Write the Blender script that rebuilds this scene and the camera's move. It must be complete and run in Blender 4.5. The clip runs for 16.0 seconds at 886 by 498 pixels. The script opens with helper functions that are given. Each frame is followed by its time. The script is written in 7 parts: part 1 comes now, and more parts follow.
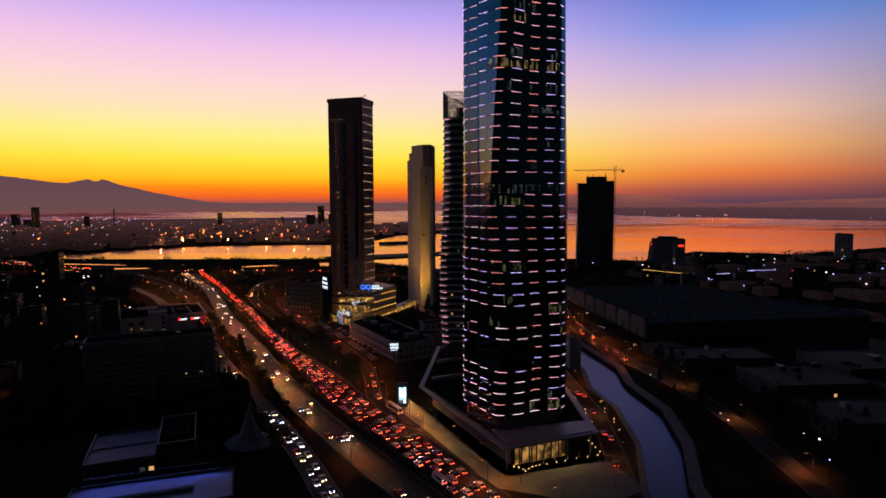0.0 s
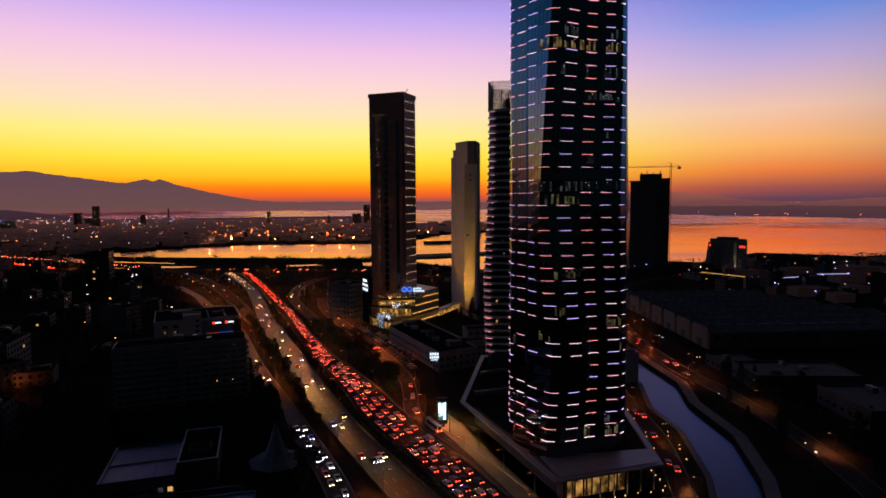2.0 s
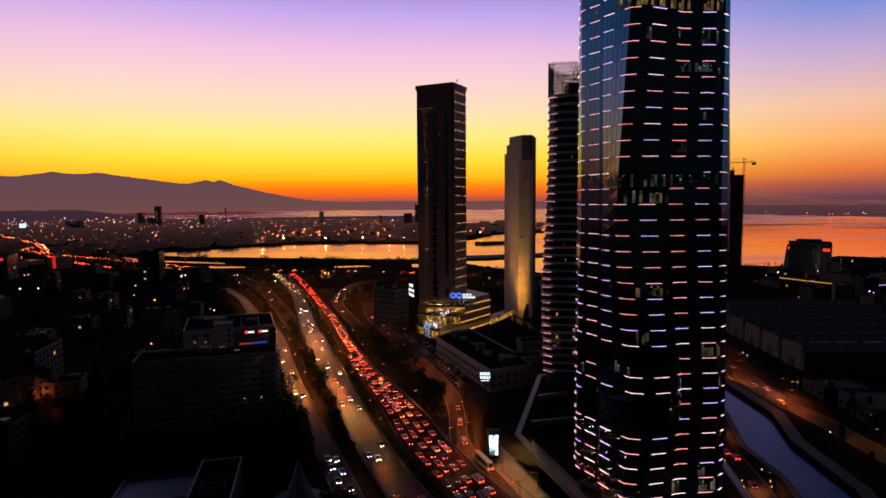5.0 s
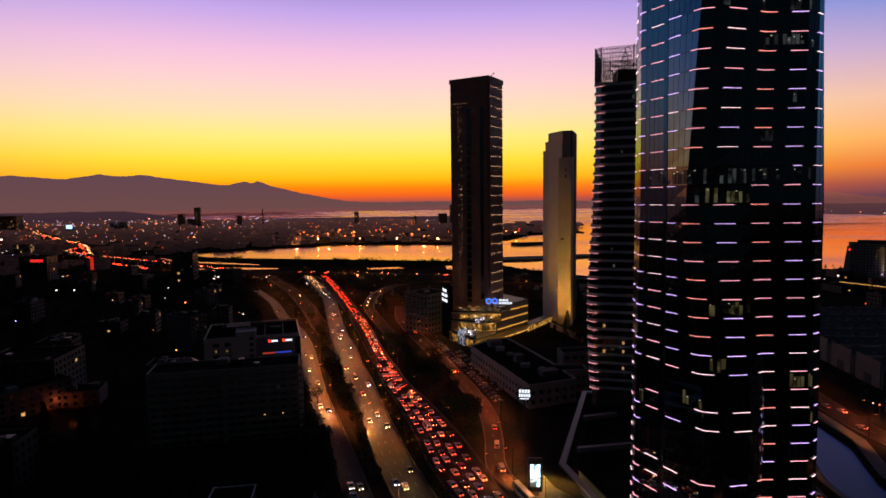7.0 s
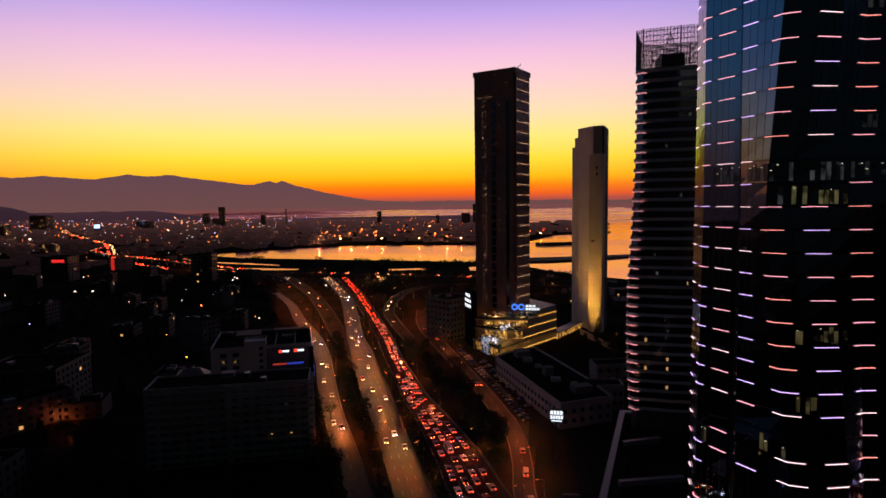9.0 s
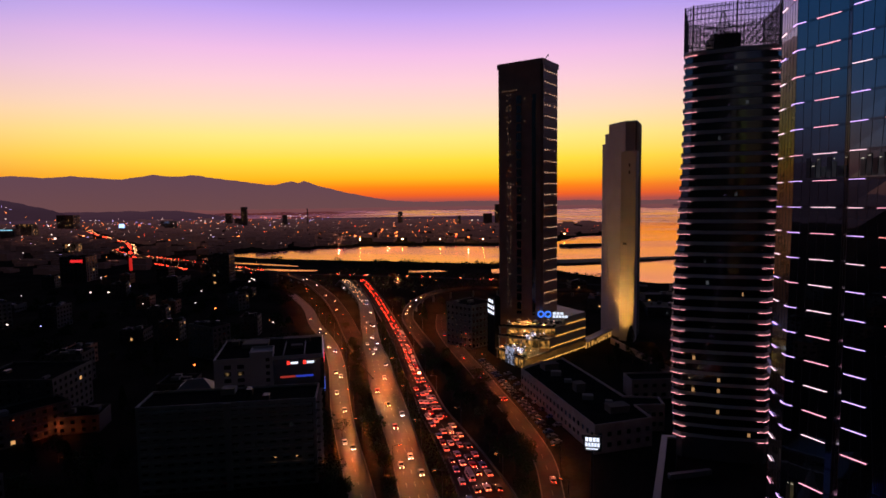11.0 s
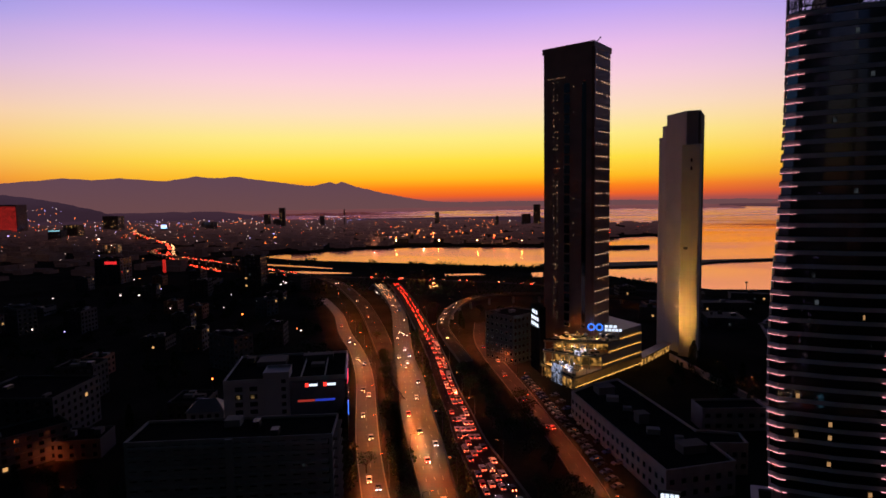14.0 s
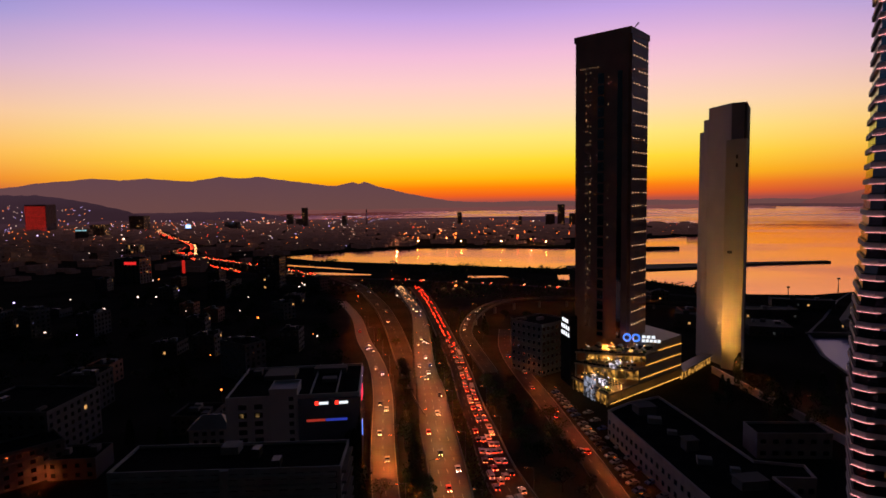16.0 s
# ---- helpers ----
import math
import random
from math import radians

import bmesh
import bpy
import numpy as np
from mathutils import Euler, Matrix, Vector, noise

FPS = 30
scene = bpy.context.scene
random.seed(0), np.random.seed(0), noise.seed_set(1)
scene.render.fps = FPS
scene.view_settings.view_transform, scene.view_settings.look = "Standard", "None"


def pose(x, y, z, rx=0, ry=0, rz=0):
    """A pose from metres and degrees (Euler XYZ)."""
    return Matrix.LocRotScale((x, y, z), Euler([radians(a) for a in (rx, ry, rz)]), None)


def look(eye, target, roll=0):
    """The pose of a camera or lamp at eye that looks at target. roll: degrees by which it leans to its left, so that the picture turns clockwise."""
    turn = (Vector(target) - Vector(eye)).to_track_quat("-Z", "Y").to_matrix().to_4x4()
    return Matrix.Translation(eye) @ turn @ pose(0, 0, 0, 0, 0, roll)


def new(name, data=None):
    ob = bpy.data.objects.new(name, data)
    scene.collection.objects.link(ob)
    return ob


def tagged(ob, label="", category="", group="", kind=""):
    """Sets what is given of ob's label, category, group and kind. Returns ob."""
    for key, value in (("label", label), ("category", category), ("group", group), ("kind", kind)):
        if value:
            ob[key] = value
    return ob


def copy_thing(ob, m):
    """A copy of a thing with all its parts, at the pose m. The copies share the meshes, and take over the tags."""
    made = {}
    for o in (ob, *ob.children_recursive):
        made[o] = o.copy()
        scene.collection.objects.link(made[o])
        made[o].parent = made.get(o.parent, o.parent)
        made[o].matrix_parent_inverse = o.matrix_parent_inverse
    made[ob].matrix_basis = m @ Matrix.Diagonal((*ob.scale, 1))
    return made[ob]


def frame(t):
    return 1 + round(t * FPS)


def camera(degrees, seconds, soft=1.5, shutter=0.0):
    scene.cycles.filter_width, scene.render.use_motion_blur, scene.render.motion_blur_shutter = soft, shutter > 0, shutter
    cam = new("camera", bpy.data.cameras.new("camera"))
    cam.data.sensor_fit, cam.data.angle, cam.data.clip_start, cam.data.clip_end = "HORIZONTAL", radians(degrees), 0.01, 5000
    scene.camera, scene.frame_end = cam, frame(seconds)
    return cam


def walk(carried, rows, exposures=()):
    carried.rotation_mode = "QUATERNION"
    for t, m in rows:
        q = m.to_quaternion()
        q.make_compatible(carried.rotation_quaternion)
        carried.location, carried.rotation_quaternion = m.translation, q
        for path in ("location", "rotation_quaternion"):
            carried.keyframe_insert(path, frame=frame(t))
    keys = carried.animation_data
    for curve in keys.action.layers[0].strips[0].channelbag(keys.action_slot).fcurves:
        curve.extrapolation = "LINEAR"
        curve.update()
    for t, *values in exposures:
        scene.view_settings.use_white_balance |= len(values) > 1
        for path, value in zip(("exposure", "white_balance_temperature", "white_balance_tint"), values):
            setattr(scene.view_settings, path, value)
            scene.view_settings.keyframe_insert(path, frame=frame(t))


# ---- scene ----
cam = camera(74.2, 16.0, soft=1.6)
PATH = [
    (0, (-2.573, -67.45, 96.019), (-2.293, -65.477, 95.857), -0.2),
    (0.5, (-1.434, -62.335, 95.998), (-1.196, -60.356, 95.835), -0.2),
    (1, (-0.571, -56.772, 96.058), (-0.371, -54.789, 95.894), -0.3),
    (1.5, (0.373, -51.376, 96.128), (0.535, -49.389, 95.963), -0.3),
    (2, (1.194, -45.773, 96.169), (1.319, -43.784, 96.003), -0.3),
    (2.5, (1.718, -40.353, 95.98), (1.809, -38.361, 95.815), -0.3),
    (3, (2.133, -34.564, 96.072), (2.188, -32.572, 95.906), -0.4),
    (3.5, (2.696, -28.651, 95.941), (2.718, -26.658, 95.775), -0.4),
    (6, (3.061, -1.479, 95.804), (2.954, 0.512, 95.638), -0.6),
    (6.5, (2.869, 3.919, 95.93), (2.727, 5.907, 95.765), -0.7),
    (7, (2.464, 9.423, 95.945), (2.293, 11.409, 95.78), -0.7),
    (7.5, (2.061, 14.788, 96.048), (1.87, 16.772, 95.883), -0.7),
    (8, (1.778, 19.988, 96.242), (1.567, 21.97, 96.076), -0.8),
    (8.5, (1.242, 25.558, 96.326), (1.012, 27.538, 96.16), -0.8),
    (9, (0.541, 30.855, 96.369), (0.292, 32.832, 96.202), -0.8),
    (11.5, (-3.33, 57.806, 96.038), (-3.671, 59.77, 95.874), -0.8),
    (12, (-4.477, 63.156, 95.959), (-4.839, 65.116, 95.796), -0.9),
    (12.5, (-5.57, 68.418, 95.832), (-5.951, 70.375, 95.67), -0.9),
    (13, (-6.749, 73.502, 95.75), (-7.15, 75.455, 95.588), -0.8),
    (13.5, (-7.616, 78.961, 95.851), (-8.04, 80.909, 95.689), -0.8),
    (14, (-8.507, 84.045, 95.922), (-8.952, 85.988, 95.76), -0.9),
    (14.5, (-9.858, 89.344, 95.911), (-10.323, 91.283, 95.749), -0.9),
    (15, (-11.272, 94.387, 95.98), (-11.755, 96.321, 95.819), -0.9),
    (15.5, (-12.52, 99.401, 95.97), (-13.021, 101.33, 95.808), -0.9),
    (16, (-13.708, 104.437, 95.878), (-14.227, 106.362, 95.717), -0.9),
]
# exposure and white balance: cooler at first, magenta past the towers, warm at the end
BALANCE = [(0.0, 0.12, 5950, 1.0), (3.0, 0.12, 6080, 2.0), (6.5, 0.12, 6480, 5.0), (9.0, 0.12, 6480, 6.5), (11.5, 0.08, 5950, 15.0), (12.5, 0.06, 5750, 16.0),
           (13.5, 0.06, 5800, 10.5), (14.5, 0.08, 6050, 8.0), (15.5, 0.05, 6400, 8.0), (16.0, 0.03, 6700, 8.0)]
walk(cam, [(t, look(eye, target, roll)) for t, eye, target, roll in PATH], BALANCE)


# ---- world: dusk sky, afterglow low in the west-north-west ----
GLOW = math.radians(14.0)          # the glow lies this far to the left of +y


def lin(r, g, b):
    """Linear colour from 8-bit display values."""
    return tuple(((v / 255 + 0.055) / 1.055) ** 2.4 if v > 10 else v / 255 / 12.92 for v in (r, g, b)) + (1.0,)


world = bpy.data.worlds.new("dusk_sky")
scene.world = world
world.use_nodes = True
wt = world.node_tree
wt.nodes.clear()


def sky_ramp(stops):
    """Colour by the sine of the elevation, 0 to 0.6."""
    n = wt.nodes.new("ShaderNodeValToRGB")
    els = n.color_ramp.elements
    while len(els) < len(stops):
        els.new(0.5)
    for e, (deg, col) in zip(els, stops):
        e.position = math.sin(math.radians(deg)) / 0.6
        e.color = lin(*col)
    return n


w_out = wt.nodes.new("ShaderNodeOutputWorld")
w_bg = wt.nodes.new("ShaderNodeBackground")
w_tc = wt.nodes.new("ShaderNodeTexCoord")
w_sep = wt.nodes.new("ShaderNodeSeparateXYZ")
wt.links.new(w_tc.outputs["Generated"], w_sep.inputs[0])
w_el = wt.nodes.new("ShaderNodeMath")
w_el.operation = "DIVIDE"
w_el.inputs[1].default_value = 0.6
w_el.use_clamp = True
wt.links.new(w_sep.outputs[2], w_el.inputs[0])
w_flat = wt.nodes.new("ShaderNodeVectorMath")
w_flat.operation = "MULTIPLY"
w_flat.inputs[1].default_value = (1, 1, 0)
wt.links.new(w_tc.outputs["Generated"], w_flat.inputs[0])
w_nrm = wt.nodes.new("ShaderNodeVectorMath")
w_nrm.operation = "NORMALIZE"
wt.links.new(w_flat.outputs[0], w_nrm.inputs[0])
w_dot = wt.nodes.new("ShaderNodeVectorMath")
w_dot.operation = "DOT_PRODUCT"
w_dot.inputs[1].default_value = (-math.sin(GLOW), math.cos(GLOW), 0)
wt.links.new(w_nrm.outputs[0], w_dot.inputs[0])

glow_side = sky_ramp([(0, (176, 80, 66)), (0.5, (238, 94, 32)), (1.3, (255, 130, 14)), (2.2, (255, 184, 22)), (3.9, (255, 219, 58)), (6.0, (255, 230, 122)), (8.4, (255, 219, 178)),
                      (11.0, (252, 205, 204)), (13.6, (240, 188, 219)), (17.0, (194, 162, 229)), (21.5, (110, 106, 185)), (28, (14, 19, 27))])
wing_side = sky_ramp([(0, (98, 62, 78)), (1.0, (160, 80, 70)), (2.4, (232, 120, 58)), (4.6, (250, 172, 98)), (7.6, (241, 188, 162)),
                      (11.5, (192, 164, 205)), (15.0, (124, 140, 211)), (19.0, (80, 102, 186)), (24, (40, 60, 118)), (33, (11, 17, 24))])
side_dusk = sky_ramp([(0, (58, 44, 58)), (2, (78, 60, 74)), (5, (86, 86, 110)), (9, (80, 106, 142)), (14, (66, 103, 150)), (20, (48, 82, 122)), (30, (11, 17, 24))])
night_side = sky_ramp([(0, (10, 12, 13)), (6, (14, 18, 22)), (14, (14, 19, 25)), (22, (12, 17, 22)), (36, (9, 12, 14))])


def w_between(a, b, lo, hi):
    m = wt.nodes.new("ShaderNodeMapRange")
    m.interpolation_type = "SMOOTHSTEP"
    m.inputs["From Min"].default_value = lo
    m.inputs["From Max"].default_value = hi
    wt.links.new(w_dot.outputs["Value"], m.inputs["Value"])
    x = wt.nodes.new("ShaderNodeMix")
    x.data_type = "RGBA"
    wt.links.new(m.outputs[0], x.inputs[0])
    wt.links.new(a, x.inputs[6])
    wt.links.new(b, x.inputs[7])
    return x.outputs[2]


for r in (glow_side, wing_side, side_dusk, night_side):
    wt.links.new(w_el.outputs[0], r.inputs[0])
w_mix = w_between(night_side.outputs[0], side_dusk.outputs[0], -0.45, 0.15)
w_mix = w_between(w_mix, wing_side.outputs[0], 0.32, 0.70)
w_mix = w_between(w_mix, glow_side.outputs[0], 0.66, 1.0)
wt.links.new(w_mix, w_bg.inputs[0])
w_bg.inputs[1].default_value = 1.0
wt.links.new(w_bg.outputs[0], w_out.inputs[0])

# ---- materials ----
MATS = {}


def surface(name, col, rough=0.7, metal=0.0, vary=0.25, scale=0.25, fine=4.0, bump=0.15, spread=0.0, ior=1.5, spec=None):
    """A surface with stains (scale per metre), grain (fine per metre) and a little relief; spread: tone between alike pieces."""
    if name in MATS:
        return MATS[name]
    m = bpy.data.materials.new(name)
    m.use_nodes = True
    nt = m.node_tree
    b = nt.nodes["Principled BSDF"]
    tc = nt.nodes.new("ShaderNodeTexCoord")
    n1, n2 = nt.nodes.new("ShaderNodeTexNoise"), nt.nodes.new("ShaderNodeTexNoise")
    n1.inputs["Scale"].default_value, n1.inputs["Detail"].default_value = scale, 4
    n2.inputs["Scale"].default_value, n2.inputs["Detail"].default_value = fine, 3
    for n in (n1, n2):
        nt.links.new(tc.outputs["Object"], n.inputs["Vector"])
    add = nt.nodes.new("ShaderNodeMath")
    add.operation = "MULTIPLY_ADD"
    add.inputs[1].default_value = 0.45
    nt.links.new(n2.outputs["Fac"], add.inputs[0])
    nt.links.new(n1.outputs["Fac"], add.inputs[2])
    last = add.outputs[0]
    if spread:
        oi = nt.nodes.new("ShaderNodeObjectInfo")
        sp = nt.nodes.new("ShaderNodeMath")
        sp.operation = "MULTIPLY_ADD"
        sp.inputs[1].default_value = spread
        nt.links.new(oi.outputs["Random"], sp.inputs[0])
        nt.links.new(last, sp.inputs[2])
        last = sp.outputs[0]
    mr = nt.nodes.new("ShaderNodeMapRange")
    mr.inputs["From Min"].default_value, mr.inputs["From Max"].default_value = 0.3, 1.15 + spread
    mr.inputs["To Min"].default_value, mr.inputs["To Max"].default_value = 1 - vary, 1 + vary
    nt.links.new(last, mr.inputs["Value"])
    mul = nt.nodes.new("ShaderNodeVectorMath")
    mul.operation = "SCALE"
    mul.inputs[0].default_value = col[:3]
    nt.links.new(mr.outputs[0], mul.inputs["Scale"])
    nt.links.new(mul.outputs[0], b.inputs["Base Color"])
    rr = nt.nodes.new("ShaderNodeMapRange")
    rr.inputs["To Min"].default_value, rr.inputs["To Max"].default_value = max(0.02, rough * 0.8), min(1, rough * 1.2)
    nt.links.new(n1.outputs["Fac"], rr.inputs["Value"])
    nt.links.new(rr.outputs[0], b.inputs["Roughness"])
    b.inputs["Metallic"].default_value = metal
    b.inputs["IOR"].default_value = ior
    b.inputs["Specular IOR Level"].default_value = spec if spec is not None else (0.12 if rough > 0.62 else 0.4)
    if bump:
        bp = nt.nodes.new("ShaderNodeBump")
        bp.inputs["Strength"].default_value, bp.inputs["Distance"].default_value = bump, 0.05
        nt.links.new(n2.outputs["Fac"], bp.inputs["Height"])
        nt.links.new(bp.outputs[0], b.inputs["Normal"])
    MATS[name] = m
    return m


def glowing(name, col, power):
    """Something that gives off light."""
    if name in MATS:
        return MATS[name]
    m = bpy.data.materials.new(name)
    m.use_nodes = True
    b = m.node_tree.nodes["Principled BSDF"]
    b.inputs["Base Color"].default_value = (0.05, 0.05, 0.05, 1)
    b.inputs["Emission Color"].default_value = (*col[:3], 1)
    b.inputs["Emission Strength"].default_value = power
    MATS[name] = m
    return m


def room_glow(name, col, power, pitch=1.2):
    """A lit room behind glass: uneven light, with furniture and blinds as darker patches."""
    if name in MATS:
        return MATS[name]
    m = glowing(name, col, power)
    nt = m.node_tree
    b = nt.nodes["Principled BSDF"]
    b.inputs["Roughness"].default_value = 0.15
    tc = nt.nodes.new("ShaderNodeTexCoord")
    v = nt.nodes.new("ShaderNodeTexNoise")
    v.inputs["Scale"].default_value, v.inputs["Detail"].default_value = 0.6 / pitch, 5
    oi = nt.nodes.new("ShaderNodeObjectInfo")
    sh = nt.nodes.new("ShaderNodeVectorMath")
    sh.operation = "MULTIPLY_ADD"
    sh.inputs[1].default_value = (90, 90, 90)
    nt.links.new(oi.outputs["Random"], sh.inputs[0])
    nt.links.new(tc.outputs["Object"], sh.inputs[2])
    nt.links.new(sh.outputs[0], v.inputs["Vector"])
    mr = nt.nodes.new("ShaderNodeMapRange")
    mr.inputs["From Min"].default_value, mr.inputs["From Max"].default_value = 0.44, 0.70
    mr.inputs["To Min"].default_value, mr.inputs["To Max"].default_value = power * 0.06, power * 2.4
    nt.links.new(v.outputs["Fac"], mr.inputs["Value"])
    nt.links.new(mr.outputs[0], b.inputs["Emission Strength"])
    return m


def coated_glass(name, tint, share=0.34, rough=0.03):
    """Dark coated curtain-wall glass: a mirror coat over a near-black room."""
    if name in MATS:
        return MATS[name]
    m = bpy.data.materials.new(name)
    m.use_nodes = True
    nt = m.node_tree
    b = nt.nodes["Principled BSDF"]
    b.inputs["Base Color"].default_value = (0.006, 0.006, 0.008, 1)
    b.inputs["Roughness"].default_value = 0.2
    g = nt.nodes.new("ShaderNodeBsdfGlossy")
    g.inputs["Color"].default_value = (*tint[:3], 1)
    g.inputs["Roughness"].default_value = rough
    tc = nt.nodes.new("ShaderNodeTexCoord")
    n = nt.nodes.new("ShaderNodeTexNoise")
    n.inputs["Scale"].default_value = 0.35
    nt.links.new(tc.outputs["Object"], n.inputs["Vector"])
    bp = nt.nodes.new("ShaderNodeBump")
    bp.inputs["Strength"].default_value, bp.inputs["Distance"].default_value = 0.05, 0.12
    nt.links.new(n.outputs["Fac"], bp.inputs["Height"])
    nt.links.new(bp.outputs[0], g.inputs["Normal"])
    mx = nt.nodes.new("ShaderNodeMixShader")
    mx.inputs[0].default_value = share
    nt.links.new(b.outputs[0], mx.inputs[1])
    nt.links.new(g.outputs[0], mx.inputs[2])
    nt.links.new(mx.outputs[0], nt.nodes["Material Output"].inputs[0])
    MATS[name] = m
    return m


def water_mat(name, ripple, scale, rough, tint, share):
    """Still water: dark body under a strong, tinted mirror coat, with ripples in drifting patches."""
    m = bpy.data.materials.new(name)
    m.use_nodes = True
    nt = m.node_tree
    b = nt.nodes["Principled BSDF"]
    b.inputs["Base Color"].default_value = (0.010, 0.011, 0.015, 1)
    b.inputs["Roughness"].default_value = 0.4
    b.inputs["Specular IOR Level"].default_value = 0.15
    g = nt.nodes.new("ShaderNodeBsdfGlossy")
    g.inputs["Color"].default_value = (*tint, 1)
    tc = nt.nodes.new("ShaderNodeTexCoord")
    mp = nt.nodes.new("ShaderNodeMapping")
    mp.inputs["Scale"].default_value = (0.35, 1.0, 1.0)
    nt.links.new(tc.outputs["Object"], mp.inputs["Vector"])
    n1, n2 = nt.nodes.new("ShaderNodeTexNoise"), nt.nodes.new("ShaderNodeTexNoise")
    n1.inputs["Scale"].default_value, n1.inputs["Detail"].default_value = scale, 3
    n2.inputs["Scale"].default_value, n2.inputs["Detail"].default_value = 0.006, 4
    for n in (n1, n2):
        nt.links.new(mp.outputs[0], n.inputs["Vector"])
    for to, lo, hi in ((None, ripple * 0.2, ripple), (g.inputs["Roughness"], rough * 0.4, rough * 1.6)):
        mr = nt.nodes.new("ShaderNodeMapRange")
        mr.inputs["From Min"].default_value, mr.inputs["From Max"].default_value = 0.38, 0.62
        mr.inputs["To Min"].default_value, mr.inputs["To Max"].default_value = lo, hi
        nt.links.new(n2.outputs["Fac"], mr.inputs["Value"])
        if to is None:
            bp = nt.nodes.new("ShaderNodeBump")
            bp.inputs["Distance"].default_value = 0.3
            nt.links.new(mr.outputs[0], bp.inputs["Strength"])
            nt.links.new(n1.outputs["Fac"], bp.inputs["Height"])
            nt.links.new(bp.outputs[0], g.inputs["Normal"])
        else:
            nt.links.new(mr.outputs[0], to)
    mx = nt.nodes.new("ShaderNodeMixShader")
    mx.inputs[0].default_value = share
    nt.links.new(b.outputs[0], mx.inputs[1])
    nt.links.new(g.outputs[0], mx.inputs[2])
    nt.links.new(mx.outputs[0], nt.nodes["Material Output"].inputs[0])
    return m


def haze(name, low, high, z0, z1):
    """Far hills and plain in lit dusk air: haze painted as emission, by height."""
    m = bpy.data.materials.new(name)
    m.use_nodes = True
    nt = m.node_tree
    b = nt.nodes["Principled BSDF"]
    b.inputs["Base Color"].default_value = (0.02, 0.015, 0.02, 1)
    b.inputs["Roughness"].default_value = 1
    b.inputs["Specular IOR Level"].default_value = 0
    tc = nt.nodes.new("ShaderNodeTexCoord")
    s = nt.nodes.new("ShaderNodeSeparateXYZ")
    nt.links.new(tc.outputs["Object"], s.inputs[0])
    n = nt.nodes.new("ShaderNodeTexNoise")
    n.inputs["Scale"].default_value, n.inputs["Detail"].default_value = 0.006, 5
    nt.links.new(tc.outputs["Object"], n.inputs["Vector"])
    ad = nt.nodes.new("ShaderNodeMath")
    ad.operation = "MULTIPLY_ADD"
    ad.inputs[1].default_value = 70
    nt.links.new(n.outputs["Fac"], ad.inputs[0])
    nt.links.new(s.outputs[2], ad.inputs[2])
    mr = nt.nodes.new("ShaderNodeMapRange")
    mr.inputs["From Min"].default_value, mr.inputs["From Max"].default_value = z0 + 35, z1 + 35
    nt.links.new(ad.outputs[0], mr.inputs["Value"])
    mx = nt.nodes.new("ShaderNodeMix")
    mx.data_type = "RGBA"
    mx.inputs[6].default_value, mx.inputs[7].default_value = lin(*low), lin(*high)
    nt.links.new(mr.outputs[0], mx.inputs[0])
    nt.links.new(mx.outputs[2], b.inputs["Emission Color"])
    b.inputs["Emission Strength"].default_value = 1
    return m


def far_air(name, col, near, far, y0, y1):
    """Far roofs in lit dusk air: painted emission growing with distance over the plain."""
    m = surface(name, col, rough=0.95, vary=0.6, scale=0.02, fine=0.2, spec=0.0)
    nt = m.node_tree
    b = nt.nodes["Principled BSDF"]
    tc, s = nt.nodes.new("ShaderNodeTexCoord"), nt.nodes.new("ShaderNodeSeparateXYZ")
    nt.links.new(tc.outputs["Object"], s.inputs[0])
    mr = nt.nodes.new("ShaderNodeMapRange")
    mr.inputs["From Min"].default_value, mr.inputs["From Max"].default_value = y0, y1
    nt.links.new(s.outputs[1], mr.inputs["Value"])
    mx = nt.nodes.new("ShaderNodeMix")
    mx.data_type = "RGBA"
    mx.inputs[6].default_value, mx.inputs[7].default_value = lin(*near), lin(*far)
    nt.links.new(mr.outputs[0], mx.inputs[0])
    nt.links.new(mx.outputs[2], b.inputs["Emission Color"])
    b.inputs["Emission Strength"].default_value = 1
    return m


SODIUM = (1.0, 0.145, 0.018)
ASPHALT = surface("asphalt", (0.060, 0.055, 0.051), rough=0.85, vary=0.4, scale=0.08, fine=2.0, spec=0.0)
POLISHED_ASPHALT = surface("polished_asphalt", (0.060, 0.052, 0.046), rough=0.5, vary=0.4, scale=0.08, fine=2.0, spec=0.02)
EARTH = surface("earth", (0.034, 0.031, 0.024), rough=0.95, spec=0.0, vary=0.5, scale=0.03, fine=0.6)
PAVING = surface("paving", (0.16, 0.15, 0.14), rough=0.7, vary=0.3, scale=0.2, fine=3)
CONCRETE = surface("concrete", (0.26, 0.25, 0.24), rough=0.85, vary=0.3, scale=0.12, fine=1.5)
DARK_CONCRETE = surface("dark_concrete", (0.085, 0.08, 0.078), rough=0.85, vary=0.35, scale=0.12, fine=1.5)
PLASTER = surface("plaster", (0.125, 0.12, 0.115), rough=0.85, vary=0.25, scale=0.15, fine=2, spread=0.5)
WHITE_PLASTER = surface("white_plaster", (0.50, 0.47, 0.46), rough=0.8, vary=0.16, scale=0.08, fine=1.5)
BROWN_CLAD = surface("brown_cladding", (0.42, 0.19, 0.12), rough=0.55, vary=0.35, scale=0.12, fine=2)
ROOF_FELT = surface("roof_felt", (0.020, 0.020, 0.019), rough=0.95, vary=0.5, scale=0.12, fine=1.2, spec=0.0)
PALE_ROOF = surface("pale_roof", (0.24, 0.24, 0.28), rough=0.5, vary=0.3, scale=0.1, fine=1.2)
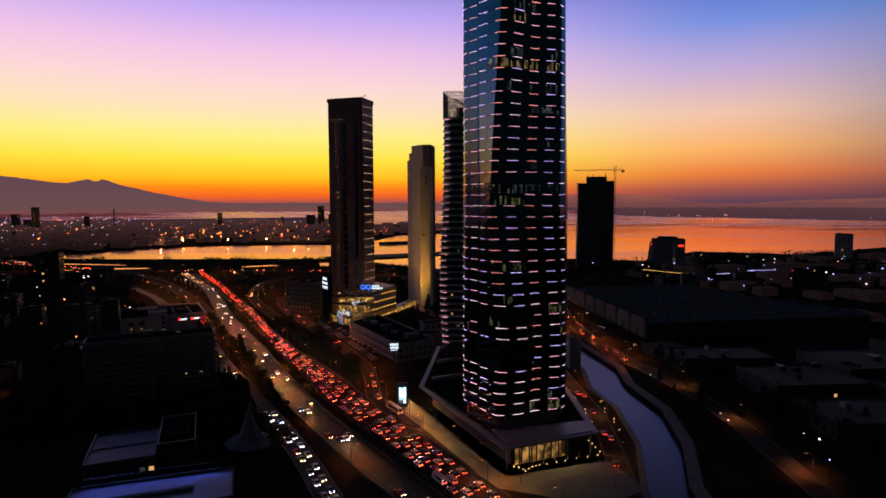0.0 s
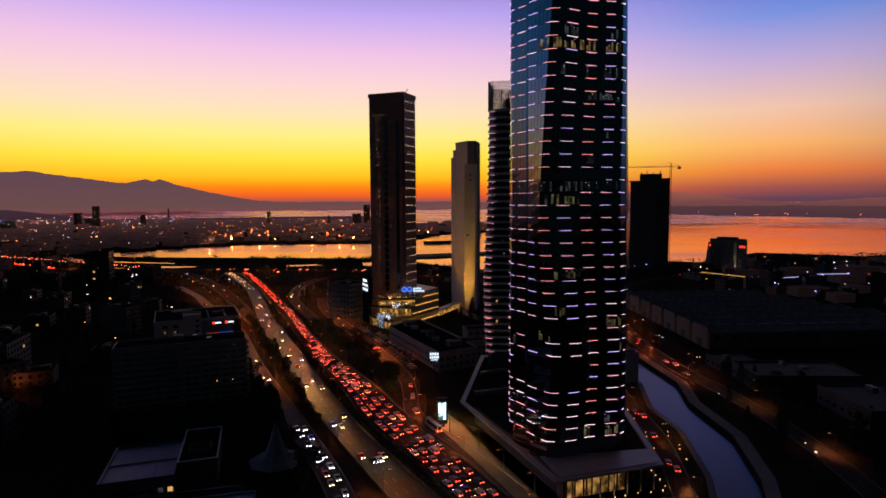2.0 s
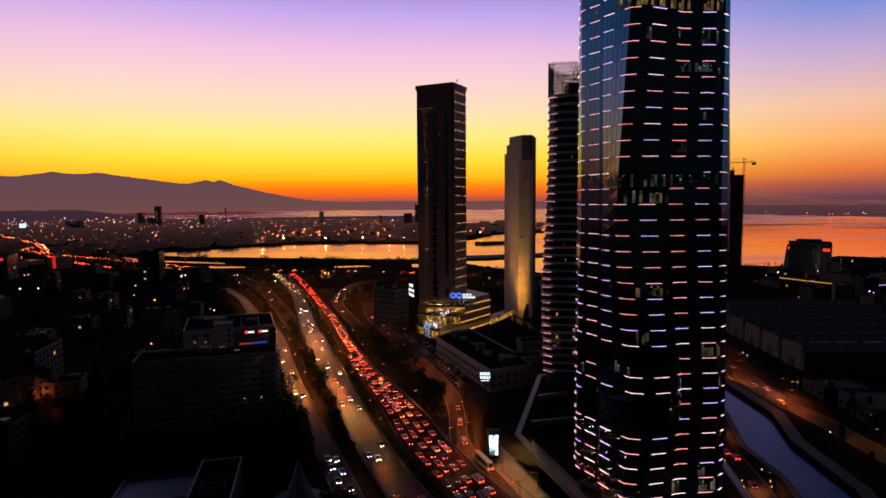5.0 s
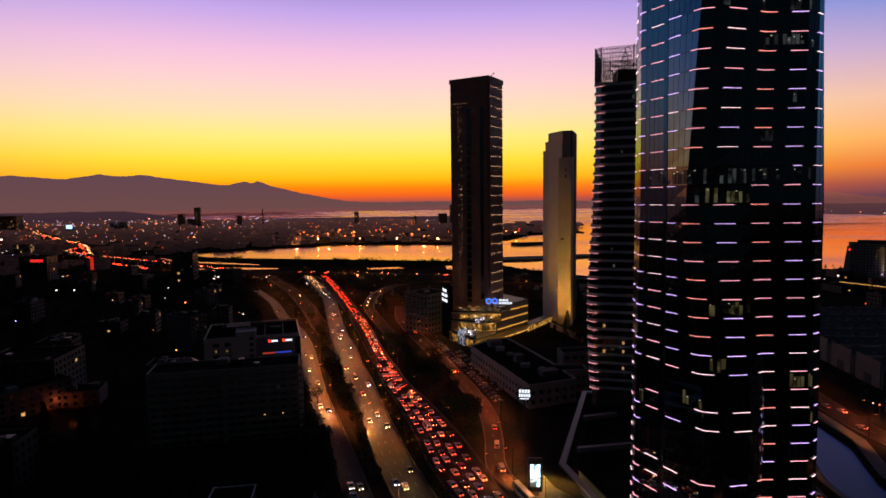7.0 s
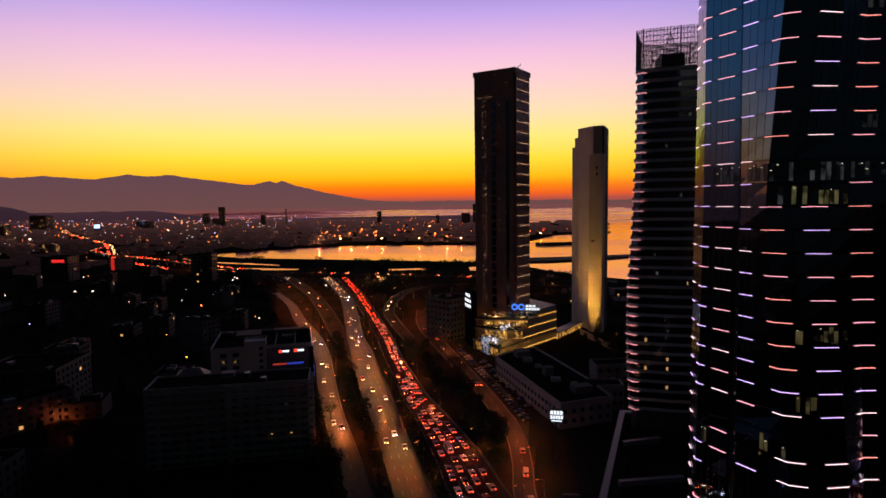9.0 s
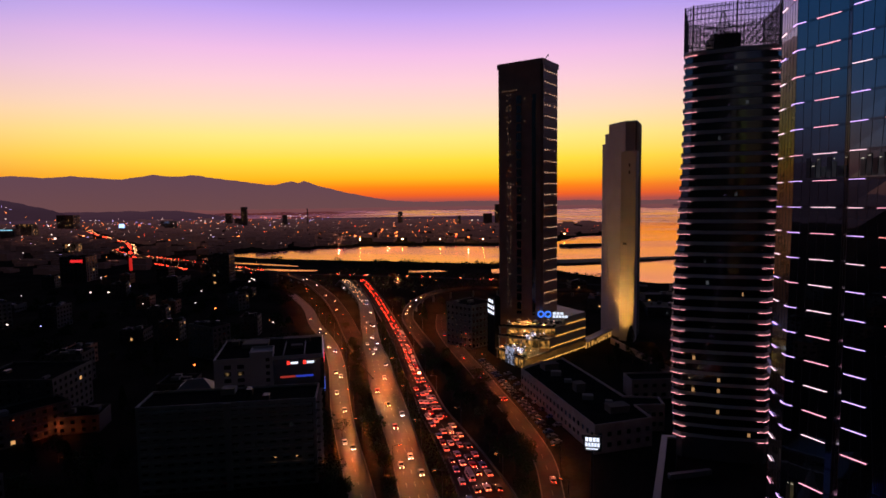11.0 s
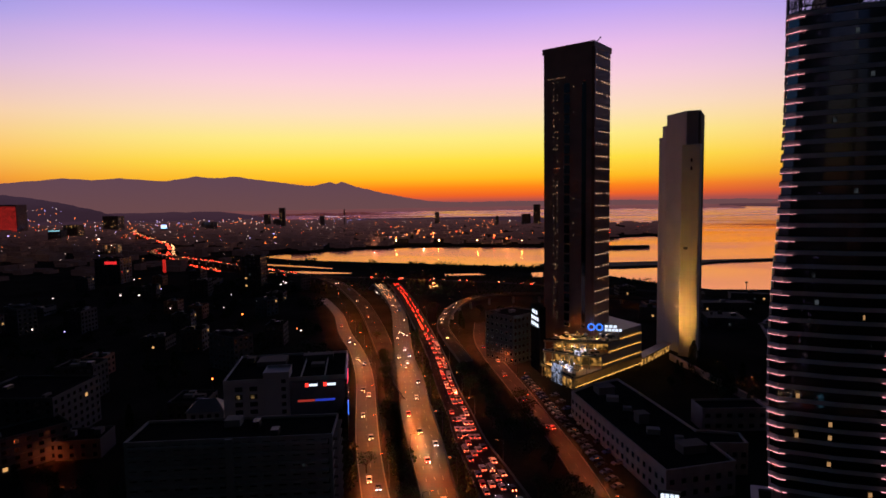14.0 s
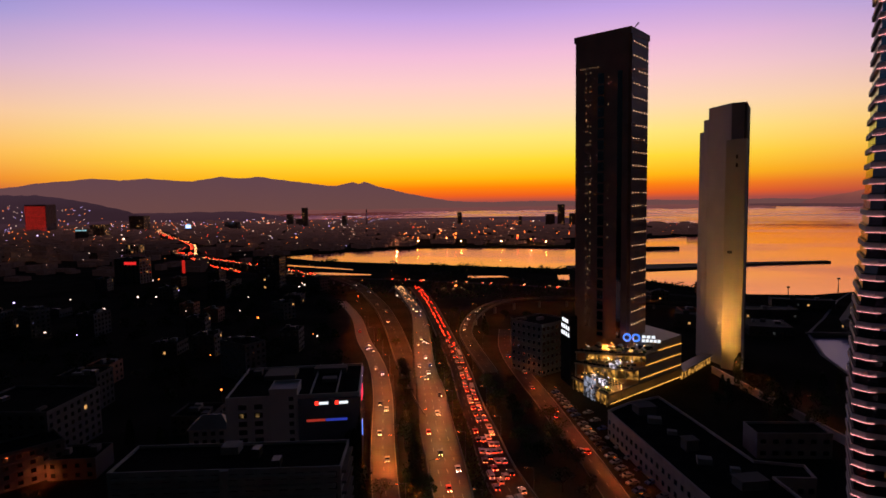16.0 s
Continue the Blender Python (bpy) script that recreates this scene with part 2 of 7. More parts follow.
METAL_ROOF = surface("metal_roof", (0.15, 0.145, 0.125), rough=0.85, metal=0.0, spec=0.03, vary=0.35, scale=0.06, fine=1.0)
CANOPY = surface("canopy_metal", (0.22, 0.215, 0.24), rough=0.45, metal=0.3, vary=0.2, scale=0.15, fine=1.5)
BRICK = surface("brick_wall", (0.30, 0.15, 0.10), rough=0.9, vary=0.3, scale=0.2, fine=3)
STEEL = surface("dark_steel", (0.07, 0.07, 0.075), rough=0.5, metal=0.7, vary=0.3)
PANE = coated_glass("dark_pane", (0.6, 0.65, 0.75), 0.22, 0.05)
GLASS_TOWER = coated_glass("tower_glass", (0.56, 0.80, 0.92), 0.24, 0.02)
BAND_GLASS = coated_glass("tower_spandrel", (0.60, 0.78, 0.92), 0.13, 0.05)
MULLION = surface("mullion_metal", (0.03, 0.03, 0.033), rough=0.5, metal=0.3, vary=0.2, spec=0.1)
GLASS_RES = coated_glass("residence_glass", (0.5, 0.55, 0.6), 0.10, 0.05)
BARK = surface("bark", (0.07, 0.05, 0.035), rough=0.95, scale=1.0, fine=8)
LEAF = surface("leaf", (0.035, 0.05, 0.022), rough=0.75, vary=0.5, scale=0.4, fine=3, spread=0.5)
RUBBER = surface("rubber", (0.02, 0.02, 0.02), rough=0.8)
CAR_GLASS = coated_glass("car_glass", (0.7, 0.75, 0.8), 0.3, 0.05)
MARKING = surface("road_marking", (0.17, 0.17, 0.16), rough=0.7, vary=0.5, scale=0.6)
KERB = surface("kerb_stone", (0.12, 0.115, 0.11), rough=0.85)
TAIL = glowing("tail_light", (1.0, 0.030, 0.010), 28)
BRAKE = glowing("brake_light", (1.0, 0.065, 0.022), 60)
HEAD = glowing("headlight", (1.0, 0.62, 0.28), 28)
HEAD_COOL = glowing("headlight_cool", (0.90, 0.76, 0.95), 28)
LAMP_ORANGE = glowing("sodium_lamp", (1.0, 0.27, 0.045), 3.2)
LED_WHITE = glowing("led_white", (1.0, 0.60, 0.66), 2.1)
LED_PINK = glowing("led_pink", (1.0, 0.36, 0.46), 2.0)
LED_RED = glowing("led_red", (1.0, 0.27, 0.24), 2.0)
LED_VIOLET = glowing("led_violet", (0.74, 0.44, 1.0), 1.95)
ROOM_WARM = room_glow("lit_room_warm", (1.0, 0.58, 0.20), 0.11, 2.2)
ROOM_PALE = room_glow("lit_room_pale", (0.80, 0.70, 0.30), 0.075, 2.2)
ROOM_COOL = room_glow("lit_room_cool", (0.62, 0.66, 0.70), 0.035, 2.2)
ROOM_DIM = room_glow("lit_room_dim", (0.55, 0.58, 0.62), 0.013, 2.2)
ROOM_OCHRE = room_glow("lit_room_ochre", (0.80, 0.62, 0.26), 0.04, 2.2)
ROOM_GOLD = room_glow("lit_room_gold", (1.0, 0.46, 0.09), 0.34, 1.7)
WIN_WARM = glowing("lit_window_warm", (1.0, 0.50, 0.16), 0.7)
WIN_PALE = glowing("lit_window_pale", (1.0, 0.62, 0.34), 0.75)
SIGN_WHITE = glowing("sign_white", (0.85, 0.90, 1.0), 1.1)
SIGN_BLUE = glowing("sign_blue", (0.06, 0.20, 1.0), 1.6)
SIGN_RED = glowing("sign_red", (1.0, 0.035, 0.02), 1.6)
SCREEN = room_glow("led_screen", (0.55, 0.85, 1.0), 2.0, 1.5)
WARM_STRIP = glowing("warm_strip", (1.0, 0.46, 0.08), 1.5)


# ---- building blocks ----
def thing(name, x, y, z=0.0, rz=0.0, label="", category="", group="", kind=""):
    ob = new(name)
    ob.matrix_basis = pose(x, y, z, 0, 0, rz)
    ob.empty_display_size = 0.5
    return tagged(ob, label, category, group, kind)


def mesh_of(name, bm, *mats):
    me = bpy.data.meshes.new(name)
    bm.normal_update()
    bm.to_mesh(me)
    bm.free()
    for m in mats:
        me.materials.append(m)
    return me


def part(name, bm, material, parent=None, label="", m=None):
    """Links a bmesh as one mesh object under a thing or a part."""
    mats = material if isinstance(material, (list, tuple)) else [material]
    return piece(name, mesh_of(name, bm, *mats), parent, m, label)


def piece(name, me, parent=None, m=None, label=""):
    ob = new(name, me)
    ob.parent = parent
    if m is not None:
        ob.matrix_basis = m
    return tagged(ob, label)


def box(bm, x0, y0, z0, x1, y1, z1, mi=0, m=None):
    v = [bm.verts.new((x, y, z)) for z in (z0, z1) for y in (y0, y1) for x in (x0, x1)]
    if m is not None:
        for q in v:
            q.co = m @ q.co
    for a in ((0, 2, 3, 1), (4, 5, 7, 6), (0, 1, 5, 4), (1, 3, 7, 5), (3, 2, 6, 7), (2, 0, 4, 6)):
        f = bm.faces.new([v[i] for i in a])
        f.material_index = mi
    return v


def soft_box(x0, y0, z0, x1, y1, z1, r=0.05, seg=1):
    bm = bmesh.new()
    box(bm, x0, y0, z0, x1, y1, z1)
    bmesh.ops.bevel(bm, geom=bm.edges[:], offset=r, segments=seg, affect="EDGES")
    return bm


def prism(bm, pts, z0, z1, mi=0, top=None):
    """An upright prism over a polygon; top: the polygon of its upper end."""
    top = top or pts
    n = len(pts)
    lo = [bm.verts.new((*p, z0)) for p in pts]
    hi = [bm.verts.new((*p, z1)) for p in top]
    for i in range(n):
        f = bm.faces.new((lo[i], lo[(i + 1) % n], hi[(i + 1) % n], hi[i]))
        f.material_index = mi
    for f in (bm.faces.new(hi), bm.faces.new(lo[::-1])):
        f.material_index = mi
    return lo, hi


def cyl(bm, x, y, z0, z1, r0, r1=None, n=8, mi=0):
    r1 = r0 if r1 is None else r1
    ring = [(math.cos(2 * math.pi * i / n), math.sin(2 * math.pi * i / n)) for i in range(n)]
    return prism(bm, [(x + r0 * c, y + r0 * s) for c, s in ring], z0, z1, mi, [(x + r1 * c, y + r1 * s) for c, s in ring])


def bar(bm, a, b, w, mi=0):
    """A square bar from a to b."""
    a, b = Vector(a), Vector(b)
    d = (b - a)
    q = d.to_track_quat("Z", "Y").to_matrix().to_4x4()
    box(bm, -w / 2, -w / 2, 0, w / 2, w / 2, d.length, mi, Matrix.Translation(a) @ q)


def line_at(pts, s):
    """The point and heading at a share s of a polyline (x, y, ...)."""
    seg = [math.dist(a[:2], b[:2]) for a, b in zip(pts, pts[1:])]
    left = s * sum(seg)
    for (a, b), d in zip(zip(pts, pts[1:]), seg):
        if left <= d or b is pts[-1]:
            k = min(1.0, left / d)
            return [u + (v - u) * k for u, v in zip(a, b)], math.atan2(b[1] - a[1], b[0] - a[0])
        left -= d


def smooth(pts, n=6):
    """Catmull-Rom points through a polyline of tuples."""
    P = [pts[0], *pts, pts[-1]]
    out = []
    for i in range(1, len(P) - 2):
        for k in range(n):
            u = k / n
            out.append(tuple(0.5 * (2 * b + (c - a) * u + (2 * a - 5 * b + 4 * c - d) * u * u + (3 * b - a - 3 * c + d) * u ** 3)
                             for a, b, c, d in zip(P[i - 1], P[i], P[i + 1], P[i + 2])))
    return out + [tuple(pts[-1])]


def offset_line(pts, o):
    """The polyline (x, y, z, w) moved to its right by o(point)."""
    out = []
    for i, p in enumerate(pts):
        a, b = pts[max(0, i - 1)], pts[min(len(pts) - 1, i + 1)]
        d = Vector((b[0] - a[0], b[1] - a[1])).normalized()
        k = o(p)
        out.append((p[0] + d.y * k, p[1] - d.x * k, p[2], p[3]))
    return out


def ribbon(bm, left, right, drop, lift=0.0, mi=0):
    """A slab between two lines, its top lifted and its underside drop below."""
    rows = []
    for a, b in zip(left, right):
        rows.append([bm.verts.new((a[0], a[1], a[2] + lift)), bm.verts.new((b[0], b[1], b[2] + lift)),
                     bm.verts.new((b[0], b[1], b[2] - drop)), bm.verts.new((a[0], a[1], a[2] - drop))])
    for p, q in zip(rows, rows[1:]):
        for i in range(4):
            f = bm.faces.new((p[i], p[(i + 1) % 4], q[(i + 1) % 4], q[i]))
            f.material_index = mi
    bm.faces.new(rows[0][::-1]), bm.faces.new(rows[-1])

# ---- sea, land, hills ----
from mathutils.geometry import tessellate_polygon


def sea_fall(r):
    """The slope at which the sea lies below the eye at r metres; past 2200 m the sheet rises to meet the horizon."""
    return 96.0 / r if r < 2200 else 0.0436 - (r - 2200) / 2700 * 0.0389


def sea_level(r):
    return 0.0 if r < 2200 else 96.0 - r * sea_fall(r)


def far_place(az, r, up=0.0):
    """A place on the far sea or plain: az degrees from +y to the right."""
    a = math.radians(az)
    return (r * math.sin(a), r * math.cos(a), sea_level(r) + up)


# mirror tints redden the reflected sky; the far one also dulls it for haze
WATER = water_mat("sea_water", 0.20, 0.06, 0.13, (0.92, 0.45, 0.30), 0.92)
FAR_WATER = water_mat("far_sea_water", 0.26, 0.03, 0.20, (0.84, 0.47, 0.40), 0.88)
CANAL_WATER = water_mat("canal_water", 0.05, 0.3, 0.10, (0.90, 0.86, 0.95), 0.09)

bm = bmesh.new()
rings = [0, 150, 500, 1000, 1600, 2200, 2500, 2800, 3100, 3400, 3700, 4000, 4300, 4600, 4880]
grid = [[bm.verts.new((r * math.sin(a), r * math.cos(a), sea_level(r))) for a in np.radians(np.arange(-180, 180, 7.5))] for r in rings[1:]]
mid = bm.verts.new((0, 0, 0))
n = len(grid[0])
for i in range(n):
    bm.faces.new((mid, grid[0][(i + 1) % n], grid[0][i]))
    for a, b in zip(grid, grid[1:]):
        bm.faces.new((a[i], a[(i + 1) % n], b[(i + 1) % n], b[i]))
bmesh.ops.recalc_face_normals(bm, faces=bm.faces[:])
for f in bm.faces:
    f.material_index = 1 if f.calc_center_median().xy.length > 2350 else 0
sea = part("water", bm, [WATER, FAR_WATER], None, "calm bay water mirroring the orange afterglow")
tagged(sea, category="water", kind="structure")


def land(name, pts, top, mat, label, z0=-2.0, cat="ground"):
    bm = bmesh.new()
    if sum(a[0] * b[1] - b[0] * a[1] for a, b in zip(pts, pts[1:] + pts[:1])) < 0:
        pts = pts[::-1]
    low, high = [bm.verts.new((*p, z0)) for p in pts], [bm.verts.new((*p, top)) for p in pts]
    for i in range(len(pts)):
        j = (i + 1) % len(pts)
        bm.faces.new((low[i], low[j], high[j], high[i]))
    for tri in tessellate_polygon([[Vector((*p, 0)) for p in pts]]):
        a, c, d = (high[i] for i in tri)
        up = (c.co - a.co).cross(d.co - a.co).z > 0
        bm.faces.new((a, c, d) if up else (a, d, c))
    return tagged(part(name, bm, mat, None, label), category=cat, kind="structure")


WEST_BANK = [(66, 0), (77, 60), (88, 103), (103, 138), (112, 178), (111, 205), (120, 238), (122, 330), (113, 450), (113, 485), (124, 546), (152, 604), (190, 690), (222, 748)]
land("ground", [(-3000, -1500), (64, -1500), (64, -300)] + WEST_BANK
     + [(180, 722), (126, 717), (90, 745), (40, 801), (0, 870), (-60, 905), (-180, 924), (-316, 946), (-462, 971), (-540, 1010), (-586, 1057), (-570, 1110), (-509, 1158),
        (-430, 1240), (-364, 1292), (-200, 1300), (-70, 1281), (40, 1430), (101, 1594), (215, 1683), (260, 1700), (240, 1760), (120, 1800), (300, 2180), (331, 2350), (-115, 2320),
        (-477, 2900), (-735, 2950), (-1100, 2800), (-1800, 2500), (-3000, 1500)], 3.0, EARTH, "dark city land with trampled earth and grass")
land("ground_east", [(82, -1500), (80, -300), (82, 0), (92, 60), (102, 103), (118, 135), (129, 171), (130, 209), (138, 238), (136, 330), (133, 450),
                     (139, 500), (148, 551), (160, 602), (200, 690), (237, 761), (326, 842), (435, 790), (520, 860), (607, 930), (736, 849), (855, 884), (1011, 947),
                     (1800, 1100), (3000, 1500), (3000, -1500)], 3.0, EARTH, "dark land along the canal and the bay")
def water_strip(name, left, right, z, label):
    bm = bmesh.new()
    vs = [(bm.verts.new((*p, z)), bm.verts.new((*q, z))) for p, q in zip(left, right)]
    for (p, q), (r, s) in zip(vs, vs[1:]):
        bm.faces.new((p, q, s, r))
    return tagged(part(name, bm, CANAL_WATER, None, label), category="water", kind="structure")


EAST_BANK = [(82, 0), (92, 60), (102, 103), (118, 135), (129, 171), (130, 209), (138, 238), (136, 330), (133, 450), (139, 500), (148, 551), (160, 602), (200, 690), (237, 761)]
water_strip("water_canal", [(x - 1, y) for x, y in WEST_BANK[:11]], [(x + 1, y) for x, y in EAST_BANK[:11]], 1.2, "still blue-grey canal water between stone banks")
land("ground_canal_head", [(122, 546), (152, 604), (190, 690), (222, 748), (237, 761), (200, 690), (160, 602), (150, 551)], 2.99, EARTH, "filled ground over the culvert at the canal head")
land("culvert_wall", [(121, 544.5), (150, 549.5), (150, 551.2), (121, 546.2)], 3.9, CONCRETE, "low concrete wall over the canal culvert", cat="wall")
for sgn_b, bank, w_b in ((1, EAST_BANK, 5.0), (-1, WEST_BANK, 2.0)):   # stone quays on either side of the canal
    lo_b = [(x + 0.3 * sgn_b, y, 3.02, 1) for x, y in bank]
    hi_b = [(x + (0.3 + w_b) * sgn_b, y, 3.02, 1) for x, y in bank]
    bm = bmesh.new()
    ribbon(bm, *((lo_b, hi_b) if sgn_b > 0 else (hi_b, lo_b)), 2.5, 0.10)
    tagged(part("canal_quay", bm, PAVING, None, "worn grey stone quay along the canal"), category="pavement", kind="structure")
for pond in ([(-424, 805), (-377, 822), (-300, 812), (-300, 803), (-330, 799), (-400, 800)], [(-477, 905), (-403, 884), (-350, 862), (-346, 854), (-398, 868), (-468, 890)],
             [(-601, 1003), (-577, 993), (-523, 938), (-515, 912), (-561, 955)], [(-173, 812), (-133, 821), (-120, 809), (-169, 795)], [(-65, 836), (-51, 843), (-48, 796), (-60, 795)]):
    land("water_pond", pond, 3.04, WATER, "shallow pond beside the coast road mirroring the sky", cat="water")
land("breakwater", [(-60, 955), (54, 985), (200, 1035), (305, 1068), (306, 1056), (200, 1010), (150, 975), (50, 928), (-60, 915)], 2.2, DARK_CONCRETE, "long dark stone breakwater reaching into the bay")
land("quay", [(40, 1268), (126, 1284), (129, 1273), (60, 1252)], 5.0, DARK_CONCRETE, "dark harbour quay across the lagoon")

# far plain and the opposite shore, beyond the near sheet; haze painted as glow
bm = bmesh.new()


def sector(bm, a0, a1, r0, r1, up):
    az = np.linspace(a0, a1, 40)
    g = []
    for a in az:
        end = min(r1, r0 + 60 + min(a - a0, a1 - a) * 190)      # runs out to a point at either end
        rr = np.linspace(r0, end, 8)
        g.append([bm.verts.new(far_place(a, (r if k else r * (1 + 0.03 * math.sin(a * 1.7))), up if k else -3)) for k, r in enumerate(rr)])
    for p, q in zip(g, g[1:]):
        for i in range(len(rr) - 1):
            bm.faces.new((p[i], p[i + 1], q[i + 1], q[i]))


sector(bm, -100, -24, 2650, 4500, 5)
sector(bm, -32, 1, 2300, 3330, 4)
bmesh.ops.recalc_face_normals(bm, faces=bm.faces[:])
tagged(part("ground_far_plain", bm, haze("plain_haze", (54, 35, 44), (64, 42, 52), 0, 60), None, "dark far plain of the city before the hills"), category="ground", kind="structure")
# this glowing tongue carries the purple haze band under the horizon
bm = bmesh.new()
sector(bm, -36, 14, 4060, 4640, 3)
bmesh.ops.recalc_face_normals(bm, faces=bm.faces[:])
tagged(part("ground_far_tongue", bm, haze("tongue_haze", (104, 62, 66), (120, 72, 70), 0, 60), None, "low far land glowing as the haze band across the bay mouth"), category="ground", kind="structure")
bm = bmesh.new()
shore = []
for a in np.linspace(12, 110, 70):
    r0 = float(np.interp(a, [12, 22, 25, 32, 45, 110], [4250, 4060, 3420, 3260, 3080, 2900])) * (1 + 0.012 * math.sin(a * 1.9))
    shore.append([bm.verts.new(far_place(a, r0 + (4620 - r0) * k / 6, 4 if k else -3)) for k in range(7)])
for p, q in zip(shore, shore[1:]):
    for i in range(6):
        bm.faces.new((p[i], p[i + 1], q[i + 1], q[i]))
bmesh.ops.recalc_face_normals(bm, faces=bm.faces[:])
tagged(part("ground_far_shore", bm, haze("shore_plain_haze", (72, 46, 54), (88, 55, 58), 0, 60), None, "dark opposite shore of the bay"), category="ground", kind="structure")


def hills(name, ridge, r, mat, label, depth=250, rough=6.0):
    """A range of hills: ridge of (azimuth, elevation) seen from over the motorway, at r metres."""
    bm = bmesh.new()
    az = np.arange(ridge[0][0], ridge[-1][0], 0.12)
    el = np.interp(az, [p[0] for p in ridge], [p[1] for p in ridge])
    rows = []
    for a, e in zip(az, el):
        t = math.radians(a)
        rid = noise.fractal((a * 1.6, 3.1, r * 0.001), 1.0, 2.0, 5) * rough
        top = 96 + r * math.tan(math.radians(e)) + rid
        col = []
        for k, (share, back) in enumerate(((0.0, -1.0), (0.35, -0.75), (0.7, -0.4), (1.0, 0.0), (0.6, 0.6))):
            w = noise.noise((a * 0.9, k * 1.3, 7.0)) * depth * 0.35 * (1 - share)
            rr = r + back * depth + w
            col.append(bm.verts.new((rr * math.sin(t), 30 + rr * math.cos(t), (sea_level(r) - 20) + (top - sea_level(r) + 20) * share)))
        rows.append(col)
    for p, q in zip(rows, rows[1:]):
        for i in range(4):
            bm.faces.new((p[i], p[i + 1], q[i + 1], q[i]))
    bmesh.ops.recalc_face_normals(bm, faces=bm.faces[:])
    ob = part(name, bm, mat, None, label)
    for pl in ob.data.polygons:
        pl.use_smooth = True
    return tagged(ob, category="hills", kind="structure")


# hill colours are emitted haze, not lit slopes
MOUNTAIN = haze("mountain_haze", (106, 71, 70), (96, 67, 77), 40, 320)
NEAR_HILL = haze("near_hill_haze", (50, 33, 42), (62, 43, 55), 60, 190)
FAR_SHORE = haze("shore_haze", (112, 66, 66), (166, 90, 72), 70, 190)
# past -14 degrees the low ridge stands in for the horizon's haze band
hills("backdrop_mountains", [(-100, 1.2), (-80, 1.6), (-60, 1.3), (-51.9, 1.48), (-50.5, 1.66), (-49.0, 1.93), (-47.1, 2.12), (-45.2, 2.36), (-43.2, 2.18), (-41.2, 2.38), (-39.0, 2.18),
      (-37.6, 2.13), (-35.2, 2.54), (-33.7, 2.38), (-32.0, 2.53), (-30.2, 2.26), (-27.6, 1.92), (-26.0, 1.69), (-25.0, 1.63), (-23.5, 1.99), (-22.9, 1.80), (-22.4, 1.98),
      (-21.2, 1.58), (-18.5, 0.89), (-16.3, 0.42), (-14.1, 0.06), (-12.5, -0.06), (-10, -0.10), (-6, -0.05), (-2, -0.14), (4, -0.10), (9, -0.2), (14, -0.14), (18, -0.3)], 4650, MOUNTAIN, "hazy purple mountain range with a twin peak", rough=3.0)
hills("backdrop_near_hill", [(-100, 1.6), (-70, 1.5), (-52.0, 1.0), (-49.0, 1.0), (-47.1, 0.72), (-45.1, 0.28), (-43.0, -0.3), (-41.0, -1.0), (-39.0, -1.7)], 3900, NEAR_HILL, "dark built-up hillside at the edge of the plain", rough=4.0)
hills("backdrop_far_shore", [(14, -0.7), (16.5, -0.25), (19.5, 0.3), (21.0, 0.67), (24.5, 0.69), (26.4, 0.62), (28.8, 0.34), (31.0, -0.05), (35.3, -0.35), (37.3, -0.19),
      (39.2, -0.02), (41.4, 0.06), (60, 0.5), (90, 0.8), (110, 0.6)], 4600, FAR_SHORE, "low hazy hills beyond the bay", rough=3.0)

# ---- roads: centre line (x, y, z, width) ----
RED = smooth([(74, 10, 3, 15), (36, 100, 3, 15), (21, 136, 3, 16), (12, 158, 3, 16.5), (-1.5, 186, 3, 17), (-11.8, 210, 3, 17.5), (-18.5, 230, 3, 17), (-26.3, 250, 3, 15.5), (-36, 273, 3, 13.5), (-48, 300, 3, 11.5),
              (-58, 328, 3, 10.5), (-66.5, 350, 3, 10), (-77.5, 381, 3.3, 10), (-91, 420, 4, 10), (-128, 512, 7, 10.5), (-156, 577, 10.5, 11), (-186, 640, 13, 11), (-194, 654, 10, 11), (-206, 676, 3.0, 11)])
WHITE = smooth([(54, 10, 3, 13), (17.5, 102, 3, 13), (3, 130, 3, 13), (-7.5, 152, 3, 12.5), (-21.4, 182, 3, 12), (-31.8, 206, 3, 12), (-39, 225, 3, 11.5), (-49.5, 254, 3, 11), (-58.5, 278, 3, 12), (-66.8, 300, 3, 13), (-82, 340, 3, 13.5),
                (-95, 378, 3.3, 12.5), (-109, 414, 4, 11), (-148, 529, 8, 10), (-174, 584, 11, 10), (-202, 638, 13, 10), (-209, 652, 10, 10), (-221, 674, 3.0, 10)])
RAMP = smooth([(-84, 345, 3.0, 8), (-101, 378, 3.15, 10), (-124, 424, 3.8, 11), (-162, 505, 6, 11), (-207, 588, 8, 11), (-275, 688, 9, 11), (-370, 762, 9, 11), (-540, 870, 9, 11), (-640, 930, 9, 11), (-790, 1040, 8, 11), (-880, 1180, 5, 11)])
THIRD = smooth([(30, -60, 3, 8), (4, 60, 3, 8), (-15, 118, 3, 8), (-26, 150, 3, 8), (-41.5, 187, 3, 8), (-53.5, 215, 3, 8), (-65, 241, 3, 8), (-78, 270, 3, 8), (-90.5, 300, 3, 8.5), (-103.5, 334, 3, 8.5), (-115, 364, 3, 8.5), (-130.5, 399, 3, 8.5), (-147, 431, 3, 8), (-170, 471, 3, 8), (-205, 540, 3, 7), (-250, 610, 3, 7)])
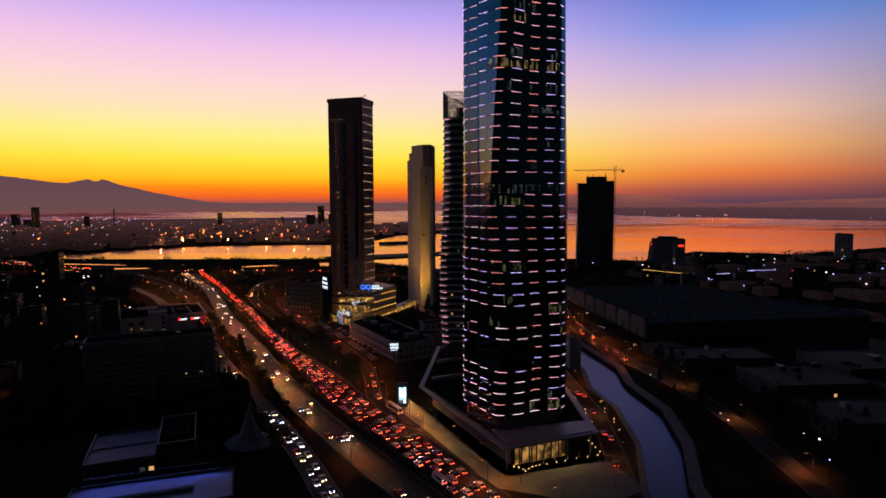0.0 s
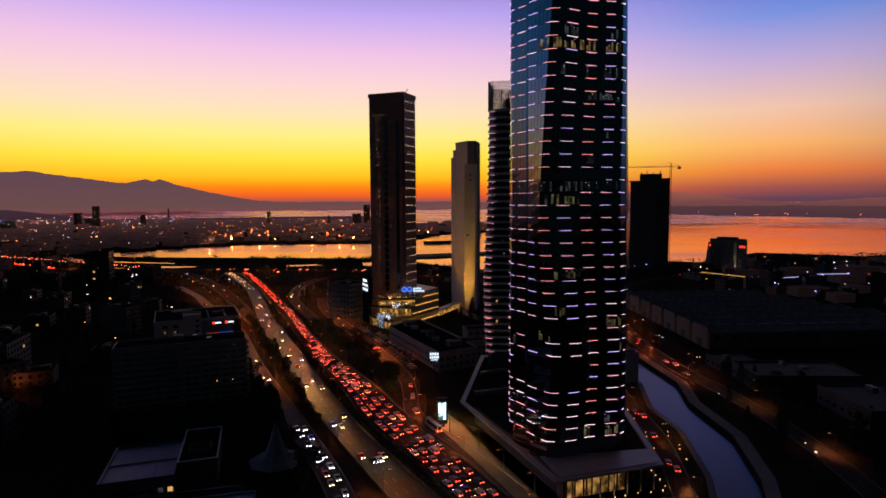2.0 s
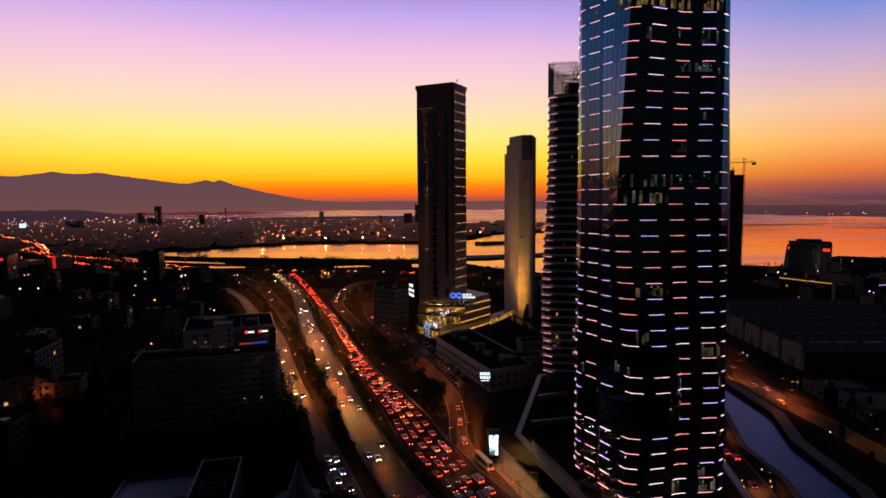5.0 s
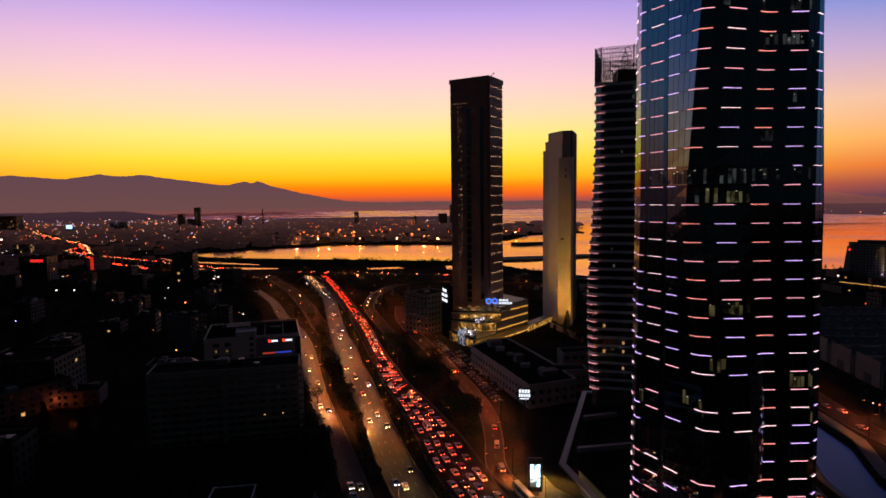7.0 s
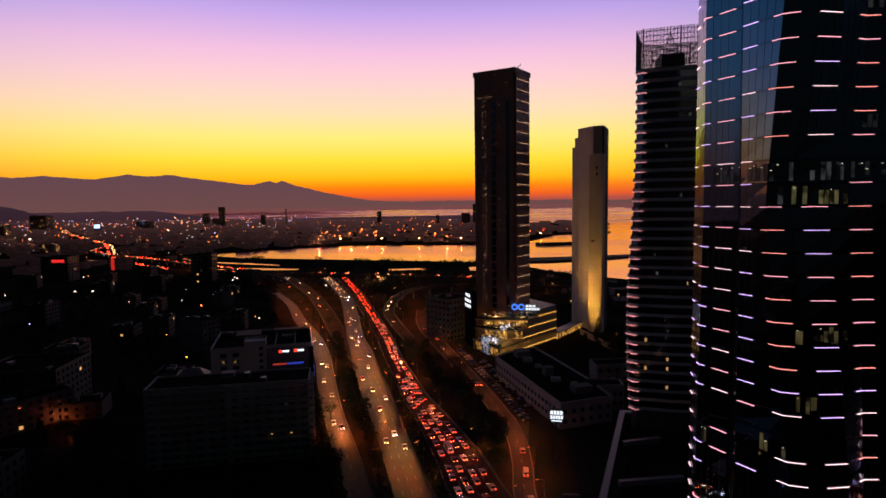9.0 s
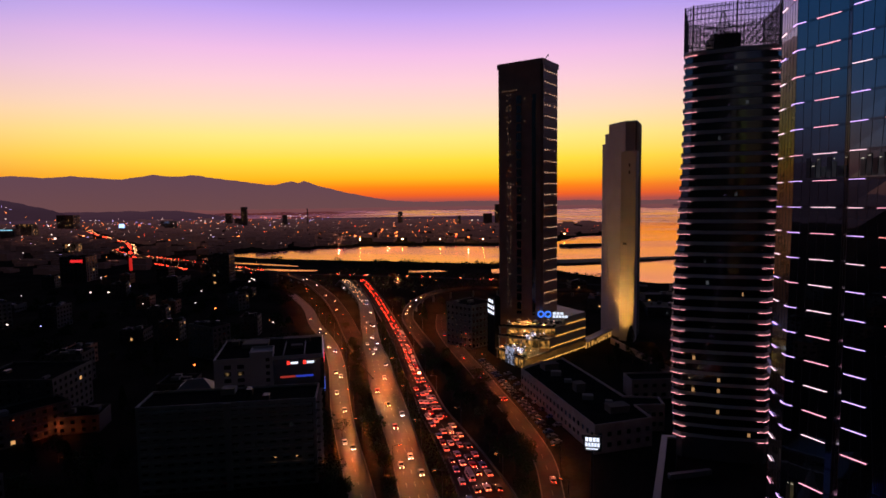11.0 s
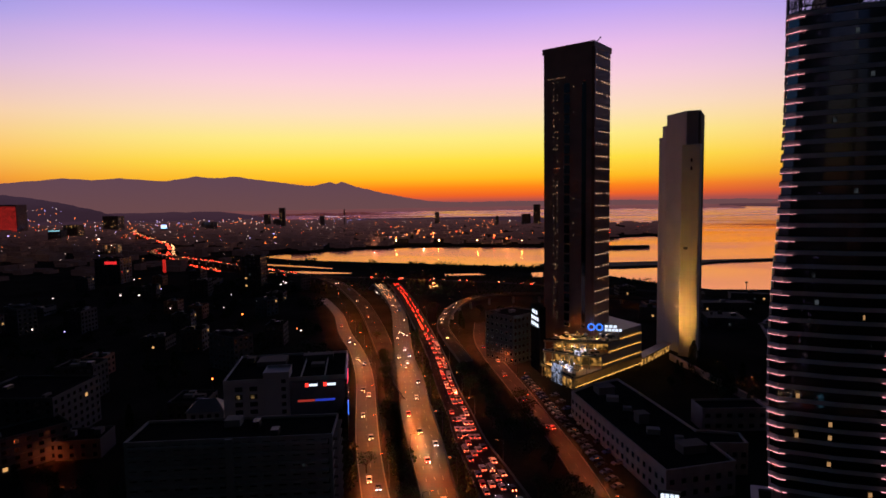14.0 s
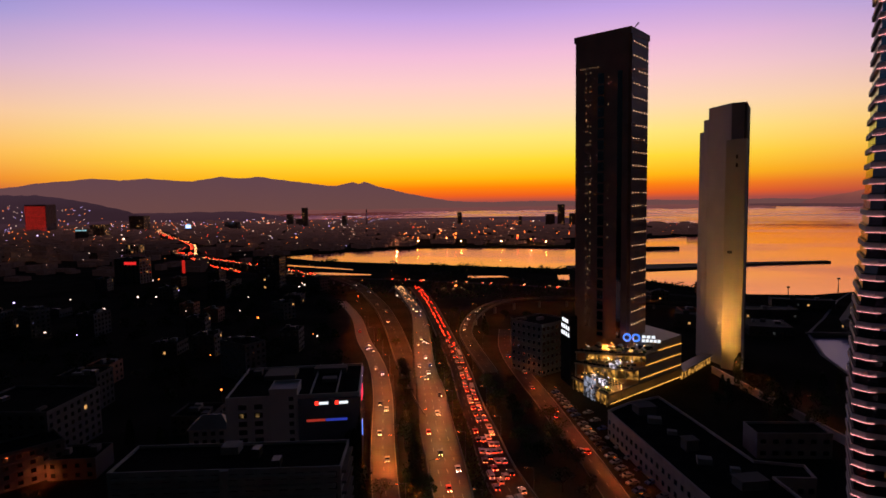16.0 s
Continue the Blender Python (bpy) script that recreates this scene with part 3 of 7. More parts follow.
FRONT = smooth([(36, 132, 3, 7), (22, 165, 3, 7), (9, 190, 3, 7), (3.2, 209, 3, 6.5), (2.3, 233, 3, 6.5), (-0.6, 260, 3, 7), (-8.5, 288, 3, 7.5), (-16.8, 313, 3, 7.5), (-25, 335, 3, 8), (-36, 366, 3, 8.5), (-58, 425, 3, 9), (-72, 470, 3, 8), (-80, 520, 3, 8)])
ARCH = smooth([(-70, 408, 4, 7), (-88, 447, 7, 7.5), (-99, 475, 10, 7.5), (-104, 518, 11, 7.5), (-102, 562, 11, 7.5), (-92, 590, 11, 7.5), (-70, 609, 11, 7.5), (-30, 620, 10, 7.5), (60, 622, 8, 7.5)])
EROAD = smooth([(132, 40, 3, 8), (143, 100, 3, 8), (152, 146, 3, 8), (155, 175, 3, 8), (155, 200, 3, 8), (154, 226, 3, 9), (150, 260, 3, 10), (153, 330, 3, 10), (165, 400, 3, 10), (190, 470, 3, 9), (235, 560, 3, 9), (330, 640, 3, 9), (560, 700, 3, 9), (800, 720, 3, 9)])
WROAD = smooth([(64, 40, 3, 7), (80, 98, 3, 7), (91, 138, 3, 7), (98, 168, 3, 7), (101, 195, 3, 7), (103, 220, 3, 7), (106, 250, 3, 7), (108, 330, 3, 7)])
COAST = smooth([(-1702, 2027, 3, 20), (-1393, 1717, 3, 18), (-1164, 1494, 3, 18), (-951, 1290, 3, 16), (-830, 1140, 3, 16), (-753, 1042, 3, 15), (-658, 936, 3, 15), (-550, 850, 3, 14), (-446, 790, 3, 12), (-250, 765, 3, 12), (-100, 742, 3, 12), (60, 700, 3, 12), (110, 660, 3, 10)])


for line in (RED, WHITE, THIRD, FRONT, EROAD, WROAD, COAST, ARCH):
    line[:] = [(x, y, max(z, 3.03 if line is WHITE else 3.0), w) for x, y, z, w in line]


def road(name, line, label, bridge=False, kerbs=True, lanes=3, markings=True, open_side=(0, 0, 0), mat=ASPHALT):
    """A carriageway with kerbs or parapets, lane marks and, on bridges, a deck on piers."""
    half = lambda k: (lambda p: p[3] / 2 * k)
    bm = bmesh.new()
    ribbon(bm, offset_line(line, half(-1)), offset_line(line, half(1)), 1.4 if bridge else 0.5, 0.06)
    base = tagged(part(name, bm, mat, None, label), category="road", kind="structure")
    if kerbs:
        for side in (-1, 1):
            bm = bmesh.new()
            a = offset_line(line, lambda p: side * (p[3] / 2 + 0.02))
            b = offset_line(line, lambda p: side * (p[3] / 2 + 0.42))
            runs = [list(zip(a, b))]
            if side == open_side[0]:           # no parapet where another lane joins
                runs = [[q for q in runs[0] if q[0][1] < open_side[1]], [q for q in runs[0] if q[0][1] > open_side[2]]]
            for run in runs:
                if len(run) > 1:
                    l2, r2 = [q[0] for q in run], [q[1] for q in run]
                    ribbon(bm, *((l2, r2) if side > 0 else (r2, l2)), 0.6, 0.95 if bridge else 0.2)
            part("parapet" if bridge else "kerb", bm, DARK_CONCRETE if bridge else KERB, base)
    if markings:
        bm = bmesh.new()
        total = sum(math.dist(a[:2], b[:2]) for a, b in zip(line, line[1:]))
        for lane in range(1, lanes):
            o = (lane / lanes - 0.5)
            lo = offset_line(line, lambda p: p[3] * o)
            s = 0.0
            while s < total - 5:
                (x, y, z, _), h = line_at(lo, s / total)
                if -150 < y < 560:
                    (_, _, z2, _), _ = line_at(lo, (s + 3) / total)
                    box(bm, 0, -0.08, 0.064, 3, 0.08, 0.075, 0, Matrix.Translation((x, y, min(z, z2) + max(0, abs(z2 - z)))) @ Matrix.Rotation(h, 4, "Z"))
                s += 9
        if len(bm.verts):
            tagged(part("lane_marking", bm, MARKING, base, "worn white lane dashes"), kind="stuff")
    if bridge:
        total = sum(math.dist(a[:2], b[:2]) for a, b in zip(line, line[1:]))
        pier = bmesh.new()
        cyl(pier, 0, 0, 0, 1, 0.9, 0.9, 10)
        me = mesh_of("pier", pier, CONCRETE)
        s = 10.0
        while s < total:
            (x, y, z, _), h = line_at(line, s / total)
            if z > 5.5:
                piece("pier", me, base, Matrix.Translation((x, y, 2.8)) @ Matrix.Diagonal((1, 1, z - 4.2, 1)))
            s += 24
    return base


road("road_outbound", RED, "motorway carriageway crowded with red tail lights", True, True, 4)
road("road_inbound", WHITE, "wide inbound motorway under orange street light", True, True, 4, True, (-1, 335, 428), mat=POLISHED_ASPHALT)
road("road_ramp", RAMP, "curving flyover branching from the motorway", True, True, 2, True, (1, 300, 428))
road("road_service", THIRD, "side road beside the motorway", False, True, 2, mat=POLISHED_ASPHALT)
road("road_front", FRONT, "narrow frontage road lined with parked cars", False, True, 2)
road("road_arch", ARCH, "curved concrete slip-road viaduct", True, True, 2)
road("road_canal_east", EROAD, "reddish-lit road along the warehouses", False, True, 2)
road("road_canal_west", WROAD, "lane between the tower and the canal", False, True, 1, False)
road("road_coast", COAST, "far coastal road full of traffic", False, False, 1, False)

# ---- street lamps ----
LAMP_W = 14500


def street_lamp_proto(power, col, head, h=10.5):
    ob = thing("street_lamp", 0, 0, 0, 0, "tall grey street lamp with a glowing orange head", "street lamp", "street lamps along the roads")
    bm = bmesh.new()
    cyl(bm, 0, 0, 0, h, 0.13, 0.07, 8)
    part("pole", bm, STEEL, ob)
    bm = bmesh.new()
    bar(bm, (0, 0, h - 0.1), (2.2, 0, h + 0.4), 0.09)
    part("arm", bm, STEEL, ob)
    hd = part("lamp_head", soft_box(1.8, -0.28, h + 0.28, 3.0, 0.28, h + 0.46, 0.06), STEEL, ob)
    bm = bmesh.new()
    box(bm, 1.95, -0.2, h + 0.2, 2.85, 0.2, h + 0.276)
    part("lens", bm, head, hd, "glowing orange lens")
    if power:
        d = bpy.data.lights.new("street_light", "SPOT")
        d.energy, d.color, d.shadow_soft_size = power, col, 0.35
        d.spot_size, d.spot_blend = radians(140), 1.0
        l = new("street_light", d)
        l.parent = ob
        l.matrix_basis = pose(2.4, 0, h - 0.15)
    return ob


lamp_proto = street_lamp_proto(LAMP_W, SODIUM, LAMP_ORANGE)
high_proto = street_lamp_proto(31000, SODIUM, LAMP_ORANGE, 12.0)
dim_proto = street_lamp_proto(9000, (1.0, 0.16, 0.024), LAMP_ORANGE, 8.0)
faint_proto = street_lamp_proto(5000, (1.0, 0.22, 0.05), LAMP_ORANGE, 7.0)
plaza_proto = street_lamp_proto(2200, (1.0, 0.42, 0.10), LAMP_ORANGE, 7.0)
red_proto = street_lamp_proto(15000, (1.0, 0.145, 0.026), LAMP_ORANGE, 9.0)


def lamp_row(line, side, y0, y1, gap, first=0.0, proto=lamp_proto):
    total = sum(math.dist(a[:2], b[:2]) for a, b in zip(line, line[1:]))
    s = first
    while s < total:
        (x, y, z, w), h = line_at(line, s / total)
        if y0 < y < y1:
            n = Vector((math.sin(h), -math.cos(h)))
            p = Vector((x, y)) + n * side * (w / 2 + 0.9)
            copy_thing(proto, Matrix.Translation((p.x, p.y, z - 0.05)) @ Matrix.Rotation(math.atan2(-n.y * side, -n.x * side), 4, "Z"))
        s += gap


lamp_row(WHITE, -1, 205, 310, 42)
lamp_row(WHITE, 1, 215, 310, 42, 21)
lamp_row(WHITE, -1, 310, 640, 42, 0, high_proto)
lamp_row(WHITE, 1, 310, 470, 42, 21, high_proto)
lamp_row(WHITE, -1, 60, 205, 46, 0, dim_proto)
# set close, this row also stands in for tail-light glow on the road
lamp_row(RED, 1, 60, 330, 46, 20, dim_proto)
lamp_row(THIRD, 1, 248, 560, 36, 10, high_proto)
lamp_row(FRONT, 1, 175, 480, 24, 5, red_proto)
lamp_row(EROAD, 1, 230, 480, 44, 0, red_proto)
lamp_row(EROAD, 1, 90, 230, 48, 20, faint_proto)
lamp_row(EROAD, -1, 240, 480, 46, 20, red_proto)
lamp_row(WROAD, 1, 110, 240, 44, 0, faint_proto)
lamp_row(RAMP, -1, 430, 700, 52, 12, high_proto)
lamp_row(RAMP, 1, 700, 1000, 80, 30)
lamp_row(COAST, -1, 700, 1000, 70, 0)
lamp_row(RED, 1, 335, 640, 52, 8)
lamp_row(ARCH, 1, 420, 640, 36, 0, high_proto)
# row added along the garden wall to brighten it
lamp_row([(50, 430, 3, 6), (80, 348, 3, 6)], -1, 300, 500, 26, 6, red_proto)
lamp_row([(55, 92, 3, 5), (34, 140, 3, 5), (21, 176, 3, 5)], 1, 90, 190, 19, 4, plaza_proto)
for p in (lamp_proto, high_proto, dim_proto, red_proto, faint_proto, plaza_proto):
    for c in list(p.children_recursive):
        bpy.data.objects.remove(c)
    bpy.data.objects.remove(p)

# ---- office tower: dark coated glass in tilted facets, a coloured light line at each bay of each floor ----
PLANT_Z = 94.55
# outlines counter-clockwise from the west corner; the third point is the bottom of the groove beside the south-west facet
TOWER_KEYS = [
    (18, [(37.2, 153.6), (41.0, 147.4), (41.6, 146.7), (41.1, 144.0), (45.4, 135.4), (50.0, 134.4), (55.8, 135.9), (60.0, 137.9), (70.0, 138.9), (72.2, 140.2), (74.0, 142.0), (75.8, 146.6)]),
    (46, [(37.2, 153.6), (41.0, 147.4), (41.6, 146.7), (41.2, 143.6), (47.2, 135.0), (51.6, 134.2), (57.2, 135.5), (61.0, 138.5), (71.0, 139.6), (72.6, 140.9), (74.0, 142.4), (75.8, 146.6)]),
    (95, [(37.6, 153.5), (41.2, 147.6), (41.8, 146.8), (41.3, 144.4), (43.6, 139.4), (47.0, 137.9), (53.0, 137.6), (58.0, 138.6), (66.8, 139.0), (70.4, 140.0), (73.2, 142.0), (75.6, 146.6)]),
    (130, [(37.2, 153.2), (40.9, 147.7), (41.5, 146.9), (41.0, 145.0), (45.1, 138.0), (49.0, 137.0), (55.0, 139.3), (60.0, 141.9), (69.0, 142.4), (72.0, 144.0), (73.8, 145.8), (75.0, 148.0)]),
    (216, [(36.6, 153.0), (40.4, 148.0), (41.0, 147.1), (40.5, 145.2), (50.0, 135.0), (53.5, 136.0), (58.0, 139.6), (62.0, 142.3), (68.0, 142.8), (70.8, 144.4), (72.6, 146.4), (73.8, 149.0)]),
]
TOWER_BACK = [(76.0, 165), (73, 171), (67, 173), (50, 173), (42.5, 168.5), (38.2, 161.5)]


def office_plan(z):
    """The tower's outline at z."""
    zs = [k[0] for k in TOWER_KEYS]
    front = [tuple(float(np.interp(z, zs, [k[1][i][c] for k in TOWER_KEYS])) for c in (0, 1)) for i in range(12)]
    return front + TOWER_BACK


def grown(plan, d):
    """An outline pushed outward by d."""
    n = len(plan)
    out = []
    for i in range(n):
        a, b, c = Vector(plan[i - 1]), Vector(plan[i]), Vector(plan[(i + 1) % n])
        n1 = Vector((b.y - a.y, a.x - b.x)).normalized()
        n2 = Vector((c.y - b.y, b.x - c.x)).normalized()
        m = (n1 + n2).normalized()
        out.append(tuple(b + m * (d / max(0.4, m.dot(n1)))))
    return out


def along(plan, u0, u1):
    """The points of an outline from u0 to u1, counted in corners (3.5: half-way from the fourth corner to the fifth)."""
    n = len(plan)

    def at(u):
        a, b = Vector(plan[int(math.floor(u)) % n]), Vector(plan[(int(math.floor(u)) + 1) % n])
        return a + (b - a) * (u - math.floor(u))
    return [at(u0)] + [Vector(plan[k % n]) for k in range(int(math.floor(u0)) + 1, int(math.ceil(u1)))] + [at(u1)]


office = thing("office_tower", 58, 156, 0, 0, "dark glass skyscraper with pink and violet light lines", "skyscraper")
shift = Matrix.Translation((-58, -156, 0))
# floor lines: storey n has its light line at FLOORS[n]; 0 is the lowest, 19 the plant floor
FLOORS = [PLANT_Z - 4.0 * (19 - n) for n in range(20)] + [PLANT_Z + 4.03 * n for n in range(1, 30)]
for z0, z1 in zip(FLOORS, FLOORS[1:]):
    bm = bmesh.new()
    prism(bm, office_plan(z0), z0 + 0.02, z1 - 0.36, 0, office_plan(z1 - 0.36))
    bmesh.ops.transform(bm, matrix=shift, verts=bm.verts[:])
    part("glass_storey", bm, GLASS_TOWER, office)
for z in FLOORS:                            # spandrel bands between the floors
    bm = bmesh.new()
    prism(bm, grown(office_plan(z), 0.05), z - 0.34, z)
    bmesh.ops.transform(bm, matrix=shift, verts=bm.verts[:])
    part("floor_band", bm, BAND_GLASS, office)
# mullions, joined: too slim to tell apart singly
bm = bmesh.new()
for z0, z1 in zip(FLOORS, FLOORS[1:]):
    plan, top = office_plan(z0), office_plan(z1 - 0.36)
    n = len(plan)
    for j in range(n):
        if 12 <= j <= 16 or j == 1:
            continue
        a, b, c, d = plan[j], plan[(j + 1) % n], top[j], top[(j + 1) % n]
        k = max(1, round(math.dist(a, b) / 1.5))
        for u in range(k):
            u /= k
            bar(bm, (a[0] + (b[0] - a[0]) * u, a[1] + (b[1] - a[1]) * u, z0), (c[0] + (d[0] - c[0]) * u, c[1] + (d[1] - c[1]) * u, z1 - 0.36), 0.05)
bmesh.ops.transform(bm, matrix=shift, verts=bm.verts[:])
tagged(part("mullion", bm, MULLION, office), kind="stuff")

rng = random.Random(4)
LED = {}


def led_mesh(length, mat, half=0.04):
    key = (round(length, 1), mat.name)
    if key not in LED:
        b = bmesh.new()
        box(b, -length / 2, -0.07, -half, length / 2, 0.06, half)
        LED[key] = mesh_of("light_line", b, mat)
    return LED[key]


# columns of light lines round the tower, each with its usual colours
COLUMNS = {"w0": (-0.92, -0.62, "wv"), "w1": (-0.16, 0.22, "vvp"), "w2": (0.48, 0.99, "pw"), "w3": (3.05, 3.42, "vvw"), "a": (3.80, 4.64, "prr"), "b": (5.29, 5.96, "vpw"),
           "c": (6.70, 7.24, "rrp"), "d": (7.60, 7.98, "vpv"), "e": (8.80, 9.60, "wv"), "f": (11.05, 11.25, "wv"), "g": (11.5, 11.7, "p"), "h": (-1.8, -1.5, "v")}
UNLIT = {(9, "a"), (9, "b"), (6, "a"), (6, "b"), (5, "a"), (5, "b"), (20, "a"), (20, "b"), (21, "a"), (21, "b"), (21, "c"), (9, "w1"), (9, "w2"), (8, "w1"), (8, "w3"), (5, "w1"), (5, "w2"), (6, "w2"), (6, "w3"), (5, "w3"), (9, "w3")}
LED_OF = {"w": LED_WHITE, "p": LED_PINK, "r": LED_RED, "v": LED_VIOLET}
for n, z in enumerate(FLOORS):
    plan = grown(office_plan(z), 0.16)
    for col, (u0, u1, tint) in COLUMNS.items():
        if (n, col) in UNLIT:
            continue
        if n in (5, 6, 9) and col == "c" or n == 21 and col == "d":
            u0 = (u0 + u1) / 2              # half a line on the dark floors
        pts = along(plan, u0, u1)
        key = rng.choice(tint) if n > 11 or rng.random() < 0.35 else rng.choice("wwpv")
        b = bmesh.new()
        for p, q in zip(pts, pts[1:]):
            d = q - p
            if d.length > 0.02:
                box(b, -0.03, -0.09, -0.038, d.length + 0.03, 0.05, 0.038, 0, shift @ Matrix.Translation((p.x, p.y, z - 0.2)) @ Matrix.Rotation(math.atan2(d.y, d.x), 4, "Z"))
        part("light_line", b, LED_OF[key], office)


OFFICE_LAMP = glowing("office_lamp", (0.95, 0.85, 0.62), 0.75)


def office_rooms(n, u0, u1, mat, h=(0.25, 3.3)):
    """A run of lit office windows on storey n, from u0 to u1 counted in corners, with ceiling lights behind the glass."""
    z = FLOORS[n]
    pts = along(grown(office_plan(z + 2), 0.06), u0, u1)
    for p, q in zip(pts, pts[1:]):
        run = (q - p).length
        k = max(1, round(run / 0.85))
        turn = Matrix.Rotation(math.atan2((q - p).y, (q - p).x), 4, "Z")
        for j in range(k):
            if rng.random() < 0.34:
                continue
            a = p + (q - p) * (j / k)
            m = shift @ Matrix.Translation((a.x, a.y, z)) @ turn
            g = bmesh.new()
            box(g, 0.08, -0.03, h[0], run / k - 0.08, 0.02, h[1] - rng.choice((0, 0, 0.7, 1.4)))
            part("lit_office", g, mat, office, "", m)
            for _ in range(rng.choice((0, 0, 1, 1))):
                g = bmesh.new()
                w0 = rng.uniform(0.1, 0.3)
                z0 = h[1] - rng.choice((0.35, 0.35, 0.7, 1.3))
                box(g, w0, -0.05, z0, w0 + rng.uniform(0.15, 0.4), -0.032, z0 + 0.1)
                part("ceiling_light", g, OFFICE_LAMP, office, "", m)


for n, u0, u1, mat in ((19, 4.75, 6.65, ROOM_PALE), (19, 4.2, 4.7, ROOM_COOL), (20, 4.6, 6.6, ROOM_COOL), (20, 6.7, 8.9, ROOM_DIM), (20, 0.3, 4.5, ROOM_DIM), (13, 4.7, 6.6, ROOM_OCHRE), (10, 4.3, 5.2, ROOM_OCHRE), (10, 0.02, 0.2, ROOM_PALE),
                       (9, 7.5, 8.6, ROOM_OCHRE), (8, 3.5, 4.0, ROOM_OCHRE), (7, 8.1, 8.8, ROOM_PALE), (7, 0.15, 0.35, ROOM_OCHRE), (0, 6.65, 7.15, ROOM_PALE), (0, 7.6, 8.6, ROOM_PALE), (1, 7.55, 7.75, ROOM_COOL),
                       (31, 3.4, 4.3, ROOM_WARM), (31, 4.3, 6.5, ROOM_WARM), (31, 6.5, 7.2, ROOM_WARM), (31, 7.5, 8.9, ROOM_WARM), (32, 5.1, 6.0, ROOM_COOL), (32, 7.7, 8.6, ROOM_COOL), (29, 4.7, 5.3, ROOM_COOL), (29, 6.6, 6.9, ROOM_COOL), (29, 7.55, 8.4, ROOM_COOL),
                       (27, 6.9, 7.3, ROOM_DIM), (27, 7.4, 8.5, ROOM_COOL), (24, 7.5, 8.0, ROOM_COOL), (35, 5.2, 6.3, ROOM_WARM), (36, 5.0, 7.1, ROOM_COOL), (31, 0.6, 1.0, ROOM_PALE), (22, 7.0, 7.3, ROOM_DIM)):
    office_rooms(n, u0, u1, mat)
bm = bmesh.new()
prism(bm, grown(office_plan(FLOORS[-1]), -2.5), FLOORS[-1] + 0.01, FLOORS[-1] + 5)
bmesh.ops.transform(bm, matrix=shift, verts=bm.verts[:])
part("roof_plant", bm, STEEL, office)
bm = bmesh.new()
prism(bm, grown(office_plan(18), -1.0), 10.5, FLOORS[0] - 0.36)
bmesh.ops.transform(bm, matrix=shift, verts=bm.verts[:])
part("base_storey", bm, PANE, office)

# ---- podium with its wide pale canopy ----
podium = thing("podium", 58, 160, 3, 0, "low podium with a pale metal canopy and lit lobby", "podium building")
PSH = Matrix.Translation((-58, -160, -3))
CANOPY_LINE = [(23, 192), (45, 120), (82, 129), (88, 172), (88, 262), (41, 264)]


def podium_part(name, pts, z0, z1, mat, label="", holes=None):
    b = bmesh.new()
    prism(b, pts, z0, z1)
    bmesh.ops.transform(b, matrix=PSH, verts=b.verts[:])
    return part(name, b, mat, podium, label)


def ring_slab(bm, outer, inner, z0, z1):
    n = len(outer)
    vs = [[bm.verts.new((*p, z)) for p in q] for q, z in ((outer, z0), (outer, z1), (inner, z1), (inner, z0))]
    for i in range(n):
        j = (i + 1) % n
        for a, b in zip(vs, vs[1:] + vs[:1]):
            bm.faces.new((a[i], a[j], b[j], b[i]))


podium_part("wall", grown(CANOPY_LINE, -6.0), 2.9, 10.4, DARK_CONCRETE)
podium_part("roof_deck", grown(CANOPY_LINE, -5.5), 10.4, 10.8, ROOF_FELT, "dark flat roof deck")
bm = bmesh.new()
ring_slab(bm, CANOPY_LINE, grown(CANOPY_LINE, -2.0), 11.7, 12.3)
bmesh.ops.transform(bm, matrix=PSH, verts=bm.verts[:])
part("canopy", bm, CANOPY, podium, "pale metal canopy edge")
podium_part("front_canopy", [(46.6, 122), (81, 130.4), (83.6, 140.4), (44, 137)], 12.44, 12.6, CANOPY)
for y0 in (203, 232):
    bm = bmesh.new()
    bar(bm, (25 + (y0 - 192) * 0.22 + 3, y0, 12.0), (50, y0 + 5, 12.0), 1.6)
    bmesh.ops.transform(bm, matrix=PSH, verts=bm.verts[:])
    part("cross_beam", bm, CANOPY, podium)
for k in range(7):                          # lobby bays under the front canopy
    u0, u1 = k / 7 + 0.012, (k + 1) / 7 - 0.012
    a, b = Vector((50.0, 126.9)), Vector((70.6, 131.9))
    p, q = a + (b - a) * u0, a + (b - a) * u1
    d = q - p
    bm = bmesh.new()
    box(bm, 0, -0.1, 0, d.length, 0.1, 6.6)
    pane = part("lobby_window", bm, room_glow("lit_lobby", (1.0, 0.46, 0.11), 0.26, 3.0), podium, "warm lit lobby glazing", PSH @ Matrix.Translation((p.x, p.y, 3.2)) @ Matrix.Rotation(math.atan2(d.y, d.x), 4, "Z"))
    bm = bmesh.new()
    box(bm, -0.16, -0.3, 0, 0.0, 0.25, 8.2)
    part("frame", bm, STEEL, pane)
for k in range(8):
    p = Vector((46.6, 123.4)) + Vector((33.4, 8.1)) * (k / 7)
    bm = bmesh.new()
    cyl(bm, p.x, p.y, 2.9, 11.7, 0.28, 0.28, 10)
    bmesh.ops.transform(bm, matrix=PSH, verts=bm.verts[:])
    part("column", bm, CONCRETE, podium)
lob = bpy.data.lights.new("lobby_light", "AREA")
lob.energy, lob.color, lob.size, lob.size_y, lob.shape = 900, (1, 0.6, 0.25), 26, 3, "RECTANGLE"
lo = new("lobby_light", lob)
lo.matrix_basis = look((62.5, 127.3, 10.0), (61.5, 119, 2))
bollard = thing("bollard_light", 0, 0, 0, 0, "small glowing garden light beside the lobby", "bollard light", "garden lights round the lobby")
bm = bmesh.new()
cyl(bm, 0, 0, 0, 0.7, 0.09, 0.09, 8)
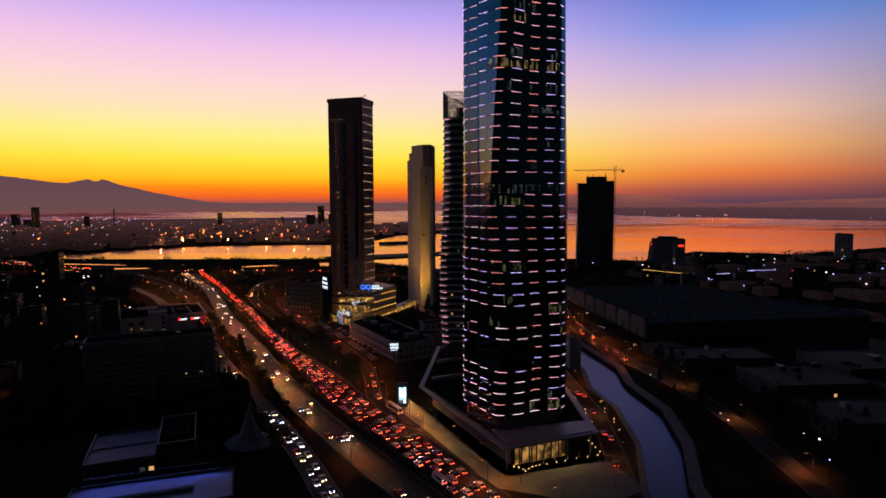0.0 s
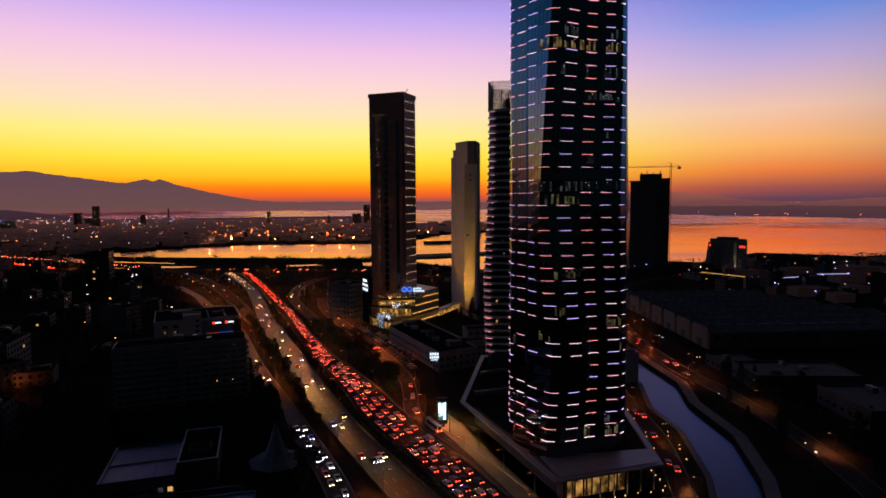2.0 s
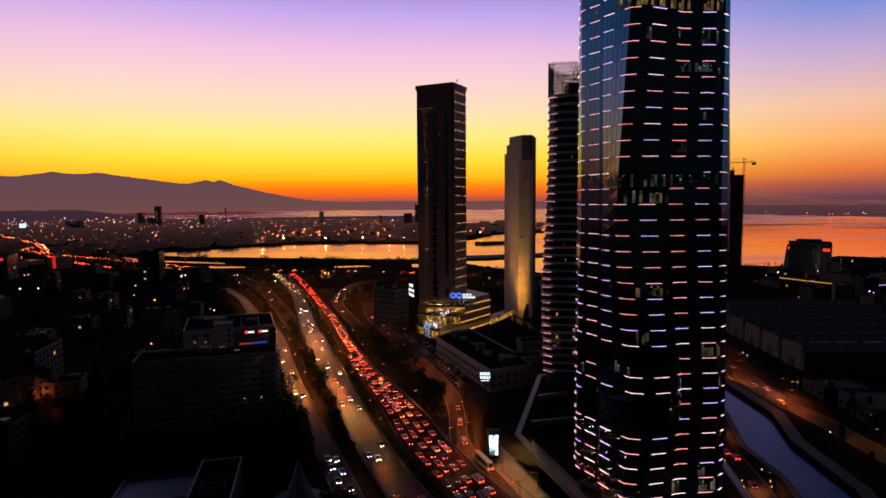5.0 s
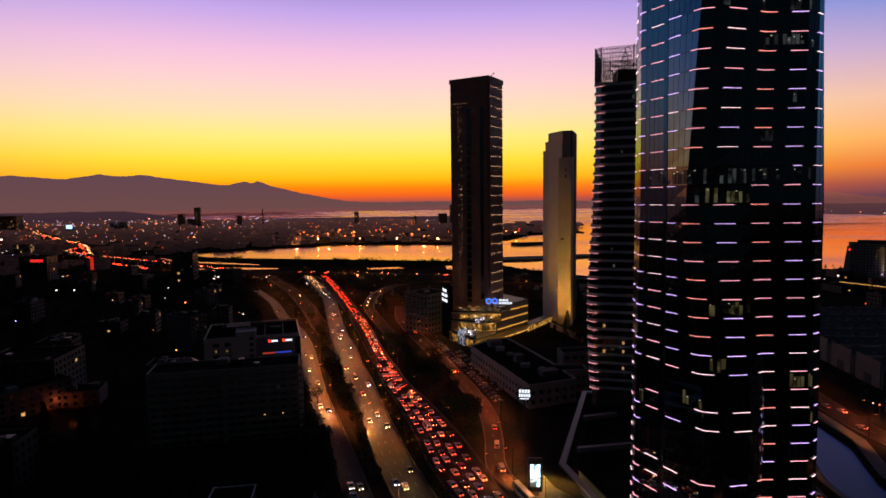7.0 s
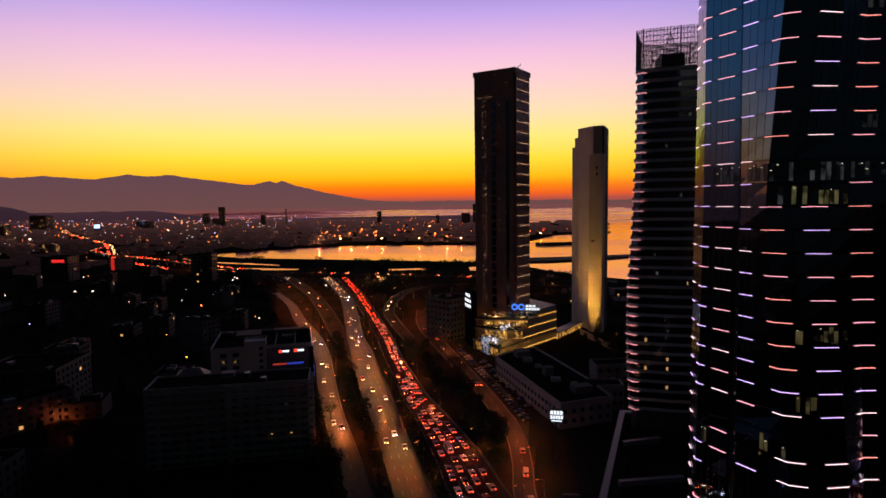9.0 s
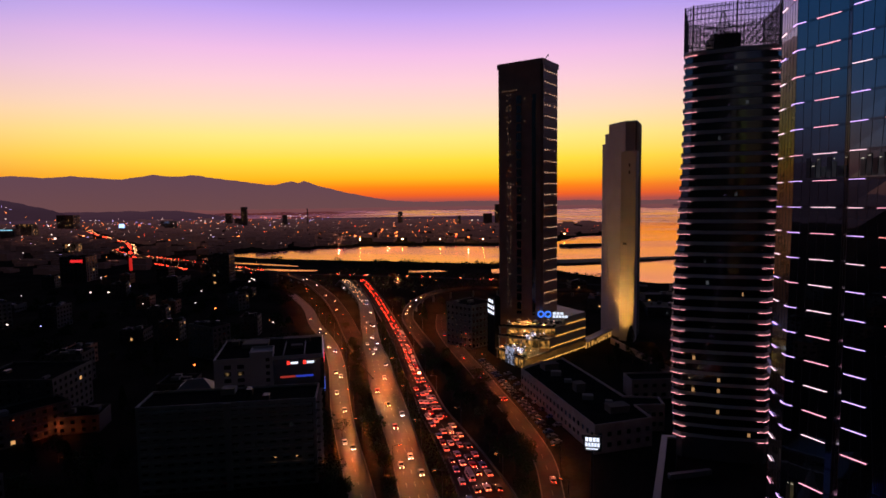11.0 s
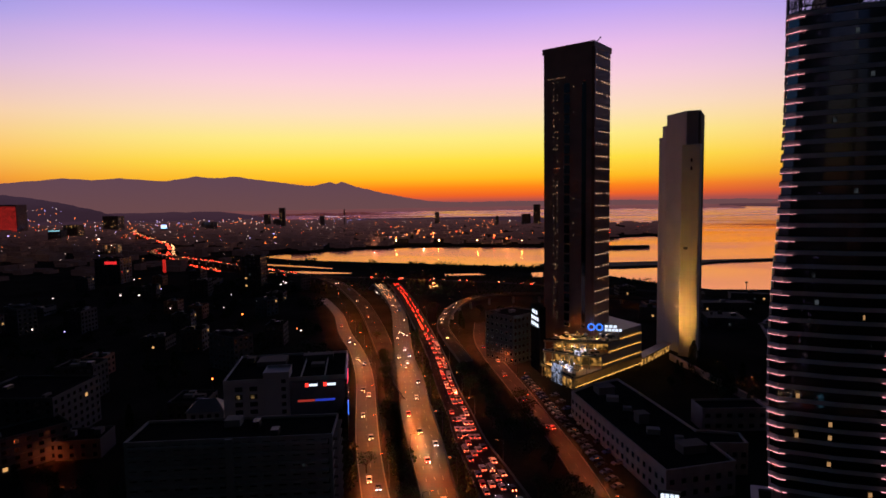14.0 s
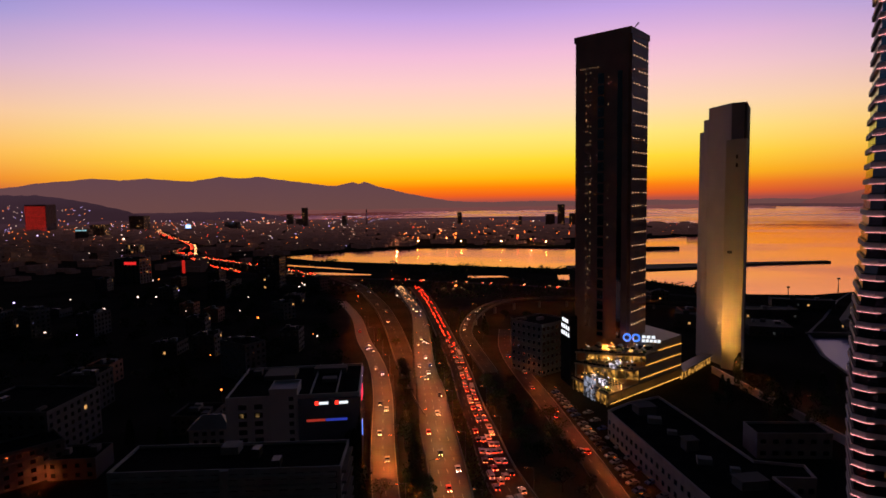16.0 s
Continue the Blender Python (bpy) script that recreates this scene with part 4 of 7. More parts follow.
part("post", bm, STEEL, bollard)
bm = bmesh.new()
cyl(bm, 0, 0, 0.7, 1.0, 0.15, 0.12, 8)
part("lamp", bm, glowing("garden_lamp", (1.0, 0.50, 0.18), 3.5), bollard)
spots = [(49.4, 124.6), (50.8, 123.4), (52.0, 122.0), (52.4, 120.6), (54.0, 122.2), (55.7, 123.6), (57.2, 124.0), (58.6, 124.4), (61.4, 124.9), (65.2, 125.6), (68.7, 126.5), (73.3, 127.7), (77.7, 128.0), (81.9, 128.8), (84.0, 131.8), (84.0, 135.9), (83.9, 139.0), (83.8, 142.2), (84.0, 146.5)] + [(92.5 + 0.85 * k + (k % 3) * 0.6, 160 + 7.4 * k + (k % 2) * 3.1) for k in range(7)] + [(100 + 0.9 * k + (k % 3) * 0.7, 150 + 6.1 * k + (k % 2) * 2.3) for k in range(6)]
for i, (x, y) in enumerate(spots):
    copy_thing(bollard, Matrix.Translation((x, y, 3)))
for c in list(bollard.children):
    bpy.data.objects.remove(c)
bpy.data.objects.remove(bollard)

# ---- residential tower: balcony bands, glass between, light lines at the corners ----
res = thing("residential_tower", 56, 258, 0, 0, "dark balconied residential tower with pink corner lights", "apartment tower")
RSH = Matrix.Translation((-56, -258, 0))


def res_plan(z):
    w = (z - 18.6) / 121.4
    lx = 42.2 - 1.6 * math.sin(math.pi * 1.6 * w + 0.2) * (0.55 if w > 0.5 else 0.9)
    rx = 70.6 - 1.3 * math.sin(2 * math.pi * w) + 0.3
    sway = 0.8 * math.sin(2.2 * w)
    y0 = 247.6
    return [(lx, y0 + 3.4 + sway), (lx + 2.0, y0 + 1.0 + sway), ((lx + rx) / 2, y0 - 1.2), (rx - 2.2, y0 - 1.8 - sway), (rx, y0 + 0.6 - sway), (rx + 1, y0 + 20), (rx - 4, y0 + 24), (lx + 10, y0 + 25), (lx + 5, y0 + 21)]


RF = (140.4 - 18.6) / 35
for i in range(35):
    z = 18.6 + RF * i
    bm = bmesh.new()
    prism(bm, grown(res_plan(z), -0.5), z + 0.01, z + RF - 0.3, 0, grown(res_plan(z + RF), -0.5))
    bmesh.ops.transform(bm, matrix=RSH, verts=bm.verts[:])
    part("glass_storey", bm, GLASS_RES, res)
BALC = surface("balcony_band", (0.50, 0.48, 0.47), rough=0.75, vary=0.2, scale=0.1, fine=1.5)
for i in range(36):
    z = 18.6 + RF * i
    bm = bmesh.new()
    prism(bm, res_plan(z), z - 0.25, z + 0.85)
    bmesh.ops.transform(bm, matrix=RSH, verts=bm.verts[:])
    band = part("balcony_band", bm, BALC, res)
    bm = bmesh.new()
    o_r = grown(res_plan(z), -0.12)
    ring_slab(bm, o_r, grown(o_r, -0.06), z + 0.85, z + 1.15)
    bmesh.ops.transform(bm, matrix=RSH, verts=bm.verts[:])
    part("glass_railing", bm, GLASS_RES, band)
RES_LED = glowing("corner_light", (1.0, 0.36, 0.40), 3.0)
for i in range(36):
    z = 18.6 + RF * i
    plan = grown(res_plan(z), 0.12)
    for a, b, u0, u1 in ((0, 1, 0.0, 1.0), (1, 2, 0.0, 0.12), (2, 3, 0.80, 1.0), (3, 4, 0.0, 1.0)):
        p, q = Vector(plan[a]), Vector(plan[b])
        p, q = p + (q - p) * u0, p + (q - p) * u1
        d = q - p
        piece("light_line", led_mesh(d.length, RES_LED, 0.022), res, RSH @ Matrix.Translation(((p.x + q.x) / 2, (p.y + q.y) / 2, z - 0.42)) @ Matrix.Rotation(math.atan2(d.y, d.x), 4, "Z"))
rng = random.Random(9)
flat_win = bmesh.new()
box(flat_win, -0.42, -0.05, 0.2, 0.42, 0.05, 1.4)
flat_me = [mesh_of("lit_flat", flat_win.copy(), glowing("flat_window", (1.0, 0.50, 0.18), 0.38)), mesh_of("lit_flat", flat_win, ROOM_COOL)]
for i, x, k in ((30, 60.5, 1), (27, 66.0, 0), (27, 53.0, 1), (22, 58, 1), (18, 66.5, 1), (14, 50.5, 1), (13, 61.0, 0), (9, 66.6, 0), (7, 47.0, 0), (5, 54.5, 0), (4, 47.0, 0), (4, 54.5, 0), (2, 54.5, 0), (0, 63.8, 0), (11, 63, 1), (16, 49.5, 1), (33, 57, 1)):
    piece("lit_window", flat_me[k], res, RSH @ Matrix.Translation((x, 247.6 - (x - 44) * 0.07 + 0.0, 18.6 + RF * i + 1.0)))
# roof plant and the lattice crown
bm = bmesh.new()
box(bm, 52, 252, 140.6, 60, 262, 147)
bmesh.ops.transform(bm, matrix=RSH, verts=bm.verts[:])
part("roof_plant", bm, STEEL, res)
crown = bmesh.new()
ring = grown(res_plan(140), -0.2)
n = len(ring)
for i in range(n):
    a, b = Vector(ring[i]), Vector(ring[(i + 1) % n])
    k = max(1, round((b - a).length / 1.1))
    for j in range(k):
        p = a + (b - a) * (j / k)
        q = a + (b - a) * ((j + 1) / k)
        bar(crown, (p.x, p.y, 140.5), (p.x, p.y, 155.2), 0.34 if j == 0 else 0.13)
        bar(crown, (p.x, p.y, 141), (q.x, q.y, 144), 0.12)
    for m in range(46):
        z = 142.4 + 0.28 * m
        bar(crown, (a.x, a.y, z), (b.x, b.y, z), 0.2 if m % 6 == 0 else 0.09)
bmesh.ops.transform(crown, matrix=RSH, verts=crown.verts[:])
part("crown_lattice", crown, STEEL, res, "open steel lattice screen above the roof")
bm = bmesh.new()
for sx in (-1, 1):
    for sy in (-1, 1):
        bar(bm, (56 + 2.6 * sx, 257 + 2.6 * sy, 147), (56, 257, 155.6), 0.2)
for z, w in ((149, 2.0), (151, 1.4), (153, 0.8)):
    for a, b in (((-w, -w), (w, -w)), ((w, -w), (w, w)), ((w, w), (-w, w)), ((-w, w), (-w, -w))):
        bar(bm, (56 + a[0], 257 + a[1], z), (56 + b[0], 257 + b[1], z), 0.14)
bar(bm, (56, 257, 155.6), (56, 257, 156.6), 0.12)
bmesh.ops.transform(bm, matrix=RSH, verts=bm.verts[:])
part("mast", bm, surface("pale_steel", (0.5, 0.5, 0.5), rough=0.5, metal=0.3), res, "pale lattice mast")
bm = bmesh.new()
prism(bm, grown(res_plan(18.6), -1.0), 2.9, 18.2)
bmesh.ops.transform(bm, matrix=RSH, verts=bm.verts[:])
part("base_block", bm, DARK_CONCRETE, res)

# ---- brown tower ----
brown = thing("brown_tower", -9, 420, 3, 0, "brown slab tower with rows of small lit windows", "skyscraper")
BSH = Matrix.Translation((9, -420, -3))
BA, BB, BC = Vector((-27, 418)), Vector((0, 405)), Vector((9.8, 425.5))
BD = BA + BC - BB
bm = bmesh.new()
prism(bm, [tuple(BA), tuple(BB), tuple(BC), tuple(BD)], 2.9, 176.0)
bmesh.ops.bevel(bm, geom=[e for e in bm.edges if abs(e.verts[0].co.z - e.verts[1].co.z) > 50], offset=1.2, segments=3, affect="EDGES")
bmesh.ops.transform(bm, matrix=BSH, verts=bm.verts[:])
part("wall", bm, BROWN_CLAD, brown)
bm = bmesh.new()
ring_slab(bm, grown([tuple(BA), tuple(BB), tuple(BC), tuple(BD)], 0.15), grown([tuple(BA), tuple(BB), tuple(BC), tuple(BD)], -0.8), 175.0, 178.0)
bmesh.ops.transform(bm, matrix=BSH, verts=bm.verts[:])
part("parapet", bm, BROWN_CLAD, brown)
bm = bmesh.new()
bar(bm, (1, 412, 178), (3.5, 409, 180.5), 0.35)
bar(bm, (3.5, 409, 180.5), (3.5, 409, 179.2), 0.2)
bmesh.ops.transform(bm, matrix=BSH, verts=bm.verts[:])
part("window_cradle_arm", bm, STEEL, brown)


def on_wall(a, b, u, z, sh, out=0.12):
    """The pose on a wall from a to b (outside to the right of a to b), u metres along it."""
    d = (b - a).normalized()
    nrm = Vector((d.y, -d.x))
    p = a + d * u + nrm * out
    return sh @ Matrix.Translation((p.x, p.y, z)) @ Matrix.Rotation(math.atan2(d.y, d.x), 4, "Z")


small = bmesh.new()
box(small, -0.17, -0.05, 0, 0.17, 0.05, 0.65)
slot = bmesh.new()
box(slot, -0.13, -0.05, 0, 0.13, 0.05, 0.8)
w_pale, w_dark = mesh_of("window", small.copy(), glowing("row_window", (1.0, 0.58, 0.34), 1.5)), mesh_of("window", small, PANE)
s_pale, s_dark, s_warm = mesh_of("window", slot.copy(), glowing("slot_window", (1.0, 0.60, 0.32), 0.2)), mesh_of("window", slot.copy(), PANE), mesh_of("window", slot, WIN_PALE)
rng = random.Random(21)
right_len, left_len = (BC - BB).length, (BB - BA).length
zz = 32.6
while zz < 172:                              # narrow east face: six windows a row, every third storey pair lit
    for k in range(6):
        if rng.random() < 0.94:
            piece("window", w_pale, brown, on_wall(BB, BC, 3.6 + k * (right_len - 6.2) / 5, zz, BSH))
    zz += 6.6
zz = 30.0
while zz < 158:                              # broad face: three columns of narrow slits, in pairs of storeys
    for u, chance in ((6.6, 0.5), (7.7, 0.2), (8.9, 0.6)):
        for dz in (0, 2.6):
            lit = rng.random()
            piece("window", s_warm if lit < 0.05 else s_pale if lit < chance else s_dark, brown, on_wall(BA, BB, u + rng.uniform(-0.15, 0.15), zz + dz + rng.choice((0, 0.7)), BSH))
    if rng.random() < 0.2:
        piece("window", s_pale, brown, on_wall(BA, BB, 18.5, zz, BSH))
    zz += 6.6
for u in (3.5, 4.8, 6.1, 8.5, 10.2, 11.6, 13.0):
    piece("window", s_pale, brown, on_wall(BA, BB, u, 161, BSH))
for u, w in ((14.6, 1.6), (24.5, 1.2)):      # dark glazed shafts on the broad face
    bm = bmesh.new()
    box(bm, -w, -0.08, 0, w, 0.04, 132)
    part("glazed_shaft", bm, PANE, brown, "", on_wall(BA, BB, u, 26, BSH, 0.06))
for k in range(24):
    bm = bmesh.new()
    box(bm, -1.7, -0.2, 0, 1.7, 0.05, 0.9)
    part("shaft_rail", bm, BROWN_CLAD, brown, "", on_wall(BA, BB, 14.6, 28 + 5.4 * k, BSH, 0.2))

# ---- pale tower, lit warm from its foot ----
white = thing("pale_tower", 55, 468, 3, 0, "pale concrete tower washed by warm light from below", "skyscraper")
WSH = Matrix.Translation((-55, -468, -3))


def white_part(name, pts, z1, mat, label="", z0=2.9):
    b = bmesh.new()
    prism(b, pts, z0, z1)
    bmesh.ops.bevel(b, geom=[e for e in b.edges if abs(e.verts[0].co.z - e.verts[1].co.z) > 20], offset=0.3, segments=1, affect="EDGES")
    bmesh.ops.transform(b, matrix=WSH, verts=b.verts[:])
    return part(name, b, mat, white, label)


white_part("wall_side_block", [(41.4, 474), (42.8, 470), (50, 488), (47, 490)], 133.0, WHITE_PLASTER)
white_part("wall_step_block", [(42.8, 470), (44.6, 465.5), (56, 490), (50, 492)], 139.5, WHITE_PLASTER)
white_part("wall", [(44.6, 465.6), (53.0, 448.5), (60.2, 447.0), (66.0, 468), (58, 492)], 145.6, WHITE_PLASTER)
white_part("front_slab", [(50.0, 446.4), (58.9, 440.0), (61.5, 448.0), (54.0, 452.5)], 126.0, WHITE_PLASTER, "tall plain slab proud of the tower")
white_part("glazed_edge", [(60.0, 446.0), (66.3, 467.4), (65.0, 468.2), (58.9, 447.2)], 144.8, DARK_CONCRETE, "dark end wall")
bm = bmesh.new()
box(bm, -0.5, -0.2, 0, 0.5, 0.1, 2.0)
hole = mesh_of("vent", bm, PANE)
for z in (116, 111.5):
    piece("vent", hole, white, on_wall(Vector((50.0, 446.4)), Vector((58.9, 440.0)), 6.2, z, WSH, 0.05))
bm = bmesh.new()
box(bm, -1.1, -0.6, 0, 1.1, 0.1, 1.5)
part("vent_hood", bm, STEEL, white, "", on_wall(Vector((50.0, 446.4)), Vector((58.9, 440.0)), 3.6, 66, WSH, 0.05))
for (x, y, tx, ty, tz, pw, ang) in ((45.0, 444, 50.6, 452.5, 46, 80000, 64), (43, 440, 50.6, 453, 88, 42000, 40), (51.5, 435, 54.6, 442.6, 24, 13000, 100), (48, 431, 54.6, 442.6, 50, 84000, 48)):
    d = bpy.data.lights.new("facade_uplight", "SPOT")
    d.energy, d.color, d.spot_size, d.spot_blend, d.shadow_soft_size = pw, (1.0, 0.43, 0.07), radians(ang), 1.0, 0.5
    l = new("facade_uplight", d)
    l.matrix_basis = look((x, y, 6), (tx, ty, tz))

# ---- city blocks ----
def window_mesh(w, h, pane, frame=CONCRETE):
    """A framed window: one body whose face is drawn in to the pane."""
    b = bmesh.new()
    box(b, -w / 2 - 0.1, -0.09, -0.1, w / 2 + 0.1, 0.05, h + 0.1, 1)
    f = [q for q in b.faces if q.calc_center_median().y < -0.08]
    bmesh.ops.recalc_face_normals(b, faces=b.faces[:])
    bmesh.ops.inset_region(b, faces=f, thickness=0.1, depth=0.0)
    for q in f:
        q.material_index = 0
        for v in q.verts:
            v.co.y += 0.07
    return mesh_of("window", b, pane, frame)


def block(name, x, y, w, d, h, rz, wall, label, category, roof=ROOF_FELT, floors=0, bays=0, lit=0.0, joined=True, sides="sw", seed=1, z=3.0, plant=True, win=(1.5, 1.5), bands=False, group=""):
    """A flat-roofed building: walls with a parapet, windows, roof plant. Its middle stands at x, y; local -y is its front."""
    rg = random.Random(seed)
    ob = thing(name, x, y, z, rz, label, category, group)
    b = bmesh.new()
    box(b, -w / 2, -d / 2, -0.1, w / 2, d / 2, h)
    part("wall", b, wall, ob)
    b = bmesh.new()
    o = [(-w / 2 - 0.05, -d / 2 - 0.05), (w / 2 + 0.05, -d / 2 - 0.05), (w / 2 + 0.05, d / 2 + 0.05), (-w / 2 - 0.05, d / 2 + 0.05)]
    ring_slab(b, o, grown(o, -0.35), h - 0.3, h + 0.9)
    part("parapet", b, wall, ob)
    b = bmesh.new()
    box(b, -w / 2 + 0.3, -d / 2 + 0.3, h + 0.004, w / 2 - 0.3, d / 2 - 0.3, h + 0.12)
    part("roof", b, roof, ob)
    if plant:
        for k in range(rg.randint(2, 4)):
            bw, bd, bh = rg.uniform(1.5, min(5, w * 0.3)), rg.uniform(1.5, min(5, d * 0.3)), rg.uniform(0.8, 2.6)
            px, py = rg.uniform(-0.36, 0.36) * w, rg.uniform(-0.36, 0.36) * d
            part("roof_box", soft_box(px - bw / 2, py - bd / 2, h + 0.1, px + bw / 2, py + bd / 2, h + bh, 0.08), rg.choice((CONCRETE, STEEL, wall)), ob)
    faces = {"s": (0, -d / 2, 0, w), "e": (w / 2, 0, 90, d), "n": (0, d / 2, 180, w), "w": (-w / 2, 0, -90, d)}
    dark, warm, cool = bmesh.new(), bmesh.new(), bmesh.new()
    me = None
    for s in sides if floors else "":
        fx, fy, turn, run = faces[s]
        nb = max(1, round(run / (w / bays))) if bays else max(1, round(run / 3.4))
        fh = h / floors
        for i in range(floors):
            if bands:
                box(dark, -run / 2, -0.45, i * fh + fh - 0.5, run / 2, 0, i * fh + fh - 0.1, 1, pose(fx, fy, 0, 0, 0, turn))
            for k in range(nb):
                m = pose(fx, fy, 0, 0, 0, turn) @ Matrix.Translation(((k + 0.5) * run / nb - run / 2, 0, i * fh + fh * 0.3))
                q = rg.random()
                if joined:
                    tgt = dark if q > lit else (warm if q > lit * 0.45 else cool)
                    box(tgt, -win[0] / 2, -0.06, 0, win[0] / 2, 0.05, min(win[1], fh * 0.6), 0, m)
                else:
                    key = (win, q > lit)
                    if key not in WMESH:
                        WMESH[key] = window_mesh(*win, PANE if q > lit else WIN_PALE)
                    piece("window", WMESH[key], ob, m)
    for bb, mt in ((dark, [PANE, wall]), (warm, [WIN_WARM]), (cool, [ROOM_COOL])):
        if len(bb.verts):
            tagged(part("glazing", bb, mt, ob), kind="stuff")
        else:
            bb.free()
    return ob


WMESH = {}


def sign_rows(parent, rows, mat, m, depth=0.12):
    """Plain bars in place of lettering: rows of (x0, x1, z0, z1)."""
    for x0, x1, z0, z1 in rows:
        b = bmesh.new()
        box(b, x0, -depth, z0, x1, 0, z1)
        part("sign_bar", b, mat, parent, "", m)


# white office block with the red signs
wb = block("sign_office_block", -117.2, 289.2, 43, 35, 29.5, 21, WHITE_PLASTER, "pale office block with red and white roof signs", "office building", seed=3, plant=False)
for x0, y0, x1, y1, zt in ((-7.5, -17.9, 1.4, -8, 32.0), (-13, 2, -2, 12, 31.4), (4, 8, 16, 13, 31.6), (-18, 8, -15, 12, 31.6), (8, -3, 13, 1, 30.9)):
    part("roof_room", soft_box(x0, y0, 29.6 if y0 > -17 else 0, x1, y1, zt, 0.1), WHITE_PLASTER if y0 < -17 else PLASTER, wb)
b = bmesh.new()
ring_slab(b, [(-7.6, -18.0), (1.5, -18.0), (1.5, -7.9), (-7.6, -7.9)], [(-7.3, -17.7), (1.2, -17.7), (1.2, -8.2), (-7.3, -8.2)], 31.8, 32.7)
part("roof_room_parapet", b, WHITE_PLASTER, wb)
for x in (5.5, 14.0):
    b = bmesh.new()
    box(b, x - 0.15, -17.3, 29.5, x + 0.15, 17.3, 30.7)
    part("roof_upstand", b, WHITE_PLASTER, wb)
b = bmesh.new()
box(b, 1.6, -18.1, 0, 21.6, -17.6, 28.9)
box(b, 21.56, -17.6, 0, 21.9, 17.4, 28.9)
part("glass_front", b, PANE, wb, "black glazed corner")
BLACK_PANE = surface("unlit_pane", (0.008, 0.008, 0.01), rough=0.5, vary=0.3, bump=0.0)
dark_win = window_mesh(2.6, 1.6, BLACK_PANE, WHITE_PLASTER)
slim_win = window_mesh(1.5, 1.4, BLACK_PANE, WHITE_PLASTER)
for z in (12.2, 15.0, 17.8, 20.6, 23.4, 26.2):
    for x in (-16.3, -11.2):
        if z != 23.4:
            piece("window", dark_win, wb, pose(x, -17.56, z))
    piece("window", slim_win, wb, pose(-0.6, -17.96, z + 2.4))
SGN = pose(0, -18.15, 0)
for k in (0, 1):
    sign_rows(wb, [(7.0 + 6.5 * k, 8.2 + 6.5 * k, 26.7, 28.1)], SIGN_RED, SGN)
    sign_rows(wb, [(8.4 + 6.5 * k, 11.4 + 6.5 * k, 26.9, 27.8)], SIGN_WHITE, SGN)
sign_rows(wb, [(4.2, 10.3, 21.3, 22.1)], glowing("dim_red_strip", (1, 0.08, 0.05), 0.3), SGN)
sign_rows(wb, [(10.4, 17.5, 21.3, 22.1)], glowing("dim_blue_strip", (0.06, 0.10, 1), 0.35), SGN)
SIDE = pose(21.95, 0, 0, 0, 0, 90)
sign_rows(wb, [(-8.6 + 2.2 * k, -7.0 + 2.2 * k, 24.2, 28.0) for k in range(4)], glowing("pink_sign", (1, 0.04, 0.10), 1.3), SIDE)
sign_rows(wb, [(-10, -7.4, 12.5, 17.5)], SIGN_BLUE, SIDE)
for x, z in ((-16.5, 23.6), (-11.4, 23.6)):
    piece("window", dark_win, wb, pose(x + 0.2, -17.56, 23.4))
    b = bmesh.new()
    box(b, -0.7, -0.12, 0, 0.5, 0, 1.2)
    part("lit_window", b, ROOM_WARM, wb, "", pose(x, -17.7, z))
# small hip-roofed house beside the office block
hip = thing("hip_roofed_house", -153, 287, 3, 21, "small pale house with a hipped tile roof", "house")
b = bmesh.new()
box(b, -7, -5, -0.1, 7, 5, 11.6)
part("wall", b, WHITE_PLASTER, hip)
b = bmesh.new()
prism(b, [(-7.6, -5.6), (7.6, -5.6), (7.6, 5.6), (-7.6, 5.6)], 11.6, 15.4, 0, [(-3.4, -0.2), (3.4, -0.2), (3.4, 0.2), (-3.4, 0.2)])
part("roof", b, PALE_ROOF, hip)
for x in (-4.5, -1.5, 1.5, 4.5):
    for z in (3.2, 6.2, 9.2):
        piece("window", slim_win, hip, pose(x, -5.06, z))

# dark apartment block in front of it
APT_WALL = surface("apartment_render", (0.34, 0.33, 0.315), rough=0.9, vary=0.3, scale=0.2, fine=2)
apt = block("apartment_block", -103.7, 230.5, 56, 16, 28.2, 17, APT_WALL, "dark long apartment block with balcony rows", "apartment building", floors=10, bays=14, lit=0.0, joined=False, sides="se", seed=11, win=(2.0, 1.5))
for i in range(10):
    for sgn in (-1, 1):
        b = bmesh.new()
        box(b, sgn * 14 - 12.8, -9.2, i * 2.73 + 2.3, sgn * 14 + 12.8, -8.03, i * 2.73 + 3.05)
        part("balcony", b, APT_WALL, apt)
    b = bmesh.new()
    box(b, 28.03, -7, i * 2.73 + 2.3, 29.2, 7, i * 2.73 + 3.0)
    part("balcony", b, PLASTER, apt)
b = bmesh.new()
box(b, -1.1, -8.9, 0, 1.1, -8.03, 29.0)
part("stair_shaft", b, APT_WALL, apt)

for x, z in ((7, 21.0), (20, 20.2), (-23, 18.4), (-17, 18.4), (2.5, 14.2), (8.5, 14.2), (14.5, 9.8), (21.4, 9.8)):
    b = bmesh.new()
    box(b, -0.35, -0.14, 0, 0.35, 0, 0.8)
    part("lit_window", b, WIN_WARM if z < 10 else ROOM_COOL, apt, "", pose(x, -8.1, z))
# long low building beside the car park, with wings
LOW = [(-10.5, 335), (-2, 347), (10, 357), (18, 338), (33, 300), (47, 300), (47.5, 291), (36, 289), (40, 276), (18, 265)]
mid = thing("low_rendered_building", 8, 310, 3, 0, "long low pale-rendered building with dark windows and flat roof", "building")
MSH = Matrix.Translation((-8, -310, -3))
b = bmesh.new()
prism(b, LOW[::-1], 2.9, 13.0)
bmesh.ops.triangulate(b, faces=[f for f in b.faces if len(f.verts) > 4])
